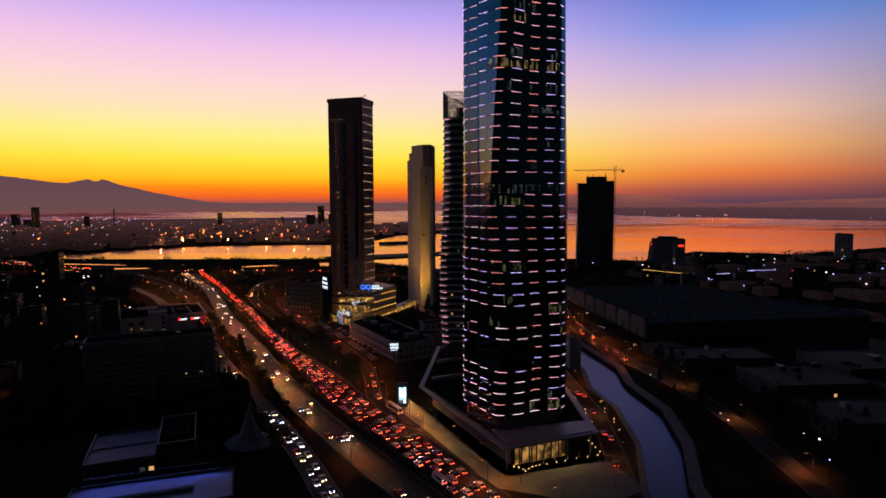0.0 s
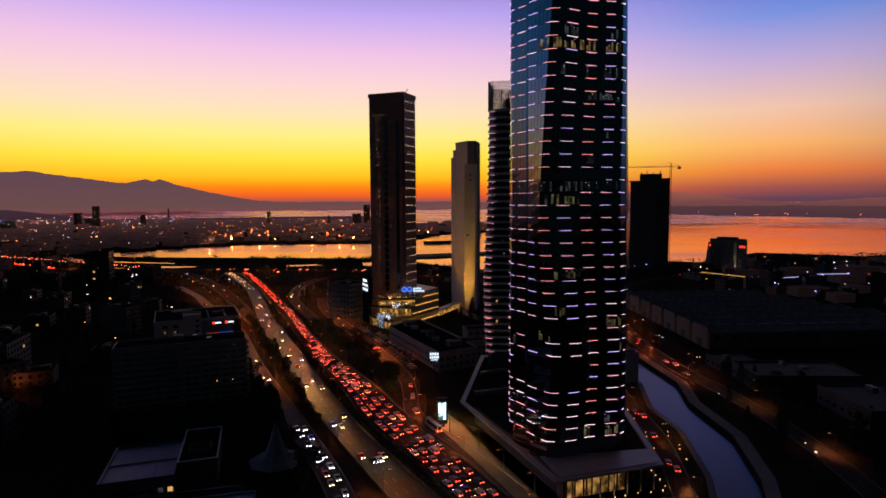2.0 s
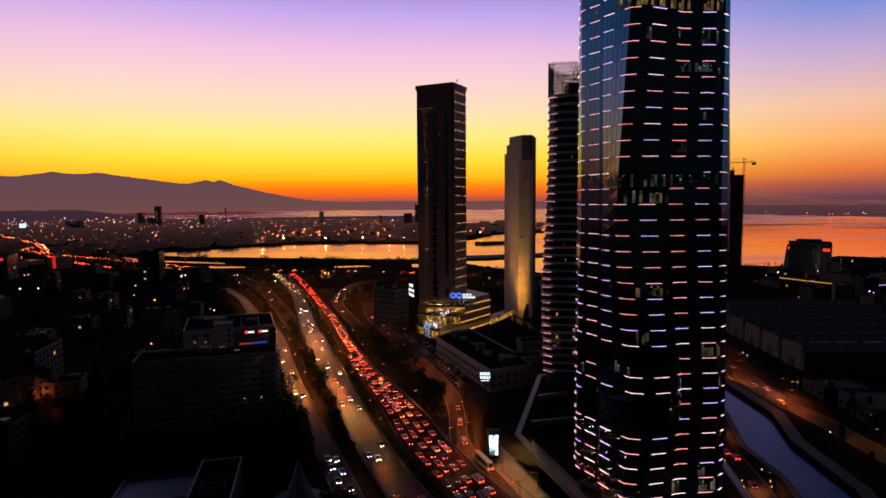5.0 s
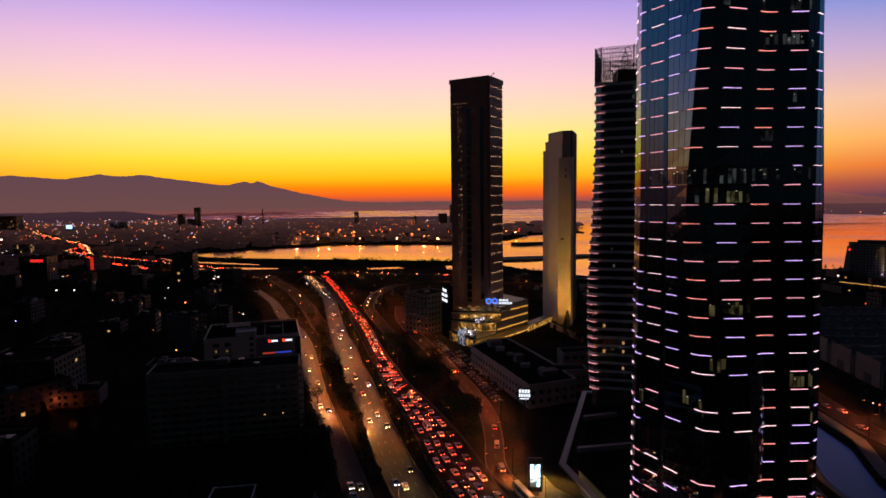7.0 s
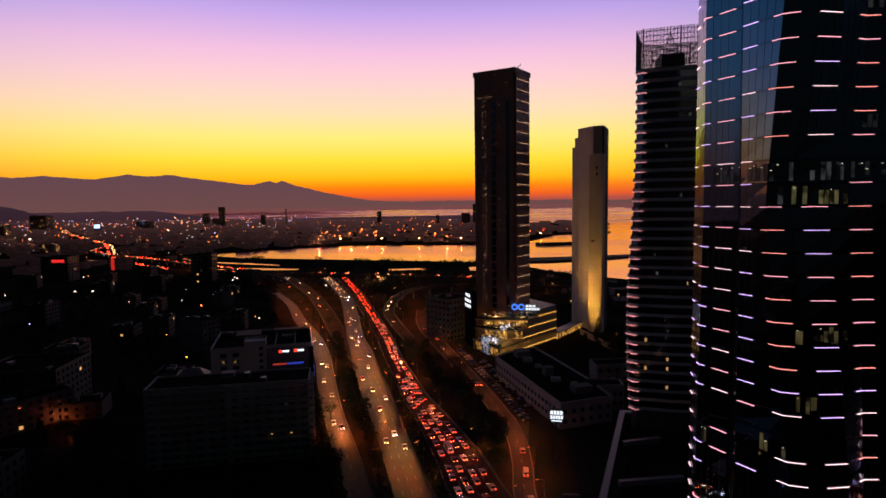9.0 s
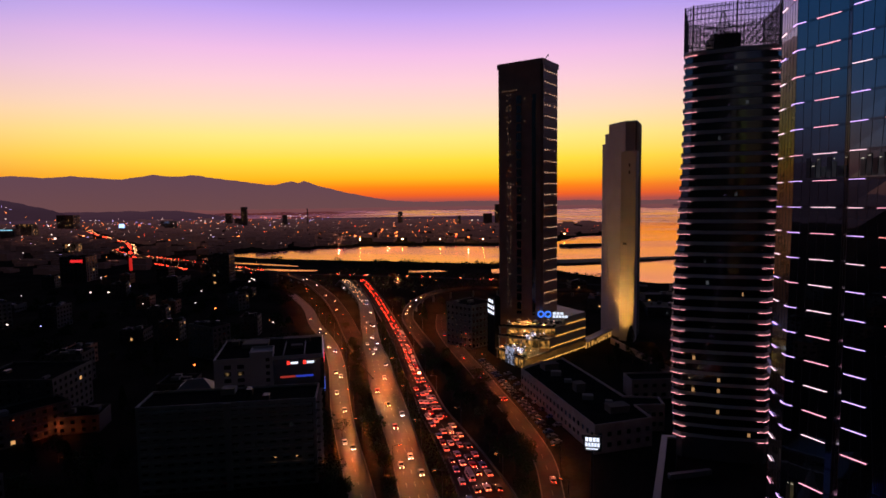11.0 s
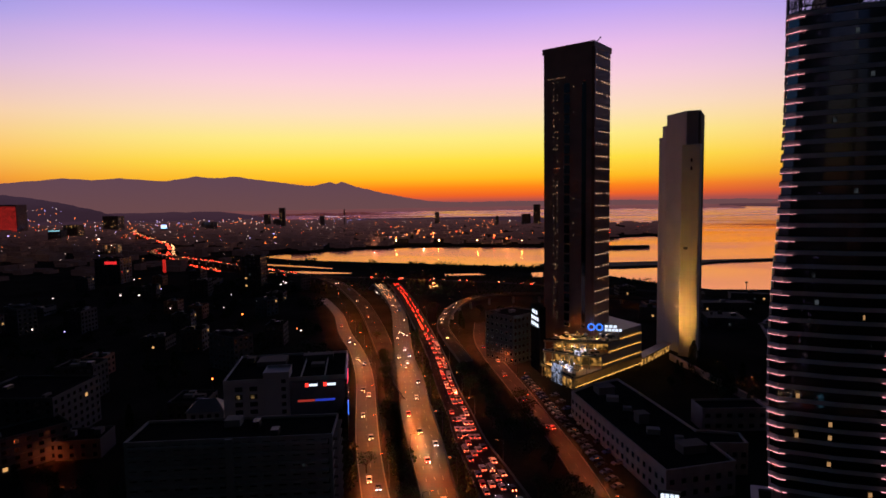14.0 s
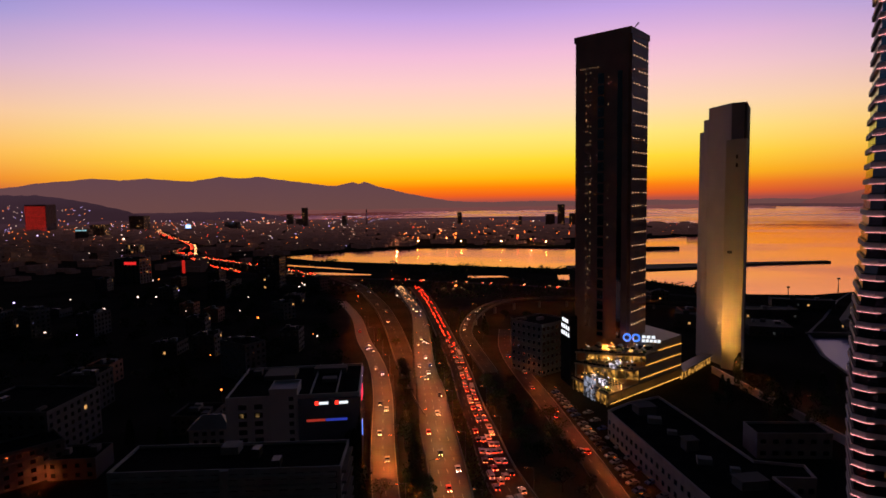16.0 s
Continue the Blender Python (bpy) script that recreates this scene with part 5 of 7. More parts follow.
bmesh.ops.transform(b, matrix=MSH, verts=b.verts[:])
part("wall", b, surface("pinkish_render", (0.36, 0.30, 0.28), rough=0.9, vary=0.3, scale=0.2, fine=2), mid)
b = bmesh.new()
prism(b, LOW[::-1], 13.004, 13.3)
bmesh.ops.triangulate(b, faces=[f for f in b.faces if len(f.verts) > 4])
bmesh.ops.transform(b, matrix=MSH, verts=b.verts[:])
part("roof", b, ROOF_FELT, mid)
b = bmesh.new()
ring_slab(b, grown(LOW[::-1], 0.06), grown(LOW[::-1], -0.5), 12.6, 14.1)
bmesh.ops.transform(b, matrix=MSH, verts=b.verts[:])
part("parapet", b, MATS["pinkish_render"], mid)
for x, y, w2, d2, h2, r2 in ((15, 306, 4, 4, 3.6, 22), (3, 338, 7, 6, 3.0, 22), (28, 283, 8, 5, 2.6, 22)):
    b = bmesh.new()
    box(b, -w2 / 2, -d2 / 2, 0, w2 / 2, d2 / 2, h2)
    box(b, -w2 / 2 - 0.3, -d2 / 2 - 0.3, h2, w2 / 2 + 0.3, d2 / 2 + 0.3, h2 + 0.25)
    part("stair_head", b, PLASTER, mid, "", pose(x - 8, y - 310, 10.25, 0, 0, r2))
for x, y, s in ((6, 328, 2.4), (18, 296, 2.2), (11, 318, 1.6), (26, 292, 1.4)):
    part("roof_box", soft_box(x - 8 - s, y - 310 - s * 0.7, 10.2, x - 8 + s, y - 310 + s * 0.7, 10.4 + s * 0.8, 0.1), CONCRETE, mid)
wm = window_mesh(1.5, 1.6, PANE)
for (a, c), n in ((((-10.5, 335), (18, 265)), 20), (((18, 265), (40, 276)), 6), (((36, 289), (47.5, 291)), 4)):
    a2, c2 = Vector(a), Vector(c)
    for k in range(n):
        for z in (5.2, 9.2):
            piece("window", wm, mid, on_wall(a2, c2, (k + 0.5) * (c2 - a2).length / n, z, MSH, 0.04))
b = bmesh.new()
a2, c2 = Vector((44, 436)), Vector((75, 347))
wall_d = (c2 - a2)
box(b, 0, -0.3, 0, wall_d.length, 0.3, 3.4)
box(b, 0, -0.5, 3.4, wall_d.length, 0.5, 3.65)
gw = part("garden_wall", b, surface("reddish_wall", (0.66, 0.53, 0.47), rough=0.9), None, "long reddish boundary wall", Matrix.Translation((44, 436, 2.9)) @ Matrix.Rotation(math.atan2(wall_d.y, wall_d.x), 4, "Z"))
tagged(gw, category="wall")

wing = block("rendered_wing", 52, 336, 26, 11, 8.5, 12, MATS["pinkish_render"], "low rendered wing with two rows of dark windows", "building", floors=2, bays=6, joined=False, sides="se", seed=23, win=(2.0, 1.5), plant=False)

# ---- shopping centre with lit terraces ----
mall = thing("shopping_centre", 0, 400, 3, 0, "terraced shopping centre glowing in warm light", "shopping centre")
SSH = Matrix.Translation((0, -400, -3))
SF, SR, SB, SL = Vector((-10, 369)), Vector((27, 421)), Vector((10, 445)), Vector((-27, 393))
MALL_WALL = surface("mall_panel", (0.40, 0.33, 0.25), rough=0.5, vary=0.2, scale=0.15)
MALL_DECK = surface("mall_deck", (0.42, 0.30, 0.19), rough=0.7, vary=0.3, scale=0.4, fine=3)


def uv(u, v):
    """A place on the centre's plan: u along its flank, v across its front."""
    return SF + (SR - SF) * u + (SL - SF) * v


def mall_part(name, pts, z0, z1, mat, label=""):
    b = bmesh.new()
    prism(b, [tuple(p) for p in pts], z0, z1)
    bmesh.ops.transform(b, matrix=SSH, verts=b.verts[:])
    return part(name, b, mat, mall, label)


def mall_plan(front, back=1.0):
    """A storey's outline: its stepped front from the flank to the far side, then the back."""
    return [uv(u, v) for u, v in ([(back, 0.0)] + [(back, 1.0)] + front[::-1])]


FRONT_1 = [(0.31, 0.0), (0.16, 0.42), (0.02, 0.97)]
FRONT_2 = [(0.46, 0.0), (0.26, 0.42), (0.03, 0.97)]
FRONT_3 = [(0.63, 0.0), (0.56, 0.42), (0.70, 0.97)]
back_in = lambda fr, d: [(u + d, min(0.93, max(0.05, v))) for u, v in fr]
mall_part("ground_storey", grown([tuple(p) for p in mall_plan([(0.0, 0.0), (0.0, 1.0)])], -1.6), 2.9, 8.3, ROOM_GOLD, "glowing shop fronts")
mall_part("terrace_slab", mall_plan([(0.0, 0.0), (0.0, 1.0)]), 8.3, 9.2, MALL_DECK)
mall_part("second_storey", mall_plan(back_in(FRONT_1, 0.14), 0.97), 9.2, 16.0, ROOM_GOLD, "glowing restaurant storey")
mall_part("terrace_slab", mall_plan(FRONT_1), 15.4, 16.4, MALL_DECK)
mall_part("third_storey", mall_plan(back_in(FRONT_2, 0.12), 0.97), 16.4, 21.0, ROOM_GOLD, "glowing restaurant storey")
mall_part("roof_slab", mall_plan(FRONT_2), 20.9, 21.8, MALL_DECK)
mall_part("roof_block", mall_plan(FRONT_3, 0.985), 21.8, 26.2, MALL_WALL)
mall_part("roof_oval", [uv(0.60, 0.2) + Vector((4.2 * math.cos(a), 2.6 * math.sin(a))) for a in np.linspace(0, 2 * math.pi, 17)[:-1]], 21.8, 23.6, STEEL, "dark oval roof light")
mall_part("arcade", [(27, 420), (46.5, 456), (43.5, 459), (24, 424)], 2.9, 7.2, ROOM_GOLD, "low glowing arcade")
mall_part("arcade_roof", [(27.8, 419), (47.8, 456.5), (43, 460), (23, 424)], 7.2, 7.7, MALL_WALL)
for u0, z0, z1 in ((0.38, 9.2, 15.4), (0.47, 16.4, 20.9)):                # plain panels of the flank
    n = round((0.99 - u0) * 20)
    for k in range(n):
        a = u0 + (0.99 - u0) * k / n
        L = (SR - SF).length * (0.99 - u0) / n
        b = bmesh.new()
        box(b, 0.02, -0.12, 0, L - 0.02, 0.1, z1 - z0)
        part("flank_panel", b, MALL_WALL, mall, "", on_wall(SF, SR, a * (SR - SF).length, z0, SSH, -0.05))
for z, u0 in ((4.6, 0.02), (11.0, 0.39), (16.7, 0.47), (22.0, 0.64)):    # warm lamps along the flank
    n = round((0.98 - u0) * 46)
    for k in range(n):
        dd = (SR - SF) * ((0.98 - u0) * 0.7 / n)
        key = ("strip", round(dd.length, 1))
        if key not in WMESH:
            b = bmesh.new()
            box(b, 0, -0.2, -0.12, dd.length, 0.0, 0.12)
            WMESH[key] = mesh_of("flank_lamp", b, WARM_STRIP)
        p = uv(u0 + (0.98 - u0) * (k + 0.15) / n, 0)
        piece("flank_lamp", WMESH[key], mall, SSH @ Matrix.Translation((p.x, p.y, z)) @ Matrix.Rotation(math.atan2(dd.y, dd.x), 4, "Z") @ pose(0, -0.28, 0))
fin = bmesh.new()
box(fin, -0.12, -0.7, 0, 0.12, 0, 4.0)
fin_me = mesh_of("fin", fin, MALL_WALL)
for k in range(44):
    piece("fin", fin_me, mall, on_wall(SF, SR, (k + 0.5) / 44 * (SR - SF).length, 4.9, SSH, -0.25))
rng = random.Random(31)
CLOTH = surface("parasol_cloth", (0.55, 0.48, 0.38), rough=0.9, vary=0.15, spread=0.4)
LANTERN = glowing("lantern", (1.0, 0.50, 0.12), 2.4)
LANTERN_W = glowing("lantern_white", (0.95, 0.85, 1.0), 2.0)
para = bmesh.new()
cyl(para, 0, 0, 2.1, 2.9, 1.5, 0.08, 8)
cyl(para, 0, 0, 0, 2.2, 0.05, 0.05, 6)
para_me = mesh_of("parasol", para, CLOTH)
lan = bmesh.new()
box(lan, -0.13, -0.13, -0.16, 0.13, 0.13, 0.16)
lan_me, lan_w = mesh_of("lantern", lan.copy(), LANTERN), mesh_of("lantern", lan, LANTERN_W)
table = bmesh.new()
cyl(table, 0, 0, 0.68, 0.75, 0.6, 0.6, 8)
cyl(table, 0, 0, 0, 0.68, 0.07, 0.07, 6)
table_me = mesh_of("terrace_table", table, STEEL)
box_me = [mesh_of("planter", soft_box(-s, -0.6, 0, s, 0.6, 0.9, 0.08), mt) for s, mt in ((1.2, DARK_CONCRETE), (2.0, MALL_WALL), (0.8, LEAF))]
for z, fr, d, ns in ((9.2, [(0.0, 0.0), (0.0, 1.0)], 0.24, (5, 16, 4, 5, 6, 12, 7)), (16.4, FRONT_1, 0.14, (4, 12, 3, 4, 6, 10, 5)), (21.8, FRONT_2, 0.24, (3, 10, 6, 6, 8, 9, 4))):
    for me2, n in zip((para_me, table_me, box_me[0], box_me[1], box_me[2], lan_me, lan_w), ns):
        for k in range(n):
            v = rng.uniform(0.06, 0.94)
            u = np.interp(v, [q[1] for q in fr], [q[0] for q in fr]) + rng.uniform(0.03, d)
            p = uv(u, v)
            dz = rng.uniform(2.0, 2.8) if me2 in (lan_me, lan_w) else 0
            piece(me2.name.split(".")[0], me2, mall, SSH @ Matrix.Translation((p.x, p.y, z + dz)) @ Matrix.Rotation(rng.uniform(0, 3), 4, "Z"))
for fr, z, zc in (([(0.0, 0.0), (0.0, 1.0)], 9.2, 2.9), (FRONT_1, 16.4, 9.2), (FRONT_2, 21.8, 16.4)):     # balustrades and front columns
    for (ua, va), (ub, vb) in zip(fr, fr[1:]):
        c2, a2 = uv(ua, va), uv(ub, vb)
        n = max(1, round((c2 - a2).length / 2.2))
        w = (c2 - a2).length / n
        for k in range(n):
            b = bmesh.new()
            box(b, 0.05, -0.03, 0, w - 0.05, 0.03, 1.05)
            part("balustrade_panel", b, PANE, mall, "", on_wall(a2, c2, k * w, z, SSH, -0.15))
            if k % 2 == 0:
                b = bmesh.new()
                cyl(b, 0, 0, 0, z - zc - 0.9, 0.26, 0.26, 10)
                part("column", b, MALL_WALL, mall, "", on_wall(a2, c2, 0.6 + k * w, zc, SSH, -0.6))
for k in range(8):                                                     # pergola on the front terrace
    b = bmesh.new()
    bar(b, (0, 0, 3.2), (0, 7, 3.2), 0.2)
    bar(b, (0, 0.2, 0), (0, 0.2, 3.2), 0.16)
    bar(b, (0, 6.8, 0), (0, 6.8, 3.2), 0.16)
    part("pergola_frame", b, STEEL, mall, "", on_wall(uv(0.02, 0.62), uv(0.02, 0.05), 1 + k * 2.2, 9.2, SSH, -1.4))
STALL = room_glow("stall_light", (0.92, 0.82, 1.0), 0.9, 1.4)
for u, v, z, s, h in ((0.10, 0.34, 9.3, 2.6, 2.6), (0.20, 0.30, 16.5, 2.0, 2.0), (0.13, 0.62, 9.3, 1.6, 2.2), (0.30, 0.36, 16.5, 1.4, 1.8)):
    p = uv(u, v)
    part("bright_stall", soft_box(-s, -0.9, 0, s, 0.9, h, 0.1), STALL, mall, "brilliant white lit stall", SSH @ Matrix.Translation((p.x, p.y, z)) @ Matrix.Rotation(-0.95, 4, "Z"))
for k in range(5):                                                     # lit glass stair bay at the front
    for j in range(4):
        b = bmesh.new()
        box(b, 0, -0.1, 0, 1.7, 0.1, 2.3)
        part("stair_bay_pane", b, room_glow("stair_bay_light", (0.72, 0.76, 1.0), 0.28, 1.5), mall, "cool lit glass pane", on_wall(uv(0.0, 0.62), uv(0.0, 0.30), 0.2 + 1.9 * k, 3.4 + 2.5 * j, SSH, 0.5))
# unseen spots added above the terraces to brighten the decks, no fixtures
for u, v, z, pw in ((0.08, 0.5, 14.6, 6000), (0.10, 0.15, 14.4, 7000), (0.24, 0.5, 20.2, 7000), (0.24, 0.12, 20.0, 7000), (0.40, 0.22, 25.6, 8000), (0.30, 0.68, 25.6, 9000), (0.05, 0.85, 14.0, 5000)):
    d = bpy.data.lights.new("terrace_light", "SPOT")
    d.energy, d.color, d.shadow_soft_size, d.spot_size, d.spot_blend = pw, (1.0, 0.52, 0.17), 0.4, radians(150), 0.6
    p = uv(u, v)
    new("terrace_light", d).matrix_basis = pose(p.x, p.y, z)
# rooftop sign: two blue rings and white bars
sgn = thing("roof_sign", 5.0, 402.0, 24.2, -2, "blue and white illuminated roof sign on a frame", "sign")
b = bmesh.new()
for x in (-6, -2, 2, 6):
    bar(b, (x, 0.4, -2.5), (x, 0.4, 5), 0.2)
bar(b, (-8, 0.4, 1), (9, 0.4, 1), 0.18)
part("frame", b, STEEL, sgn)
for cx in (-5.8, -1.6):
    b = bmesh.new()
    o = [(1.95 * math.cos(a), 1.95 * math.sin(a)) for a in np.linspace(0, 2 * math.pi, 25)[:-1]]
    ring_slab(b, o, [(0.66 * x, 0.66 * y) for x, y in o], -0.15, 0.15)
    part("sign_ring", b, SIGN_BLUE, sgn, "blue ring", pose(cx, 0, 3.6, 90))
sign_rows(sgn, [(1.2 + 2.2 * k, 2.9 + 2.2 * k, 3.6, 5.0) for k in range(3)] + [(1.2 + 1.8 * k, 2.6 + 1.8 * k, 1.7, 3.1) for k in range(5)], SIGN_WHITE, pose(0, 0, 0))

# hotel block with the slanted white sign
hotel = block("hotel_block", -45, 426, 22, 24, 27, -36, PLASTER, "dim hotel block with an illuminated white sign", "hotel", floors=7, bays=6, lit=0.02, joined=False, sides="se", seed=8, win=(1.7, 1.7))
board = thing("sign_board", -30.5, 403, 23.5, -67, "dark board with white illuminated lettering bars", "sign")
b = bmesh.new()
box(b, -7, 0, -20.6, 7, 3.5, 15)
part("board", b, ROOF_FELT, board)
sign_rows(board, [(-4.6 + 3.1 * k, -2.7 + 3.1 * k, 10.6, 12.6) for k in range(3)] + [(-6.0 + 3.1 * k, -4.1 + 3.1 * k, 7.2, 9.2) for k in range(4)] + [(-6.0 + 3.1 * k, -4.1 + 3.1 * k, 3.8, 5.8) for k in range(4)], glowing("hotel_sign", (0.9, 0.93, 1.0), 1.3), pose(0, 0, 0))

# roadside sign on a post, and the tall screen
post = thing("roadside_sign", 14.2, 233, 3, -3, "black roadside sign with white lettering bars on a post", "sign")
b = bmesh.new()
cyl(b, 0, 0.3, 0, 16, 0.35, 0.28, 10)
part("post", b, STEEL, post)
b = bmesh.new()
box(b, -2.7, 0, 15.2, 2.7, 0.5, 20.2)
part("board", b, STEEL, post)
sign_rows(post, [(-2.1 + 1.1 * k, -1.2 + 1.1 * k, 18.2, 19.5) for k in range(4)] + [(-2.1 + 0.9 * k, -1.4 + 0.9 * k, 16.6, 17.8) for k in range(5)] + [(-1.8, 1.8, 15.7, 16.1)], SIGN_WHITE, pose(0, 0, 0))
kiosk = thing("screen_tower", 15.2, 188, 3, 2, "tall glowing blue-white advertising screen by the road", "screen")
part("case", soft_box(-2.2, 0, 1.5, 2.2, 1.0, 12.4, 0.1), STEEL, kiosk)
b = bmesh.new()
box(b, -1.5, -0.08, 3.2, 1.5, 0.0, 10.4)
part("screen", b, SCREEN, kiosk, "glowing screen")
b = bmesh.new()
box(b, -1.2, 0.2, 0, 1.2, 0.8, 1.5)
part("plinth", b, CONCRETE, kiosk)
# unseen spot added to brighten the paving beside the screen
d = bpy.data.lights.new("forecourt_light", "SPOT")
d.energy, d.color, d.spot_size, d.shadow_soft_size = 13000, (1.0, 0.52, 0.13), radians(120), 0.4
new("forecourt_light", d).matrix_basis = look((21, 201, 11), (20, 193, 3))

# forecourt paving round the tower and the pavements of the frontage
bm = bmesh.new()
prism(bm, [(18, 205), (13, 190), (24, 160), (40, 112), (70, 96), (88, 104), (84, 126), (45, 119), (22, 194)], 2.9, 3.08)
bmesh.ops.triangulate(bm, faces=[f for f in bm.faces if len(f.verts) > 4])
tagged(part("pavement", bm, PAVING, None, "stone-paved forecourt beside the tower"), category="pavement", kind="structure")

# ---- near left: pale roofs, the framed roof, the blue-lit hall, the spire ----
hall = block("pale_roof_hall", -87, 149.5, 22, 29, 6.2, 14, PLASTER, "low hall with a pale ribbed roof", "hall", roof=PALE_ROOF, floors=1, bays=8, lit=0.5, sides="s", seed=5, plant=False)
b = bmesh.new()
for k in range(8):
    box(b, -10.6 + 3.0 * k, -13.9, 6.33, -10.48 + 3.0 * k, 13.9, 6.45)
box(b, -10.7, -0.4, 6.33, 10.7, 0.4, 6.75)
box(b, -10.9, -14.1, 6.33, -10.5, 14.1, 7.15)
tagged(part("roof_rib", b, PALE_ROOF, hall), kind="stuff")
fr = block("framed_roof_house", -71, 157.5, 12, 28, 8.0, 14, DARK_CONCRETE, "dark house with a pale-edged flat roof", "house", seed=6, plant=False)
b = bmesh.new()
o = [(-6.2, -14.2), (6.2, -14.2), (6.2, 14.2), (-6.2, 14.2)]
ring_slab(b, o, grown(o, -0.4), 8.95, 9.25)
part("roof_edge", b, surface("pale_edge", (0.6, 0.6, 0.6), rough=0.7), fr, "pale roof edge")
b = bmesh.new()
o = [(-3.5, -6.5), (3.5, -6.5), (3.5, -1.0), (-3.5, -1.0)]
ring_slab(b, o, grown(o, -0.3), 8.2, 9.6)
part("roof_light", b, PLASTER, fr)
pool = block("blue_lit_hall", -66.5, 114.5, 47, 21, 4.6, 11, PLASTER, "low hall with a blue-lit pale roof", "hall", roof=PALE_ROOF, floors=1, bays=13, lit=0.4, sides="n", seed=7, plant=False)
b = bmesh.new()
box(b, -20, -1.2, 4.75, 12, 0.8, 5.3)
part("roof_ridge", b, METAL_ROOF, pool)
d = bpy.data.lights.new("blue_flood", "AREA")
d.energy, d.color, d.shape, d.size, d.size_y = 650, (0.12, 0.18, 1.0), "RECTANGLE", 40, 0.5
new("blue_flood", d).matrix_basis = look((-69, 127.0, 11.0), (-66, 115, 7.0))
b = bmesh.new()
bar(b, (-20, 10.2, 4.5), (-20, 10.2, 7.8), 0.12)
bar(b, (20, 10.2, 4.5), (20, 10.2, 7.8), 0.12)
bar(b, (-20, 10.2, 7.8), (20, 10.2, 7.8), 0.12)
part("light_rail", b, STEEL, pool)
spire = thing("tent_pavilion", -44.5, 154, 3, 0, "grey tent-roofed pavilion with a tall spire", "pavilion")
b = bmesh.new()
prof = [(9.6, 3.6), (5.8, 4.7), (3.9, 6.6), (2.5, 10.0), (1.1, 14.2), (0.1, 17.4)]
for (r0, z0), (r1, z1) in zip(prof, prof[1:]):
    ring0 = [(r0 * math.cos(a), r0 * math.sin(a)) for a in np.linspace(0, 2 * math.pi, 9)[:-1]]
    prism(b, ring0, z0, z1, 0, [(x * r1 / r0, y * r1 / r0) for x, y in ring0])
part("tent_roof", b, surface("tent_cloth", (0.22, 0.22, 0.23), rough=0.8, vary=0.2), spire)
for k in range(8):
    a = 2 * math.pi * k / 8
    b = bmesh.new()
    cyl(b, 8.6 * math.cos(a), 8.6 * math.sin(a), -0.1, 3.8, 0.14, 0.14, 8)
    part("post", b, STEEL, spire)
# orange-lit house and its lane, far side of the park
block("orange_lit_house", -190, 264, 16, 13, 6.5, 20, PLASTER, "small house lit orange by a street lamp", "house", floors=2, bays=4, lit=0.05, seed=13)
# bare point lights added for the orange wash, no lamp posts modelled
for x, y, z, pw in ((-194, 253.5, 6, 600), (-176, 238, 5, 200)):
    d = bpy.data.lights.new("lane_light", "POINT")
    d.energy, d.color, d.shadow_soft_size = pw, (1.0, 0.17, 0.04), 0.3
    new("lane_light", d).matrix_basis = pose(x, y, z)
block("terraced_slab_house", -214, 238, 60, 14, 12, 62, PLASTER, "long pale slab building with balcony bands", "apartment building", floors=4, bays=16, lit=0.02, seed=14, bands=True, sides="se")
block("grey_apartment_house", -226, 276, 36, 30, 19, 12, PLASTER, "grey apartment house, nearly unlit", "apartment building", floors=6, bays=9, lit=0.02, seed=15, sides="se")

# ---- warehouses along the canal road ----
SHED_WALL = surface("shed_render", (0.21, 0.165, 0.15), rough=0.9, vary=0.35, scale=0.15, fine=1.5, spread=0.5)


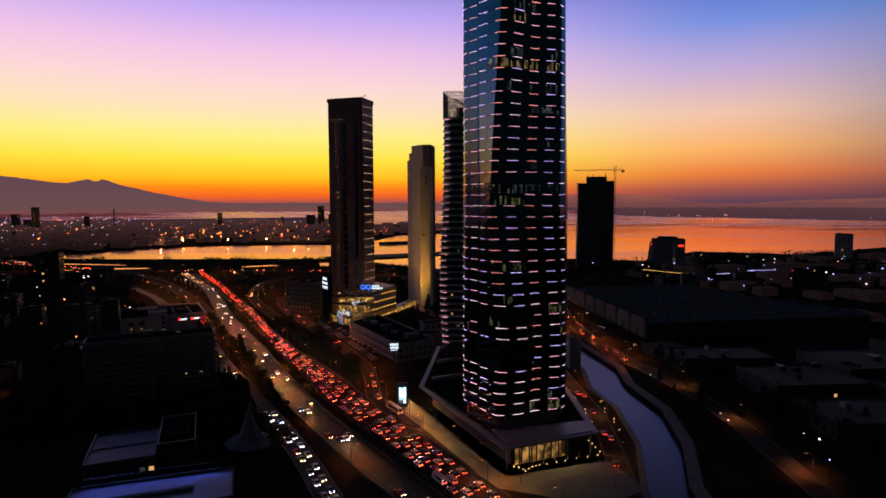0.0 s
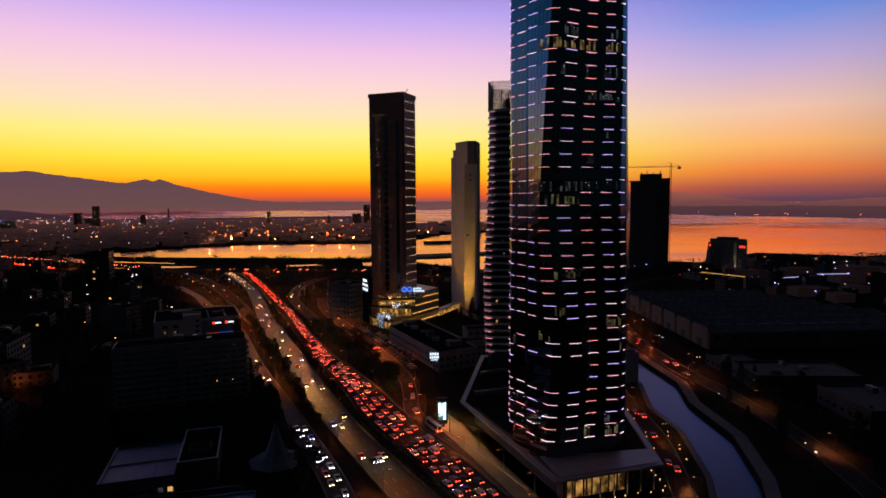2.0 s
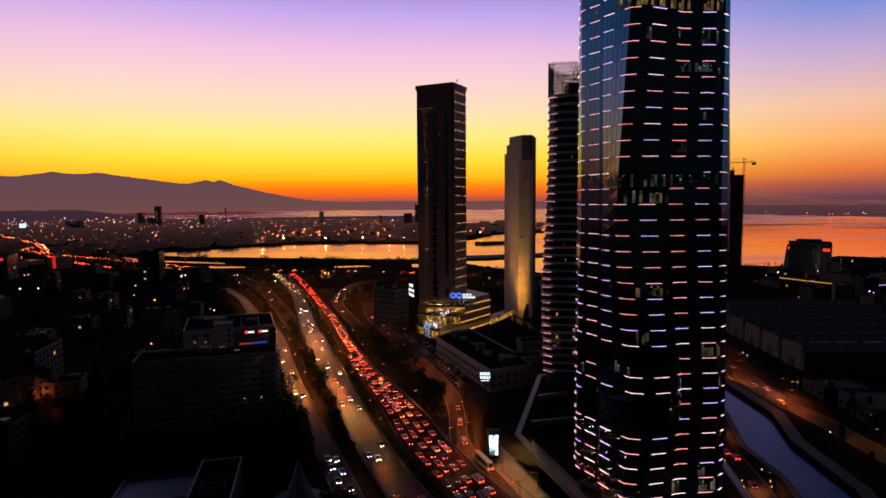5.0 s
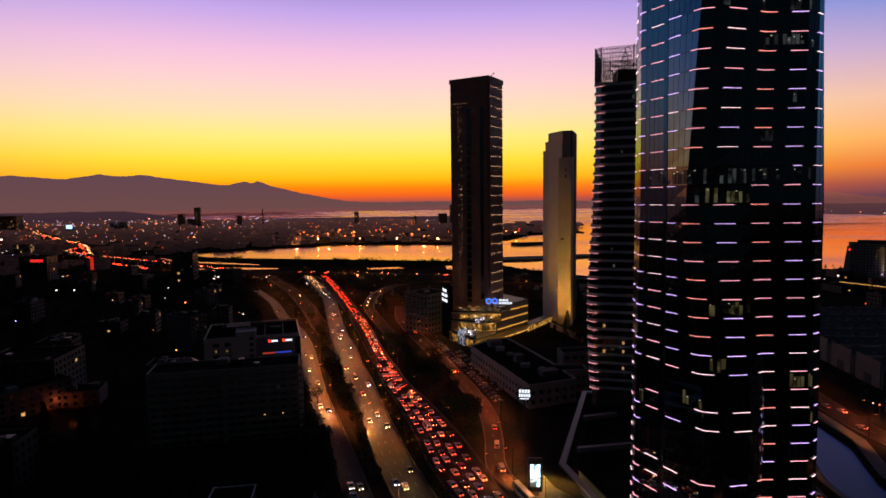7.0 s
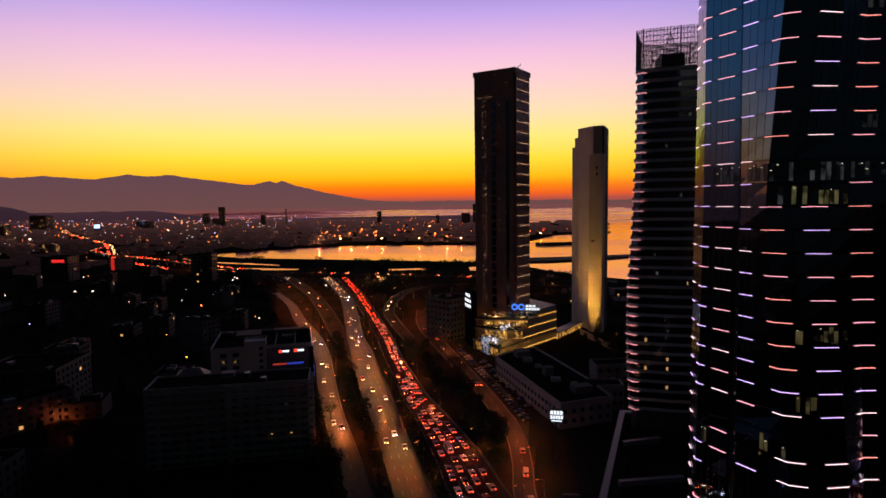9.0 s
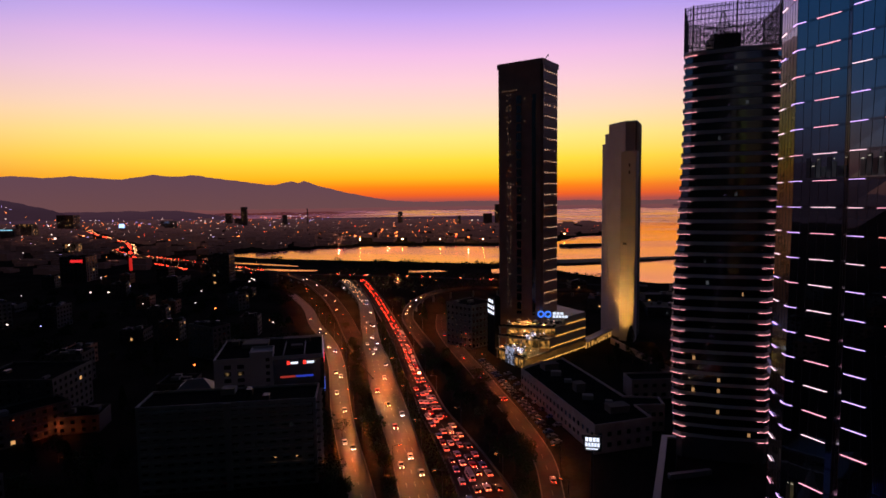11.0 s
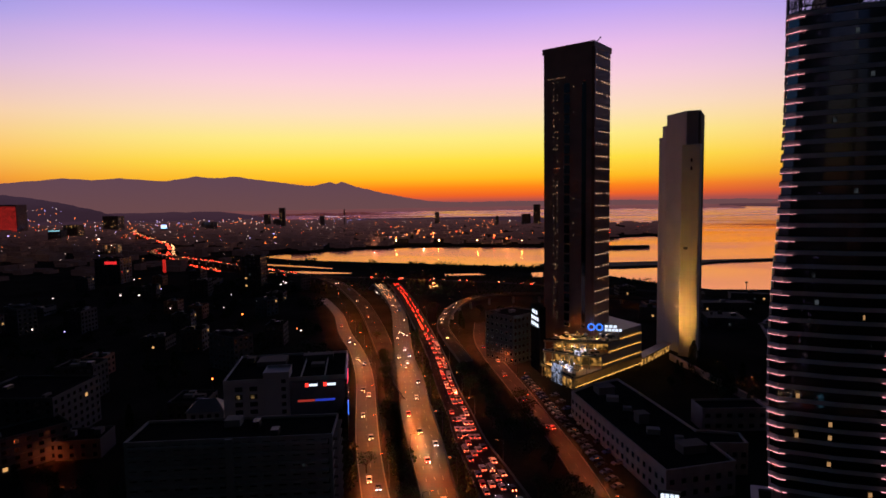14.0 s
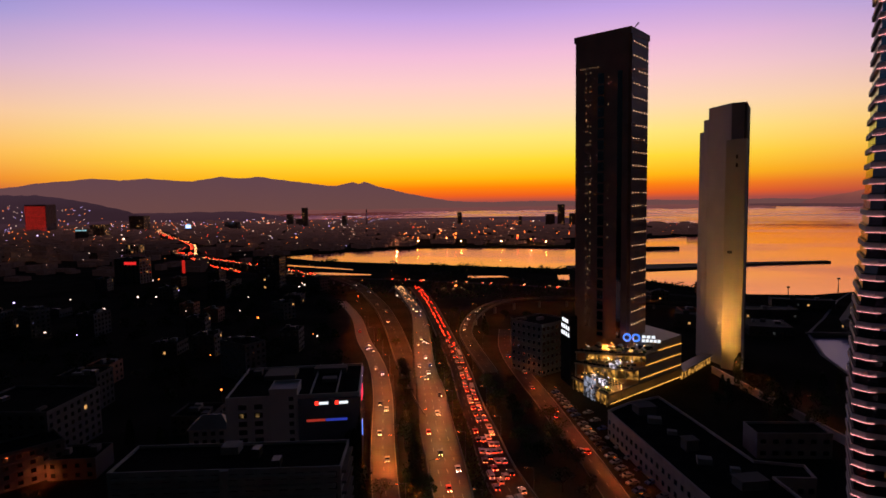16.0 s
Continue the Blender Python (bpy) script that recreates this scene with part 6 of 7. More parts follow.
def shed(x0, x1, y0, y1, h, seed):
    ob = thing("warehouse", (x0 + x1) / 2, (y0 + y1) / 2, 3, 0, "long dark warehouse with a shallow ridged roof", "warehouse", "row of warehouses")
    lx, ly = (x1 - x0) / 2, (y1 - y0) / 2 - 0.4
    b = bmesh.new()
    for sx in (-1,):
        vs = [(-lx, -ly, -0.1), (-lx, ly, -0.1), (-lx, ly, h), (-lx, 0, h + 2.2), (-lx, -ly, h)]
        lo = [b.verts.new(v) for v in vs]
        hi = [b.verts.new((lx, v[1], v[2])) for v in vs]
        b.faces.new(lo[::-1]), b.faces.new(hi)
        for i in range(5):
            f = b.faces.new((lo[i], lo[(i + 1) % 5], hi[(i + 1) % 5], hi[i]))
            f.material_index = 1 if i in (2, 3) else 0
    bmesh.ops.recalc_face_normals(b, faces=b.faces[:])
    part("hall", b, [SHED_WALL, METAL_ROOF], ob)
    for sy in (-1, 1):
        b = bmesh.new()
        box(b, -lx - 0.2, sy * ly - 0.25, h - 0.15, lx, sy * ly + 0.25, h + 0.2)
        part("gutter", b, CONCRETE, ob)
    b = bmesh.new()
    for k in range(20):
        x = -lx + (k + 0.5) * 2 * lx / 20
        for sy in (-1, 1):
            box(b, x - 0.8, sy * ly * 0.62 - 0.9, h + 0.55, x + 0.8, sy * ly * 0.62 + 0.9, h + 1.05)
    tagged(part("roof_light", b, CONCRETE, ob), kind="stuff")
    b = bmesh.new()
    rg = random.Random(seed)
    for k in range(12):
        x = -lx + (k + 0.5) * 2 * lx / 12
        box(b, x - 1.6, -0.8, h + 1.9, x + 1.6, 0.8, h + 3.0)
    tagged(part("roof_vent", b, METAL_ROOF, ob), kind="stuff")
    b = bmesh.new()
    for k in range(16):
        x = -lx + (k + 0.5) * 2 * lx / 16
        box(b, x - 1.6, -ly - 0.06, h * 0.55, x + 1.6, -ly + 0.05, h * 0.8)
    tagged(part("glazing", b, PANE, ob), kind="stuff")
    b = bmesh.new()
    box(b, -lx - 0.5, -ly * 0.86, -0.1, -lx - 0.02, ly * 0.86, h + 2.7)
    part("end_wall", b, SHED_WALL, ob, "tall flat-topped rendered end wall")
    part("gate", soft_box(-lx - 0.62, -3, 0, -lx - 0.4, 3, 5, 0.05), STEEL, ob)
    return ob


ys = [300, 324, 347, 369, 391, 413, 437, 462]
for i, (a, c) in enumerate(zip(ys, ys[1:])):
    shed(188 + (a - 300) * 0.02, 360 - i * 8, a, c - 1.5, 10.5 - 0.3 * (i % 2), i)
rng = random.Random(77)
for i, (x, y, w, d2, h, rz) in enumerate(((196, 232, 50, 26, 7, -6), (210, 186, 46, 34, 7.5, -4), (262, 206, 44, 40, 8, -4), (200, 140, 40, 30, 6.5, -8), (258, 150, 50, 44, 7, -5), (330, 210, 60, 60, 9, -3), (340, 130, 60, 50, 8, 0), (180, 262, 20, 16, 5, 0))):
    block("workshop", x, y, w, d2, h, rz, DARK_CONCRETE, "low dark workshop with a flat metal roof", "workshop", roof=METAL_ROOF, floors=1, bays=round(w / 5), lit=0.05, seed=40 + i, group="workshops by the canal")
block("white_pump_house", 115.5, 243, 6.5, 6, 15, 0, WHITE_PLASTER, "small white block at the canal", "pump house", seed=50, plant=False)

# ---- the far right: hotel, tower under construction, crane ----
ht = block("bay_hotel", 432, 712, 44, 30, 38, -28, APT_WALL, "mid-rise hotel by the bay with lit corners", "hotel", floors=12, bays=14, lit=0.02, seed=61, sides="se", bands=True)
b = bmesh.new()
box(b, -14, -8, 38, 12, 8, 42)
part("penthouse", b, DARK_CONCRETE, ht)
sign_rows(ht, [(13, 20, 29, 32)], SIGN_RED, pose(0, -15.1, 0))
HM = pose(432, 712, 3, 0, 0, -28)
for x, flare in ((-22.6, -4.0), (8.5, 0.6)):             # pale fins, lit from their feet
    b = bmesh.new()
    prism(b, [(x - 1.6 + flare, -17.2), (x + 1.6, -17.2), (x + 1.6, -15.04), (x - 1.6 + flare, -15.04)], -0.1, 36, 0, [(x - 1.6, -15.9), (x + 1.6, -15.9), (x + 1.6, -15.04), (x - 1.6, -15.04)])
    part("corner_fin", b, WHITE_PLASTER, ht, "pale fin washed yellow from below")
    d = bpy.data.lights.new("hotel_uplight", "SPOT")
    d.energy, d.color, d.spot_size, d.spot_blend, d.shadow_soft_size = 11000, (1.0, 0.56, 0.12), radians(46), 0.9, 0.3
    new("hotel_uplight", d).matrix_basis = look(HM @ Vector((x + flare * 0.3, -22.5, 0.8)), HM @ Vector((x, -15.5, 15)))
sign_rows(ht, [(-23, -21.2, 31, 33)], SIGN_RED, pose(0, -16.2, 0))
block("bay_annexe", 492, 708, 40, 22, 17, -28, DARK_CONCRETE, "dark annexe beside the bay hotel", "building", floors=6, bays=10, lit=0.06, seed=62)
block("bay_annexe", 540, 716, 40, 22, 15, -28, DARK_CONCRETE, "dark annexe beside the bay hotel", "building", floors=4, bays=10, lit=0.06, seed=63)
block("shore_tower", 858, 762, 26, 22, 62, -40, DARK_CONCRETE, "dark tower block at the edge of the shore", "apartment building", floors=16, bays=6, lit=0.02, seed=65)
block("shore_tower", 770, 775, 24, 20, 38, -40, APT_WALL, "lone dark tower on the shore", "apartment building", floors=13, bays=6, lit=0.03, seed=64)
ct = thing("unfinished_tower", 331, 735, 3, -22, "dark unfinished tower with bare floor slabs", "tower")
for i in range(34):
    b = bmesh.new()
    box(b, -25.5, -21, i * 3.55, 25.5, 21, i * 3.55 + 0.5)
    part("floor_slab", b, CONCRETE, ct)
b = bmesh.new()
box(b, -23.5, -19, 0, 23.5, 19, 117.6)
box(b, -12, -10, 117.6, 16, 10, 127)
part("core", b, PLASTER, ct)
b = bmesh.new()
box(b, 9, -21.4, 0, 25.8, -21.05, 120.6)
part("cladding_sheet", b, DARK_CONCRETE, ct, "dark cladding over the finished bays")
for k in range(4):
    b = bmesh.new()
    cyl(b, (-10, -3, 5, 14)[k], -8, 127, 129 + (k % 2) * 2, 0.6, 0.5, 8)
    part("starter_column", b, STEEL, ct)
crane = thing("tower_crane", 364, 742, 3, -18, "tall red tower crane beside the unfinished tower", "crane")
RUST = surface("red_crane_paint", (0.42, 0.07, 0.03), rough=0.5, vary=0.2)


def lattice(bm, a, c, w, n):
    a, c = Vector(a), Vector(c)
    q = (c - a).to_track_quat("Z", "Y").to_matrix()
    prev = None
    for i in range(n + 1):
        p = a + (c - a) * (i / n)
        cs = [p + q @ Vector((sx * w / 2, sy * w / 2, 0)) for sx, sy in ((-1, -1), (1, -1), (1, 1), (-1, 1))]
        if prev:
            for k in range(4):
                bar(bm, prev[k], cs[k], 0.28)
                bar(bm, prev[k], cs[(k + 1) % 4], 0.16)
        prev = cs


for nm, a, c, w, n in (("mast", (0, 0, 0), (0, 0, 143), 2.2, 40), ("jib", (0, 0, 137.5), (-58, 0, 137.5), 1.5, 22), ("counter_jib", (0, 0, 137.5), (13, 0, 137.5), 1.5, 5)):
    b = bmesh.new()
    lattice(b, a, c, w, n)
    part(nm, b, RUST, crane)
b = bmesh.new()
box(b, 9, -1.4, 134, 13, 1.4, 137)
part("counterweight", b, CONCRETE, crane)
b = bmesh.new()
bar(b, (0, 0, 143), (-30, 0, 138.2), 0.15)
bar(b, (0, 0, 143), (12, 0, 138.2), 0.15)
part("tie_bar", b, RUST, crane)

def light_strip(x0, y0, x1, y1, z, mat, label):
    ob = thing("lit_canopy", (x0 + x1) / 2, (y0 + y1) / 2, 3, math.degrees(math.atan2(y1 - y0, x1 - x0)), label, "canopy")
    L = math.dist((x0, y0), (x1, y1)) / 2
    b = bmesh.new()
    box(b, -L, -3, z, L, 3, z + 0.8)
    part("roof", b, METAL_ROOF, ob)
    b = bmesh.new()
    box(b, -L, -3.15, z - 0.7, L, -2.9, z - 0.05)
    part("light_band", b, mat, ob)
    for k in range(6):
        b = bmesh.new()
        cyl(b, -L + (k + 0.5) * L / 3, 0, 0, z, 0.25, 0.25, 8)
        part("post", b, STEEL, ob)
    return ob


light_strip(380, 575, 442, 587, 5, glowing("violet_band", (0.60, 0.50, 1.0), 0.9), "station canopy edged with violet-white light")
light_strip(481, 609, 521, 609, 5, glowing("violet_band", (0.60, 0.50, 1.0), 0.9), "station canopy edged with violet-white light")
light_strip(364, 648, 392, 600, 4, glowing("amber_band", (1.0, 0.5, 0.1), 0.7), "low canopy edged with amber light")
for x, y, h in ((237, 745, 26), (205, 735, 15), (150, 690, 12)):
    ob = thing("harbour_mast", x, y, 3, 0, "slim dark signal mast on the shore", "mast")
    b = bmesh.new()
    cyl(b, 0, 0, 0, h, 0.5, 0.25, 8)
    part("pole", b, STEEL, ob)
    b = bmesh.new()
    box(b, -1.2, -0.4, h - 1.5, 1.2, 0.4, h)
    part("platform", b, STEEL, ob)
for i, (x, y, w, d2, h) in enumerate(((110, 600, 40, 20, 7), (150, 655, 46, 16, 6), (85, 640, 34, 22, 8), (160, 560, 20, 14, 5), (60, 560, 40, 24, 9), (96, 545, 26, 30, 6))):
    block("harbour_shed", x, y, w, d2, h, rng.uniform(-12, 12), DARK_CONCRETE, "low dark harbour shed with a flat roof", "shed", roof=METAL_ROOF, floors=1, bays=6, lit=0.25, seed=200 + i, group="sheds by the harbour")

# ---- scattered small blocks: five builds, copied ----
rng = random.Random(12)
protos = []
for i, (w, d2, h, fl, mt) in enumerate(((14, 12, 13, 4, PLASTER), (18, 14, 16, 5, DARK_CONCRETE), (12, 12, 10, 3, BRICK), (22, 13, 19, 6, PLASTER), (16, 16, 7, 2, DARK_CONCRETE), (30, 16, 6, 1, DARK_CONCRETE))):
    protos.append(block("city_house", 0, 0, w, d2, h, 0, mt, ("pale flat-roofed city house", "dark flat-roofed city house", "brick flat-roofed city house", "taller pale apartment house", "low square city house", "long low workshop house")[i],
                        "house", floors=fl, bays=max(3, round(w / 3.5)), lit=0.012, seed=80 + i, sides="sew", group="houses of the dark quarter"))
taken = [(-118, 286, 30), (-104, 230, 34), (-87, 149, 22), (-71, 157, 20), (-66, 114, 30), (-44, 154, 12), (-190, 264, 14), (-214, 238, 34), (-226, 276, 26), (-48, 424, 22), (0, 400, 40), (15, 310, 60), (-5, 425, 40), (55, 468, 30), (60, 160, 60), (58, 250, 45)]


def near_road(x, y, gap):
    for line in (RED, WHITE, RAMP, THIRD, FRONT, ARCH, EROAD, WROAD, COAST):
        for p in line:
            if (p[0] - x) ** 2 + (p[1] - y) ** 2 < (p[3] / 2 + gap) ** 2:
                return True
        for p, q in zip(line, line[1:]):
            m = ((p[0] + q[0]) / 2, (p[1] + q[1]) / 2)
            if (m[0] - x) ** 2 + (m[1] - y) ** 2 < (p[3] / 2 + gap) ** 2:
                return True
    return False


def free(x, y, r, gap=5):
    if near_road(x, y, r + gap):
        return False
    return all((x - a) ** 2 + (y - c) ** 2 > (r + q) ** 2 for a, c, q in taken)


made = 0
while made < 84:
    x, y = (rng.uniform(-560, -120), rng.uniform(150, 720)) if made < 50 else (rng.uniform(-70, 120), rng.uniform(440, 720)) if made < 60 else (rng.uniform(190, 700), rng.uniform(470, 760))
    if made < 50 and (y > 300 + (x + 560) * 1.2 + 330 or x > -110 - (y - 330) * 0.3 and y > 300):
        continue
    if made >= 60 and (y > 720 and x < 600):
        continue
    pr = rng.choice(protos) if y < 440 else rng.choice(protos[:3] + protos[4:])
    if free(x, y, 11, 4):
        taken.append((x, y, 11))
        copy_thing(pr, Matrix.Translation((x, y, 3)) @ Matrix.Rotation(radians(rng.choice((12, 14, 16, 102, -20)) + rng.uniform(-4, 4)), 4, "Z"))
        made += 1
for p in protos:
    for c in list(p.children_recursive):
        bpy.data.objects.remove(c)
    bpy.data.objects.remove(p)

# ---- far towers that stand out on the plain ----
def far_tower(x, y, w, d2, h, label, mat=DARK_CONCRETE, lit=0.05, seed=1, cat="tower block"):
    return block("far_tower", x, y, w, d2, h, 10, mat, label, cat, floors=max(2, round(h / 4)), bays=max(3, round(w / 5)), lit=lit, seed=seed, sides="se", win=(2.2, 2.0))


far_tower(-366, 680, 24, 20, 34, "dark apartment tower beside the flyover", seed=90)
ft = far_tower(-562, 690, 32, 24, 30, "pale block with a red roof sign", PLASTER, 0.02, 91)
sign_rows(ft, [(-3, 12, 23.5, 27)], glowing("dim_red_sign", (1, 0.03, 0.03), 0.8), pose(0, -12.2, 0))
rt = far_tower(-2022, 1821, 84, 50, 104, "tower glowing all over in red", DARK_CONCRETE, 0.0, 92)
b = bmesh.new()
for i in range(21):
    for k in range(18):
        box(b, -40.5 + 4.5 * k, -25.6, 6 + 4.5 * i, -37.7 + 4.5 * k, -25.1, 8.2 + 4.5 * i)
tagged(part("facade_lighting", b, glowing("red_facade", (1.0, 0.04, 0.03), 0.5), rt), kind="stuff")
far_tower(-1714, 1966, 60, 40, 56, "dark far office tower", seed=93)
far_tower(-1497, 1567, 46, 30, 38, "dark far block with a lit top row", lit=0.1, seed=94)
for x, y, w, h in ((-1240, 2260, 24, 50), (-1165, 2245, 22, 76), (-1195, 2270, 40, 30), (-1000, 2260, 18, 42), (-540, 2310, 18, 50), (-190, 2250, 32, 42), (-150, 2240, 24, 76), (-110, 2250, 24, 44), (-40, 2260, 26, 56), (-905, 2260, 4, 66), (-300, 2270, 12, 34), (-1400, 2100, 50, 26)):
    far_tower(x, y, w, w * 0.7, h, "dark tower block on the far peninsula", seed=int(abs(x)))
bs = thing("blue_screen", -1445, 1900, 3, 20, "bright blue-white screen on a far roof", "screen")
b = bmesh.new()
box(b, -9, -0.6, 12, 9, 0.6, 25)
part("screen", b, glowing("far_screen", (0.35, 0.55, 1.0), 2.2), bs)
b = bmesh.new()
box(b, -11, 0.7, 0, 11, 12, 14)
part("roof_house", b, DARK_CONCRETE, bs)
yb = far_tower(-850, 1005, 26, 18, 22, "low block floodlit in yellow", PLASTER, 0.3, 95)
for dx in (-9, 0, 9):
    d = bpy.data.lights.new("yellow_flood", "SPOT")
    d.energy, d.color, d.spot_size, d.spot_blend = 16000, (1.0, 0.62, 0.18), radians(70), 0.8
    new("yellow_flood", d).matrix_basis = look((-850 + dx, 988, 4), (-850 + dx * 1.1, 997, 14))
cy = far_tower(-1477, 1490, 40, 24, 28, "dark far block with a cyan sign row", DARK_CONCRETE, 0.02, 96)
sign_rows(cy, [(-18 + 5 * k, -14.5 + 5 * k, 24, 27) for k in range(7)], glowing("cyan_sign", (0.35, 0.75, 0.9), 1.0), pose(0, -12.3, 0))
rs = thing("red_panel_sign", -510, 715, 3, 10, "upright dull red panel sign", "sign")
b = bmesh.new()
box(b, -1.8, -0.4, 10, 1.8, 0.4, 26)
part("panel", b, glowing("dull_red_panel", (1, 0.03, 0.02), 0.5), rs)
b = bmesh.new()
cyl(b, 0, 0.2, 0, 12, 0.5, 0.4, 8)
part("post", b, STEEL, rs)

# ---- trees ----
def tree_proto(kind, h, r, seed):
    rg = random.Random(seed)
    ob = thing("tree", 0, 0, 0, 0, {"round": "dark broad-crowned street tree", "tall": "dark slender cypress tree", "bush": "low dark shrub"}[kind], "tree", "trees of the city")
    b = bmesh.new()
    th = h * (0.35 if kind == "round" else 0.12)
    cyl(b, 0, 0, -0.1, th, 0.028 * h, 0.018 * h, 7)
    blobs = []
    if kind == "tall":
        bar(b, (0, 0, th), (0, 0, h * 0.8), 0.012 * h)
        blobs = [(0, 0, h * (0.18 + 0.72 * k / 9), r * (1 - (k / 9) ** 1.6) + 0.15) for k in range(9)]
    else:
        for k in range(7):
            a = rg.uniform(0, 6.28)
            q = rg.uniform(0.35, 0.75) * r
            z = rg.uniform(0.5, 0.86) * h
            bar(b, (0, 0, th - 0.1), (q * math.cos(a), q * math.sin(a), z), 0.016 * h)
            blobs.append((q * math.cos(a), q * math.sin(a), z, r * rg.uniform(0.36, 0.55)))
        blobs.append((0, 0, h * 0.82, r * 0.55))
    part("trunk", b, BARK, ob)
    vs, fs = [], []
    per = 520 // len(blobs)
    for bx, by, bz, br in blobs:
        for _ in range(per):
            d = Vector((rg.gauss(0, 1), rg.gauss(0, 1), rg.gauss(0, 0.8))).normalized() * br * rg.uniform(0.55, 1.08)
            c = Vector((bx, by, bz)) + d
            u = Vector((rg.gauss(0, 1), rg.gauss(0, 1), rg.gauss(0, 1))).normalized()
            v = u.orthogonal().normalized()
            s = rg.uniform(0.16, 0.42) * (h / 8) ** 0.5
            n = len(vs)
            vs += [tuple(c - u * s), tuple(c + v * s * 0.7), tuple(c + u * s), tuple(c - v * s * 0.7)]
            fs.append((n, n + 1, n + 2, n + 3))
    me = bpy.data.meshes.new("crown")
    me.from_pydata(vs, [], fs)
    me.materials.append(LEAF)
    piece("crown", me, ob)
    return ob


tree_protos = [tree_proto("round", 8.0, 3.6, 1), tree_proto("round", 10.0, 4.4, 2), tree_proto("tall", 12.0, 1.8, 3), tree_proto("round", 6.5, 3.2, 4), tree_proto("tall", 14.5, 2.2, 5)]
bush = tree_proto("bush", 2.2, 1.8, 6)
rng = random.Random(5)
planted = []


def plant(x, y, pr=None, s=None, z=3.0):
    pr = pr or rng.choice(tree_protos)
    s = s or rng.uniform(0.8, 1.25)
    copy_thing(pr, Matrix.Translation((x, y, z)) @ Matrix.Rotation(rng.uniform(0, 6.28), 4, "Z")).scale = (s, s, s)
    planted.append((x, y))


def grove(n, x0, x1, y0, y1, gap=3.0, test=None):
    k = tries = 0
    while k < n and tries < n * 40:
        tries += 1
        x, y = rng.uniform(x0, x1), rng.uniform(y0, y1)
        if (test and not test(x, y)) or not free(x, y, 1.5, gap):
            continue
        plant(x, y)
        k += 1


def off_water(x, y):
    """Clear of the canal and its quays."""
    a = np.interp(y, [p[1] for p in WEST_BANK], [p[0] for p in WEST_BANK])
    c = np.interp(y, [p[1] for p in EAST_BANK], [p[0] for p in EAST_BANK])
    return x < a - 4 or x > c + 8


grove(40, -150, -30, 165, 235)                       # the dark park
grove(16, -95, -40, 225, 300)
grove(12, 140, 178, 85, 225, 0.6, off_water)
grove(10, -180, -140, 170, 240)
grove(22, -300, -140, 200, 380)
grove(10, 95, 135, 240, 300, 1.5, off_water)
grove(30, 128, 205, 100, 300, 1.5, off_water)
grove(10, -40, 60, 440, 500)
grove(12, 60, 110, 290, 420, 1.5, off_water)
grove(18, 30, 70, 350, 430, 1.5)
grove(12, -160, -60, 440, 560, 2.0)


# along the planted strip between the motorway and the frontage road, and the side road's verge
for k in range(44):
    u = rng.random()
    y = 225 + u * 165
    xr = np.interp(y, [p[1] for p in RED], [p[0] + p[3] / 2 for p in RED])
    xf = np.interp(y, [p[1] for p in FRONT], [p[0] - p[3] / 2 for p in FRONT])
    if xf - xr > 4:
        x = rng.uniform(xr + 2.5, xf - 2)
        if not near_road(x, y, 1.0):
            plant(x, y, rng.choice((tree_protos[0], tree_protos[3], tree_protos[1])), rng.uniform(0.7, 1.0))
for k in range(26):
    y = 195 + k * 8.5 + rng.uniform(-2, 2)
    xw = np.interp(y, [p[1] for p in WHITE], [p[0] - p[3] / 2 for p in WHITE])
    xt = np.interp(y, [p[1] for p in THIRD], [p[0] + p[3] / 2 for p in THIRD])
    if xw - xt > 3:
        x = (xw + xt) / 2 + rng.uniform(-1, 1)
        if not near_road(x, y, 0.3):
            plant(x, y, rng.choice((tree_protos[0], tree_protos[3], tree_protos[1])), rng.uniform(0.7, 1.0))
for k in range(34):                                   # tall screen of trees on the park side of the side road
    y = 140 + k * 4.6 + rng.uniform(-1.5, 1.5)
    xt = np.interp(y, [p[1] for p in THIRD], [p[0] - p[3] / 2 for p in THIRD])
    x = xt - rng.uniform(3.0, 10.0)
    if not near_road(x, y, 1.2) and all((x - a) ** 2 + (y - c) ** 2 > q * q for a, c, q in taken):
        plant(x, y, rng.choice((tree_protos[1], tree_protos[4], tree_protos[2])), rng.uniform(0.95, 1.3))
for x, y in ((-117, 398), (-119, 404), (-89, 318), (-86, 311), (-79, 268), (-139, 450)):     # broad trees between the motorway and the side road
    plant(x, y, tree_protos[1], 0.8)
# hedge on the median between the two carriageways
hv, hf = [], []
rg = random.Random(8)
for k in range(5200):
    y = rg.uniform(60, 470)
    xa = np.interp(y, [p[1] for p in WHITE], [p[0] + p[3] / 2 for p in WHITE]) + 0.7
    xb = np.interp(y, [p[1] for p in RED], [p[0] - p[3] / 2 for p in RED]) - 0.7
    zz = np.interp(y, [p[1] for p in RED], [p[2] for p in RED])
    if xb - xa < 0.6:
        mid2 = (xa + xb) / 2
        xa, xb = mid2 - 0.5, mid2 + 0.5
    c = Vector((rg.uniform(xa, xb), y, zz + rg.uniform(0.1, 2.0)))
    u = Vector((rg.gauss(0, 1), rg.gauss(0, 1), rg.gauss(0, 1))).normalized()
    v = u.orthogonal().normalized()
    s = rg.uniform(0.25, 0.5)
    n = len(hv)
    hv += [tuple(c - u * s), tuple(c + v * s), tuple(c + u * s), tuple(c - v * s)]
    hf.append((n, n + 1, n + 2, n + 3))
me = bpy.data.meshes.new("hedge")
me.from_pydata(hv, [], hf)
me.materials.append(LEAF)
tagged(piece("hedge", me, None, None, "dark clipped hedge on the motorway median"), category="hedge", kind="stuff")
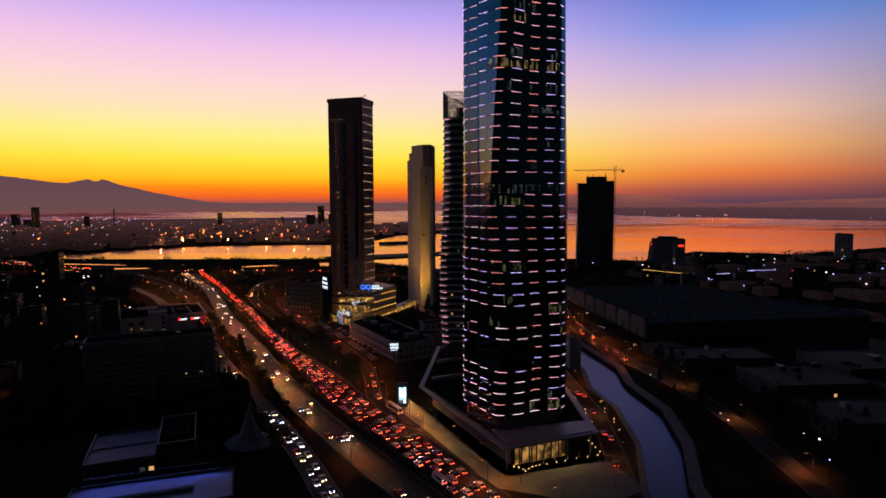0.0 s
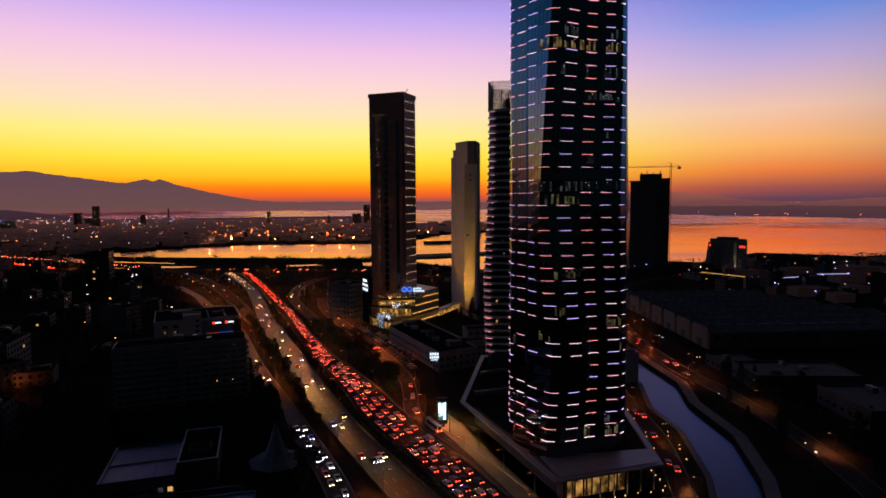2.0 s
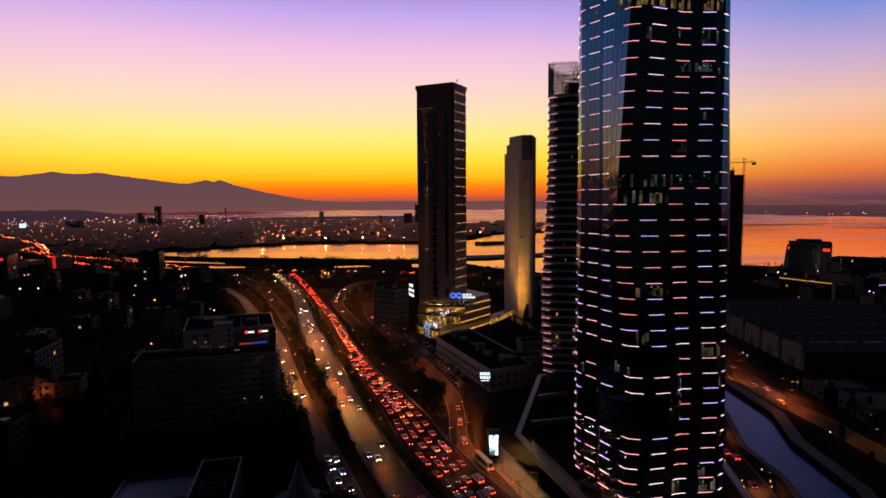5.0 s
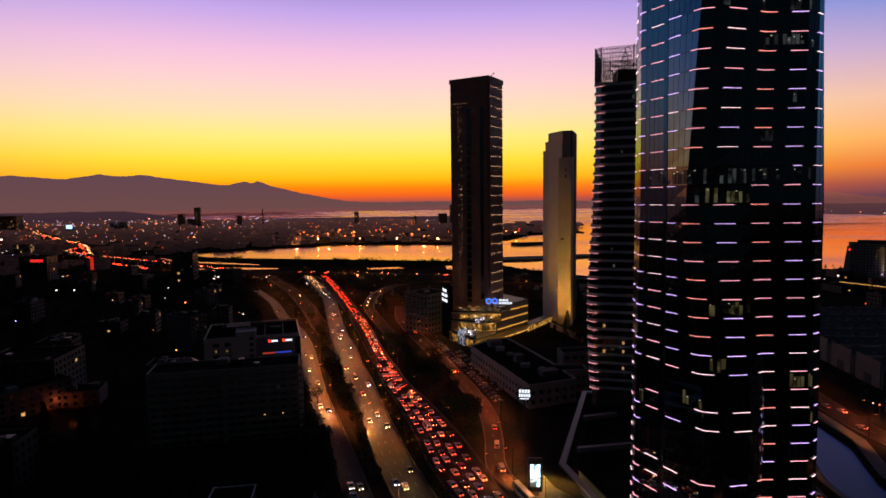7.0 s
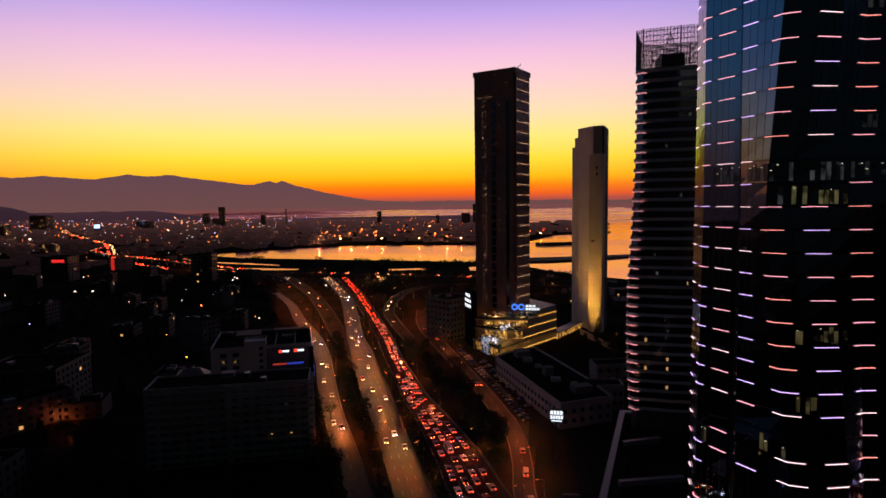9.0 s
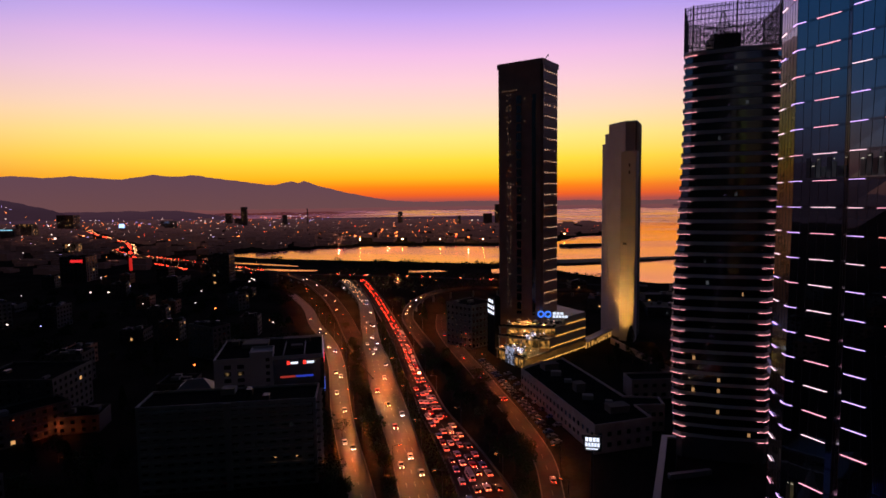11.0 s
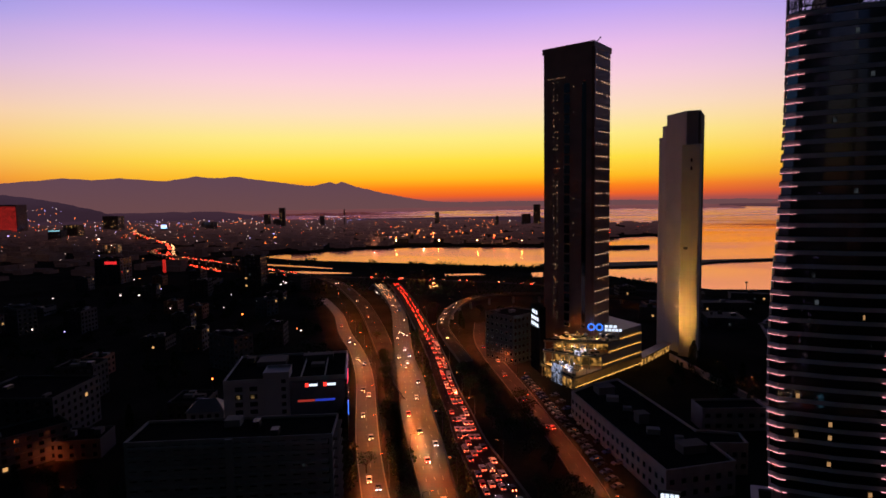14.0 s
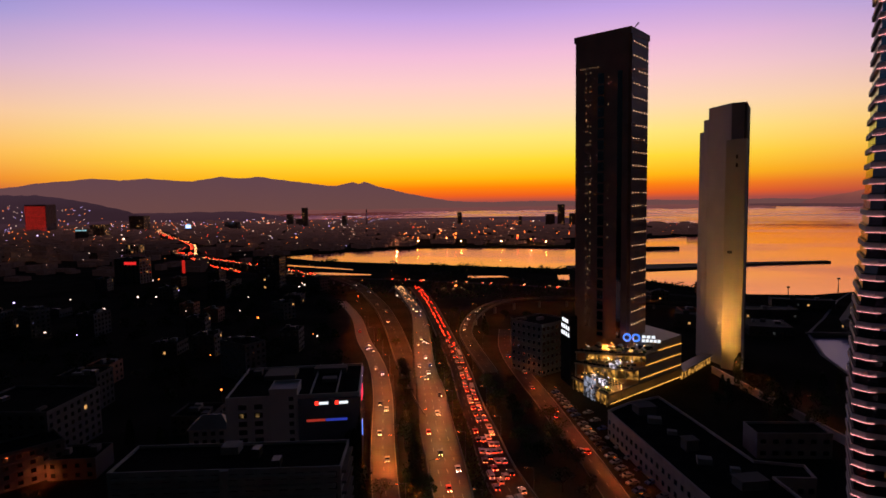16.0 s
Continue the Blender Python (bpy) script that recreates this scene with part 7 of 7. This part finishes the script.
# far woods along the lagoon and over the dark quarter
hv, hf = [], []
clumps = []
while len(clumps) < 150:
    x, y = rg.uniform(-520, -140), rg.uniform(290, 640)
    if free(x, y, 3, 2) and x < -110 - (y - 330) * 0.5:
        clumps.append((x, y, rg.uniform(2.5, 6), rg.uniform(4, 9)))
SHORE = [(-640, 1010, 0, 0), (-540, 975, 0, 0), (-460, 950, 0, 0), (-316, 925, 0, 0), (-180, 902, 0, 0), (-60, 885, 0, 0), (20, 820, 0, 0), (100, 722, 0, 0)]
shore_trees = []
while len(shore_trees) < 46:
    (x, y, _, _), _ = line_at(SHORE, rg.random())
    if noise.noise((x * 0.012, 3.0, 7.0)) > -0.12:
        shore_trees.append((x, y + rg.uniform(-14, 8), rg.uniform(4, 8), rg.uniform(4, 7.5)))
for k in range(26000):
    if k % 3 == 0 and k % 2 == 0 and k <= 9000:
        cx, cy, cr, ch = rg.choice(shore_trees)
        x, y = cx + rg.gauss(0, cr * 0.5), cy + rg.gauss(0, cr * 0.5)
        hh = ch * max(0.15, 1 - (math.hypot(x - cx, y - cy) / cr / 1.5) ** 2)
    elif k > 9000:
        cx, cy, cr, ch = rg.choice(clumps)
        x, y = cx + rg.gauss(0, cr * 0.5), cy + rg.gauss(0, cr * 0.5)
        hh = ch * max(0.15, 1 - (math.hypot(x - cx, y - cy) / cr / 1.4) ** 2)
    elif k % 3 == 0:
        u = rg.random()
        (x, y, _, _), _ = line_at(SHORE, u)
        y -= rg.uniform(0, 30)
        hh = 1.2 + 9 * max(0, noise.noise((x * 0.035, y * 0.02, 2))) ** 1.2
    elif k % 3 == 1:
        x, y = rg.uniform(-420, -40), rg.uniform(640, 900)
        hh = 3 + 4 * abs(noise.noise((x * 0.03, y * 0.03, 2)))
        if near_road(x, y, 3) or (-490 < x < -265 and 740 < y < 910) or (-180 < x < -40 and 780 < y < 848):
            continue
    else:
        x, y = rg.uniform(240, 1000), rg.uniform(760, 880)
        hh = 4 + 6 * abs(noise.noise((x * 0.03, y * 0.03, 2)))
        if y > 842 and x < 420 or y > 800 + (x - 435) * 0.1 and x < 560:
            continue
    c = Vector((x, y, 3 + rg.uniform(0, hh)))
    u = Vector((rg.gauss(0, 1), rg.gauss(0, 1), rg.gauss(0, 1))).normalized()
    v = u.orthogonal().normalized()
    s = rg.uniform(0.5, 1.2) if k <= 9000 and k % 6 == 0 else rg.uniform(0.7, 1.8) if k <= 9000 else rg.uniform(0.35, 0.8)
    n = len(hv)
    hv += [tuple(c - u * s), tuple(c + v * s), tuple(c + u * s), tuple(c - v * s)]
    hf.append((n, n + 1, n + 2, n + 3))
me = bpy.data.meshes.new("far_woods")
me.from_pydata(hv, [], hf)
me.materials.append(LEAF)
tagged(piece("far_woods", me, None, None, "dark scrub and trees along the lagoon shore"), category="trees", kind="stuff")
for p in tree_protos + [bush]:
    for c in list(p.children_recursive):
        bpy.data.objects.remove(c)
    bpy.data.objects.remove(p)


# ---- vehicles ----
def paint(name, col, rough=0.45, metal=0.0):
    return surface(name, col, rough=rough, metal=metal, spec=0.2, vary=0.08, scale=1.0, fine=6, bump=0.0)


PAINTS = [paint("car_paint_white", (0.42, 0.41, 0.40)), paint("car_paint_grey", (0.22, 0.22, 0.24)), paint("car_paint_black", (0.03, 0.03, 0.035)), paint("car_paint_silver", (0.26, 0.26, 0.27), 0.4, 0.5), paint("car_paint_red", (0.35, 0.03, 0.03)), paint("car_paint_blue", (0.04, 0.08, 0.25))]
TINTS = ["white", "grey", "black", "silver", "red", "blue"]


def car_proto(shape, i, head, tail, lit=True):
    """A car pointing along +x, its middle at the origin on the road."""
    L, W, H = {"car": (4.4, 1.8, 1.46), "van": (5.4, 2.0, 2.2), "bus": (11.5, 2.5, 3.1), "minibus": (6.8, 2.1, 2.6)}[shape]
    state = "with its lights on" if lit else "parked with its lights off"
    ob = thing(shape, 0, 0, 0, 0, f"{TINTS[i]} {shape} {state}", shape, "vehicles in the traffic" if lit else "parked cars")
    b = bmesh.new()
    if shape == "car":
        prof = [(-L / 2, 0.32), (-L / 2 + 0.02, 0.86), (-L / 2 + 0.5, 0.95), (-1.25, 1.40), (0.35, 1.45), (1.15, 1.0), (L / 2 - 0.15, 0.82), (L / 2, 0.55), (L / 2 - 0.05, 0.3)]
    elif shape == "van":
        prof = [(-L / 2, 0.35), (-L / 2 + 0.05, 2.1), (1.0, 2.18), (1.75, 1.3), (L / 2 - 0.1, 1.05), (L / 2, 0.4)]
    else:
        prof = [(-L / 2, 0.4), (-L / 2 + 0.05, H - 0.1), (L / 2 - 0.35, H), (L / 2, 1.2), (L / 2, 0.4)]
    rows = []
    for y, k in ((-W / 2, 0.90), (-W / 2, 0.0), (W / 2, 0.0), (W / 2, 0.90)):
        rows.append([b.verts.new((x, y * (1 - (0.14 * max(0, z - 0.9) if k else 0.0)), z)) for x, z in prof])
    lo = [b.verts.new((x, -W / 2 * (1 - 0.13 * max(0.0, z - 0.85)), z)) for x, z in prof]
    hi = [b.verts.new((x, W / 2 * (1 - 0.13 * max(0.0, z - 0.85)), z)) for x, z in prof]
    for r in rows:
        for v in r:
            b.verts.remove(v)
    n = len(prof)
    b.faces.new(lo)
    b.faces.new(hi[::-1])
    for j in range(n):
        b.faces.new((lo[(j + 1) % n], lo[j], hi[j], hi[(j + 1) % n]))
    bmesh.ops.recalc_face_normals(b, faces=b.faces[:])
    part("body", b, PAINTS[i], ob)
    b = bmesh.new()
    if shape == "car":
        for y in (-1, 1):
            vs = [b.verts.new((x, y * (W / 2 * (1 - 0.13 * (z - 0.85)) + 0.012), z)) for x, z in ((-1.55, 1.0), (-1.15, 1.34), (0.3, 1.38), (0.85, 1.0))]
            b.faces.new(vs if y < 0 else vs[::-1])
        for xs in (((-1.86, 1.0), (-1.3, 1.36)), ((1.05, 1.05), (0.42, 1.40))):
            (x0, z0), (x1, z1) = xs
            o = -0.03 if x0 < 0 else 0.03
            b.faces.new([b.verts.new(v) for v in ((x0 + o, -0.72, z0 + 0.03), (x0 + o, 0.72, z0 + 0.03), (x1 + o, 0.66, z1 + 0.02), (x1 + o, -0.66, z1 + 0.02))])
    else:
        zt, zb = (H - 0.35, 1.35)
        for y in (-1, 1):
            k = 3 if shape == "van" else 6
            for j in range(k):
                x0 = -L / 2 + 0.4 + j * (L - 1.9) / k
                x1 = x0 + (L - 1.9) / k - 0.15
                vs = [b.verts.new((x, y * (W / 2 * (1 - 0.13 * max(0, z - 0.85)) + 0.02), z)) for x, z in ((x0, zb), (x0, zt), (x1, zt), (x1, zb))]
                b.faces.new(vs)
                part("side_window", b, CAR_GLASS, ob)
                b = bmesh.new()
        b.faces.new([b.verts.new((-L / 2 - 0.0 + 0.02, y, z)) for y, z in ((-0.7, 1.3), (0.7, 1.3), (0.6, H - 0.4), (-0.6, H - 0.4))])
    part("window_glass", b, CAR_GLASS, ob)
    w = bmesh.new()
    bmesh.ops.create_cone(w, cap_ends=True, segments=10, radius1=0.32 if shape == "car" else 0.4, radius2=0.32 if shape == "car" else 0.4, depth=0.22, matrix=pose(0, 0, 0, 90))
    wm2 = mesh_of("wheel", w, RUBBER)
    for x in (-0.31 * L, 0.31 * L):
        for y in (-W / 2 + 0.1, W / 2 - 0.1):
            piece("wheel", wm2, ob, Matrix.Translation((x, y, 0.33 if shape == "car" else 0.41)))
    zt = 0.78 if shape == "car" else 0.95
    t = bmesh.new()
    box(t, -0.07, -0.13, -0.06, 0.02, 0.13, 0.06)
    tm = mesh_of("tail_light", t, tail)
    h = bmesh.new()
    box(h, -0.02, -0.16, -0.08, 0.07, 0.16, 0.08)
    hm = mesh_of("headlight", h, head)
    for y in (-W / 2 + 0.32, W / 2 - 0.32):
        piece("tail_light", tm, ob, Matrix.Translation((-L / 2 - 0.0, y, zt)))
        piece("headlight", hm, ob, Matrix.Translation((L / 2 - 0.04, y, 0.66)))
    return ob


DARK_LENS = surface("dark_lens", (0.15, 0.03, 0.03), rough=0.2)
CLEAR_LENS = surface("clear_lens", (0.4, 0.4, 0.4), rough=0.15)
cars_on = [car_proto("car", i, HEAD if i % 3 == 1 else HEAD_COOL, BRAKE if i % 2 == 0 else TAIL) for i in range(6)]
cars_on2 = [car_proto("car", i, HEAD, TAIL) for i in (0, 1, 2, 3)]
big_on = [car_proto("van", 0, HEAD, TAIL), car_proto("van", 1, HEAD, BRAKE), car_proto("minibus", 0, HEAD, TAIL), car_proto("bus", 0, HEAD, BRAKE)]
cars_off = [car_proto("car", i, CLEAR_LENS, DARK_LENS, False) for i in (0, 1, 2, 3, 5)]
rng = random.Random(101)


BEAM = bpy.data.lights.new("headlight_beam", "SPOT")
BEAM.energy, BEAM.color, BEAM.spot_size, BEAM.spot_blend, BEAM.shadow_soft_size = 12000, (1.0, 0.42, 0.10), radians(40), 0.9, 0.12


def traffic(line, lanes, back, y0, y1, gap, jitter=0.35, big=0.08, edge=1.0, protos=None, beams=0):
    """Vehicles in every lane of a road; back: they drive against the line's direction."""
    total = sum(math.dist(a[:2], b[:2]) for a, b in zip(line, line[1:]))
    made = 0
    for k in lanes:
        lo = offset_line(line, lambda p: k * (p[3] - edge * 2))
        s = rng.uniform(0, gap)
        while s < total:
            (x, y, z, _), h = line_at(lo, s / total)
            pr = rng.choice(big_on) if rng.random() < big else rng.choice(protos or (cars_on + cars_on2))
            if y0 < y < y1:
                copy_thing(pr, Matrix.Translation((x, y, z + 0.07)) @ Matrix.Rotation(h + (math.pi if back else 0) + rng.uniform(-0.03, 0.03), 4, "Z"))
                if made < beams and y < 440:
                    made += 1
                    bl = new("headlight_beam", BEAM)
                    bl.matrix_basis = look((x - math.cos(h) * 2.45, y - math.sin(h) * 2.45, z + 0.85), (x - math.cos(h) * 12, y - math.sin(h) * 12, z + 0.1))
            s += gap * rng.uniform(1 - jitter, 1 + jitter) + (5 if pr in big_on else 0)


traffic(RED, (-0.39, -0.15, 0.09, 0.33), False, 92, 330, 9.0, 0.42)
traffic(RED, (-0.02, 0.34), False, 330, 470, 8.6, 0.4, 0.04)
traffic(WHITE, (-0.34, -0.10, 0.12), True, 95, 560, 66, 0.6, 0.03, beams=24)
traffic(WHITE, (0.34,), True, 95, 560, 62, 0.6, 0.0, beams=8)
traffic(THIRD, (-0.22, 0.24), True, 92, 196, 9.5, 0.35, 0.03, protos=cars_on)
traffic(THIRD, (-0.2, 0.22), True, 240, 500, 40, 0.6, 0.0, beams=10)
traffic(RAMP, (-0.2, 0.2), True, 480, 700, 90, 0.6, 0.0)
traffic(FRONT, (0.2,), False, 176, 250, 12, 0.4, 0.15)
traffic(FRONT, (0.2, -0.2), False, 300, 460, 38, 0.6, 0.0)
traffic(EROAD, (-0.2, 0.2), False, 230, 420, 40, 0.6, 0.0)
traffic(WROAD, (-0.2, 0.2), False, 120, 222, 42, 0.5, 0.0)
traffic(ARCH, (-0.2,), True, 430, 560, 22, 0.5, 0.0)
# parked cars beside the frontage road
for k in range(24):
    (x, y, z, w), h = line_at(FRONT, 0.36 + 0.30 * k / 24)
    n = Vector((math.sin(h), -math.cos(h)))
    copy_thing(rng.choice(cars_off), Matrix.Translation((x + n.x * 8.2, y + n.y * 8.2, 3.0)) @ Matrix.Rotation(h + math.pi / 2 + 0.3 + rng.uniform(-0.06, 0.06), 4, "Z"))
for k in range(9):
    (x, y, z, w), h = line_at(FRONT, 0.40 + 0.2 * k / 9)
    n = Vector((math.sin(h), -math.cos(h)))
    copy_thing(rng.choice(cars_off), Matrix.Translation((x + n.x * 14.5, y + n.y * 14.5, 3.0)) @ Matrix.Rotation(h + math.pi / 2 + 0.3, 4, "Z"))
for p in cars_on + cars_on2 + big_on + cars_off:
    for c in list(p.children_recursive):
        bpy.data.objects.remove(c)
    bpy.data.objects.remove(p)


# ---- what is too far to count: traffic, street lights, roofs ----
def stuff(name, boxes, mat, label, category):
    vs, fs = [], []
    for x, y, z, sx, sy, sz in boxes:
        n = len(vs)
        vs += [(x + sx * a, y + sy * b, z + sz * c) for c in (-1, 1) for b in (-1, 1) for a in (-1, 1)]
        fs += [tuple(n + i for i in q) for q in ((0, 2, 3, 1), (4, 5, 7, 6), (0, 1, 5, 4), (1, 3, 7, 5), (3, 2, 6, 7), (2, 0, 4, 6))]
    me = bpy.data.meshes.new(name)
    me.from_pydata(vs, [], fs)
    me.materials.append(mat)
    return tagged(piece(name, me, None, None, label), category=category, kind="stuff")


rg = random.Random(303)
red_b, white_b = [], []


def far_traffic(line, s0, s1, n, red_side, white_side, size):
    for k in range(n):
        (x, y, z, w), h = line_at(line, rg.uniform(s0, s1))
        nrm = Vector((math.sin(h), -math.cos(h)))
        o = rg.uniform(0.1, 0.45) * w
        if red_side:
            p = Vector((x, y)) + nrm * o * red_side
            red_b.append((p.x, p.y, z + 0.95, size, size, size * 0.7))
        if white_side:
            p = Vector((x, y)) + nrm * o * white_side
            white_b.append((p.x, p.y, z + 0.85, size * 0.8, size * 0.8, size * 0.6))


for k in range(150):
    (x, y, z, w), h = line_at(RED, rg.uniform(0.6, 0.985))
    if 470 < y < 646:
        nrm = Vector((math.sin(h), -math.cos(h)))
        o = rg.choice((-0.02, 0.34)) * (w - 2)
        red_b.append((x + nrm.x * o, y + nrm.y * o, z + 0.95, 0.24, 0.14, 0.14))
for k in range(80):
    (x, y, z, w), h = line_at(WHITE, rg.uniform(0.65, 0.985))
    if 560 < y < 646:
        nrm = Vector((math.sin(h), -math.cos(h)))
        o = rg.choice((-0.3, 0, 0.3)) * (w - 2)
        white_b.append((x + nrm.x * o, y + nrm.y * o, z + 0.85, 0.28, 0.16, 0.16))
far_traffic(COAST, 0.02, 0.42, 26, 1, -1, 0.8)
far_traffic(COAST, 0.43, 0.60, 46, 0, -1, 0.6)
far_traffic(COAST, 0.43, 0.74, 80, 1, 0, 0.5)
far_traffic(COAST, 0.60, 0.95, 26, 1, -1, 0.4)
far_traffic(RAMP, 0.40, 0.98, 46, 1, -1, 0.4)
stuff("far_tail_lights", red_b, glowing("far_tail", (1.0, 0.034, 0.012), 9), "far stream of red tail lights", "traffic")
stuff("far_headlights", white_b, glowing("far_head", (1.0, 0.5, 0.2), 4), "far stream of headlights", "traffic")


def inside(x, y):
    """On the far land north and west of the lagoon."""
    if x < -600:
        return 700 < y < 2450
    lagoon = np.interp(x, [-600, -509, -364, -70, 101, 215, 331], [1080, 1170, 1305, 1295, 1600, 1690, 2200])
    far = np.interp(x, [-1100, -735, -477, -115, 331], [2780, 2930, 2880, 2300, 2330])
    return lagoon + 14 < y < far and x < 320


lights = {"o": [], "w": [], "r": [], "v": []}
poles, roofs, shore_lamps = [], [], []
n = 0
while n < 680:
    x, y = rg.uniform(-2300, 330), rg.uniform(700, 2850)
    if not inside(x, y) or near_road(x, y, 2):
        continue
    if y < 1000 and x > -700 and rg.random() < 0.5:
        continue
    d = math.hypot(x, y)
    hh = rg.uniform(6, 12)
    s = d * 0.00017 * (1 + rg.paretovariate(2.0) * 0.28) if d < 2600 else d * 0.00026
    s = min(s, d * 0.0011)
    key = rg.choices("owrv", (0.66, 0.20, 0.12, 0.02) if x > -0.42 * y else (0.34, 0.42, 0.12, 0.12))[0]
    lights[key].append((x, y, 3 + hh, s, s, s))
    poles.append((x, y, 3 + hh / 2, 0.12, 0.12, hh / 2))
    n += 1
n = 0
while n < 80:                                           # sparse lamps of the dark near quarters
    x, y = (rg.uniform(-620, -130), rg.uniform(230, 720)) if n < 42 else (rg.uniform(150, 900), rg.uniform(180, 780))
    if near_road(x, y, 1) or not all((x - a) ** 2 + (y - c) ** 2 > (q * 0.8) ** 2 for a, c, q in taken):
        continue
    d = math.hypot(x, y)
    s = d * rg.choice((0.0004, 0.0005, 0.0008))
    key = rg.choices("owrv", (0.18, 0.70, 0.02, 0.10))[0]
    hh = rg.uniform(4, 8)
    lights[key].append((x, y, 3 + hh, s, s, s))
    poles.append((x, y, 3 + hh / 2, 0.08, 0.08, hh / 2))
    n += 1
for k in range(95):                                     # yards and streets behind the sheds
    x, y = rg.uniform(300, 900), rg.uniform(470, 720)
    if not near_road(x, y, 1):
        s = rg.choice((0.22, 0.3, 0.45))
        lights[rg.choice("wvvvr")].append((x, y, 9, s, s, s))
        poles.append((x, y, 6, 0.08, 0.08, 3))
for k in range(30):                                      # small white lamps between the canal and the sheds
    (x, y, _, w), h = line_at(EROAD, rg.uniform(0.03, 0.42))
    o = rg.choice((-1, 1)) * (w / 2 + rg.uniform(2, 14))
    x, y, hh = x + math.sin(h) * o, y - math.cos(h) * o, rg.uniform(4, 7)
    if off_water(x, y) and all((x - a) ** 2 + (y - c) ** 2 > 4 for a, c in planted):
        s = rg.choice((0.14, 0.18, 0.26))
        lights[rg.choice("wwwov")].append((x, y, 3 + hh, s, s, s))
        poles.append((x, y, 3 + hh / 2, 0.06, 0.06, hh / 2))
for x, y in ((-395, 1312), (-300, 1318), (-215, 1318), (-120, 1306), (-30, 1352), (60, 1510)):     # quay lamps over the lagoon
    shore_lamps.append((x, y, 12.0, 0.8, 0.8, 0.8))
    poles.append((x, y, 7.5, 0.2, 0.2, 4.5))
for k in range(34):                                      # stronger lamps round the docks beyond the lagoon
    x, y = rg.uniform(-520, 90), rg.uniform(1340, 1700)
    if inside(x, y):
        s = rg.choice((0.8, 0.9, 1.3))
        lights[rg.choice("ooor")].append((x, y, 14, s, s, s))
        poles.append((x, y, 8.5, 0.15, 0.15, 5.5))
for k in range(20):                                      # opposite shore
    az = rg.uniform(23, 50)
    x, y, z = far_place(az, float(np.interp(az, [23, 25, 32, 45, 110], [4000, 3450, 3290, 3110, 2930])) + rg.uniform(0, 250), 12)
    q = rg.choice((0.5, 0.7, 1.2))
    lights[rg.choice("oow")].append((x, y, z, q, q, q))
for k in range(330):                                     # hillside and far plain
    az, r = rg.uniform(-58, -20), rg.uniform(2700, 3600)
    x, y, z = far_place(az, r, rg.uniform(8, 14) + (85 * rg.random() if az < -44 else 0))
    lights[rg.choice("oowwv")].append((x, y, z, 1.0, 1.0, 1.0))
for key, mt, nm in (("o", glowing("city_orange", (1.0, 0.19, 0.03), 5.4), "orange"), ("w", glowing("city_white", (0.95, 0.66, 0.56), 2.6), "white"),
                   ("r", glowing("city_red", (1.0, 0.05, 0.02), 3.6), "red"), ("v", glowing("city_violet", (0.50, 0.38, 0.95), 3.6), "violet")):
    stuff("far_lamps_" + nm, lights[key], mt, f"scattered {nm} city lamps", "city lights")
# strong point lights added under some far lamps, to lift the dark roofs
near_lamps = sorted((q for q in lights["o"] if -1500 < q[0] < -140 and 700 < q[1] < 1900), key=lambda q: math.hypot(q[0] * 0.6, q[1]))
CITY_FILL = bpy.data.lights.new("city_lamp", "POINT")
CITY_FILL.energy, CITY_FILL.color, CITY_FILL.shadow_soft_size = 42000, (1.0, 0.36, 0.17), 0.8
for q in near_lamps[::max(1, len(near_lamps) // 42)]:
    new("city_lamp", CITY_FILL).matrix_basis = pose(q[0], q[1], q[2] - q[5] - 1.0)
stuff("far_quay_lamps", shore_lamps, glowing("quay_lamp", (1.0, 0.42, 0.09), 110), "bright orange quay lamps over the lagoon", "city lights")
stuff("far_lamp_poles", poles, STEEL, "slim poles of the far city lamps", "lamp poles")
n = 0
while n < 3200:
    x, y = rg.uniform(-2400, 330), rg.uniform(620, 2850)
    if not (inside(x, y) or (x < -560 and y > 300)) or near_road(x, y, 16) or math.hypot(x, y) < 980:
        continue
    dd = 1 + math.hypot(x, y) / 2200
    w, d2, h = rg.uniform(6, 17) * dd, rg.uniform(6, 14) * dd, rg.uniform(3, 9) * (1.8 if rg.random() < 0.12 else 1)
    roofs.append((x, y, 3 + h / 2, w / 2 * 1.2, d2 / 2 * 1.2, h / 2))
    n += 1
for k in range(260):
    x, y = rg.uniform(380, 1500), rg.uniform(200, 780)
    if near_road(x, y, 12):
        continue
    h = rg.uniform(4, 9)
    roofs.append((x, y, 3 + h / 2, rg.uniform(6, 16), rg.uniform(6, 12), h / 2))
# roofs emit the haze themselves, faint near and paler far out
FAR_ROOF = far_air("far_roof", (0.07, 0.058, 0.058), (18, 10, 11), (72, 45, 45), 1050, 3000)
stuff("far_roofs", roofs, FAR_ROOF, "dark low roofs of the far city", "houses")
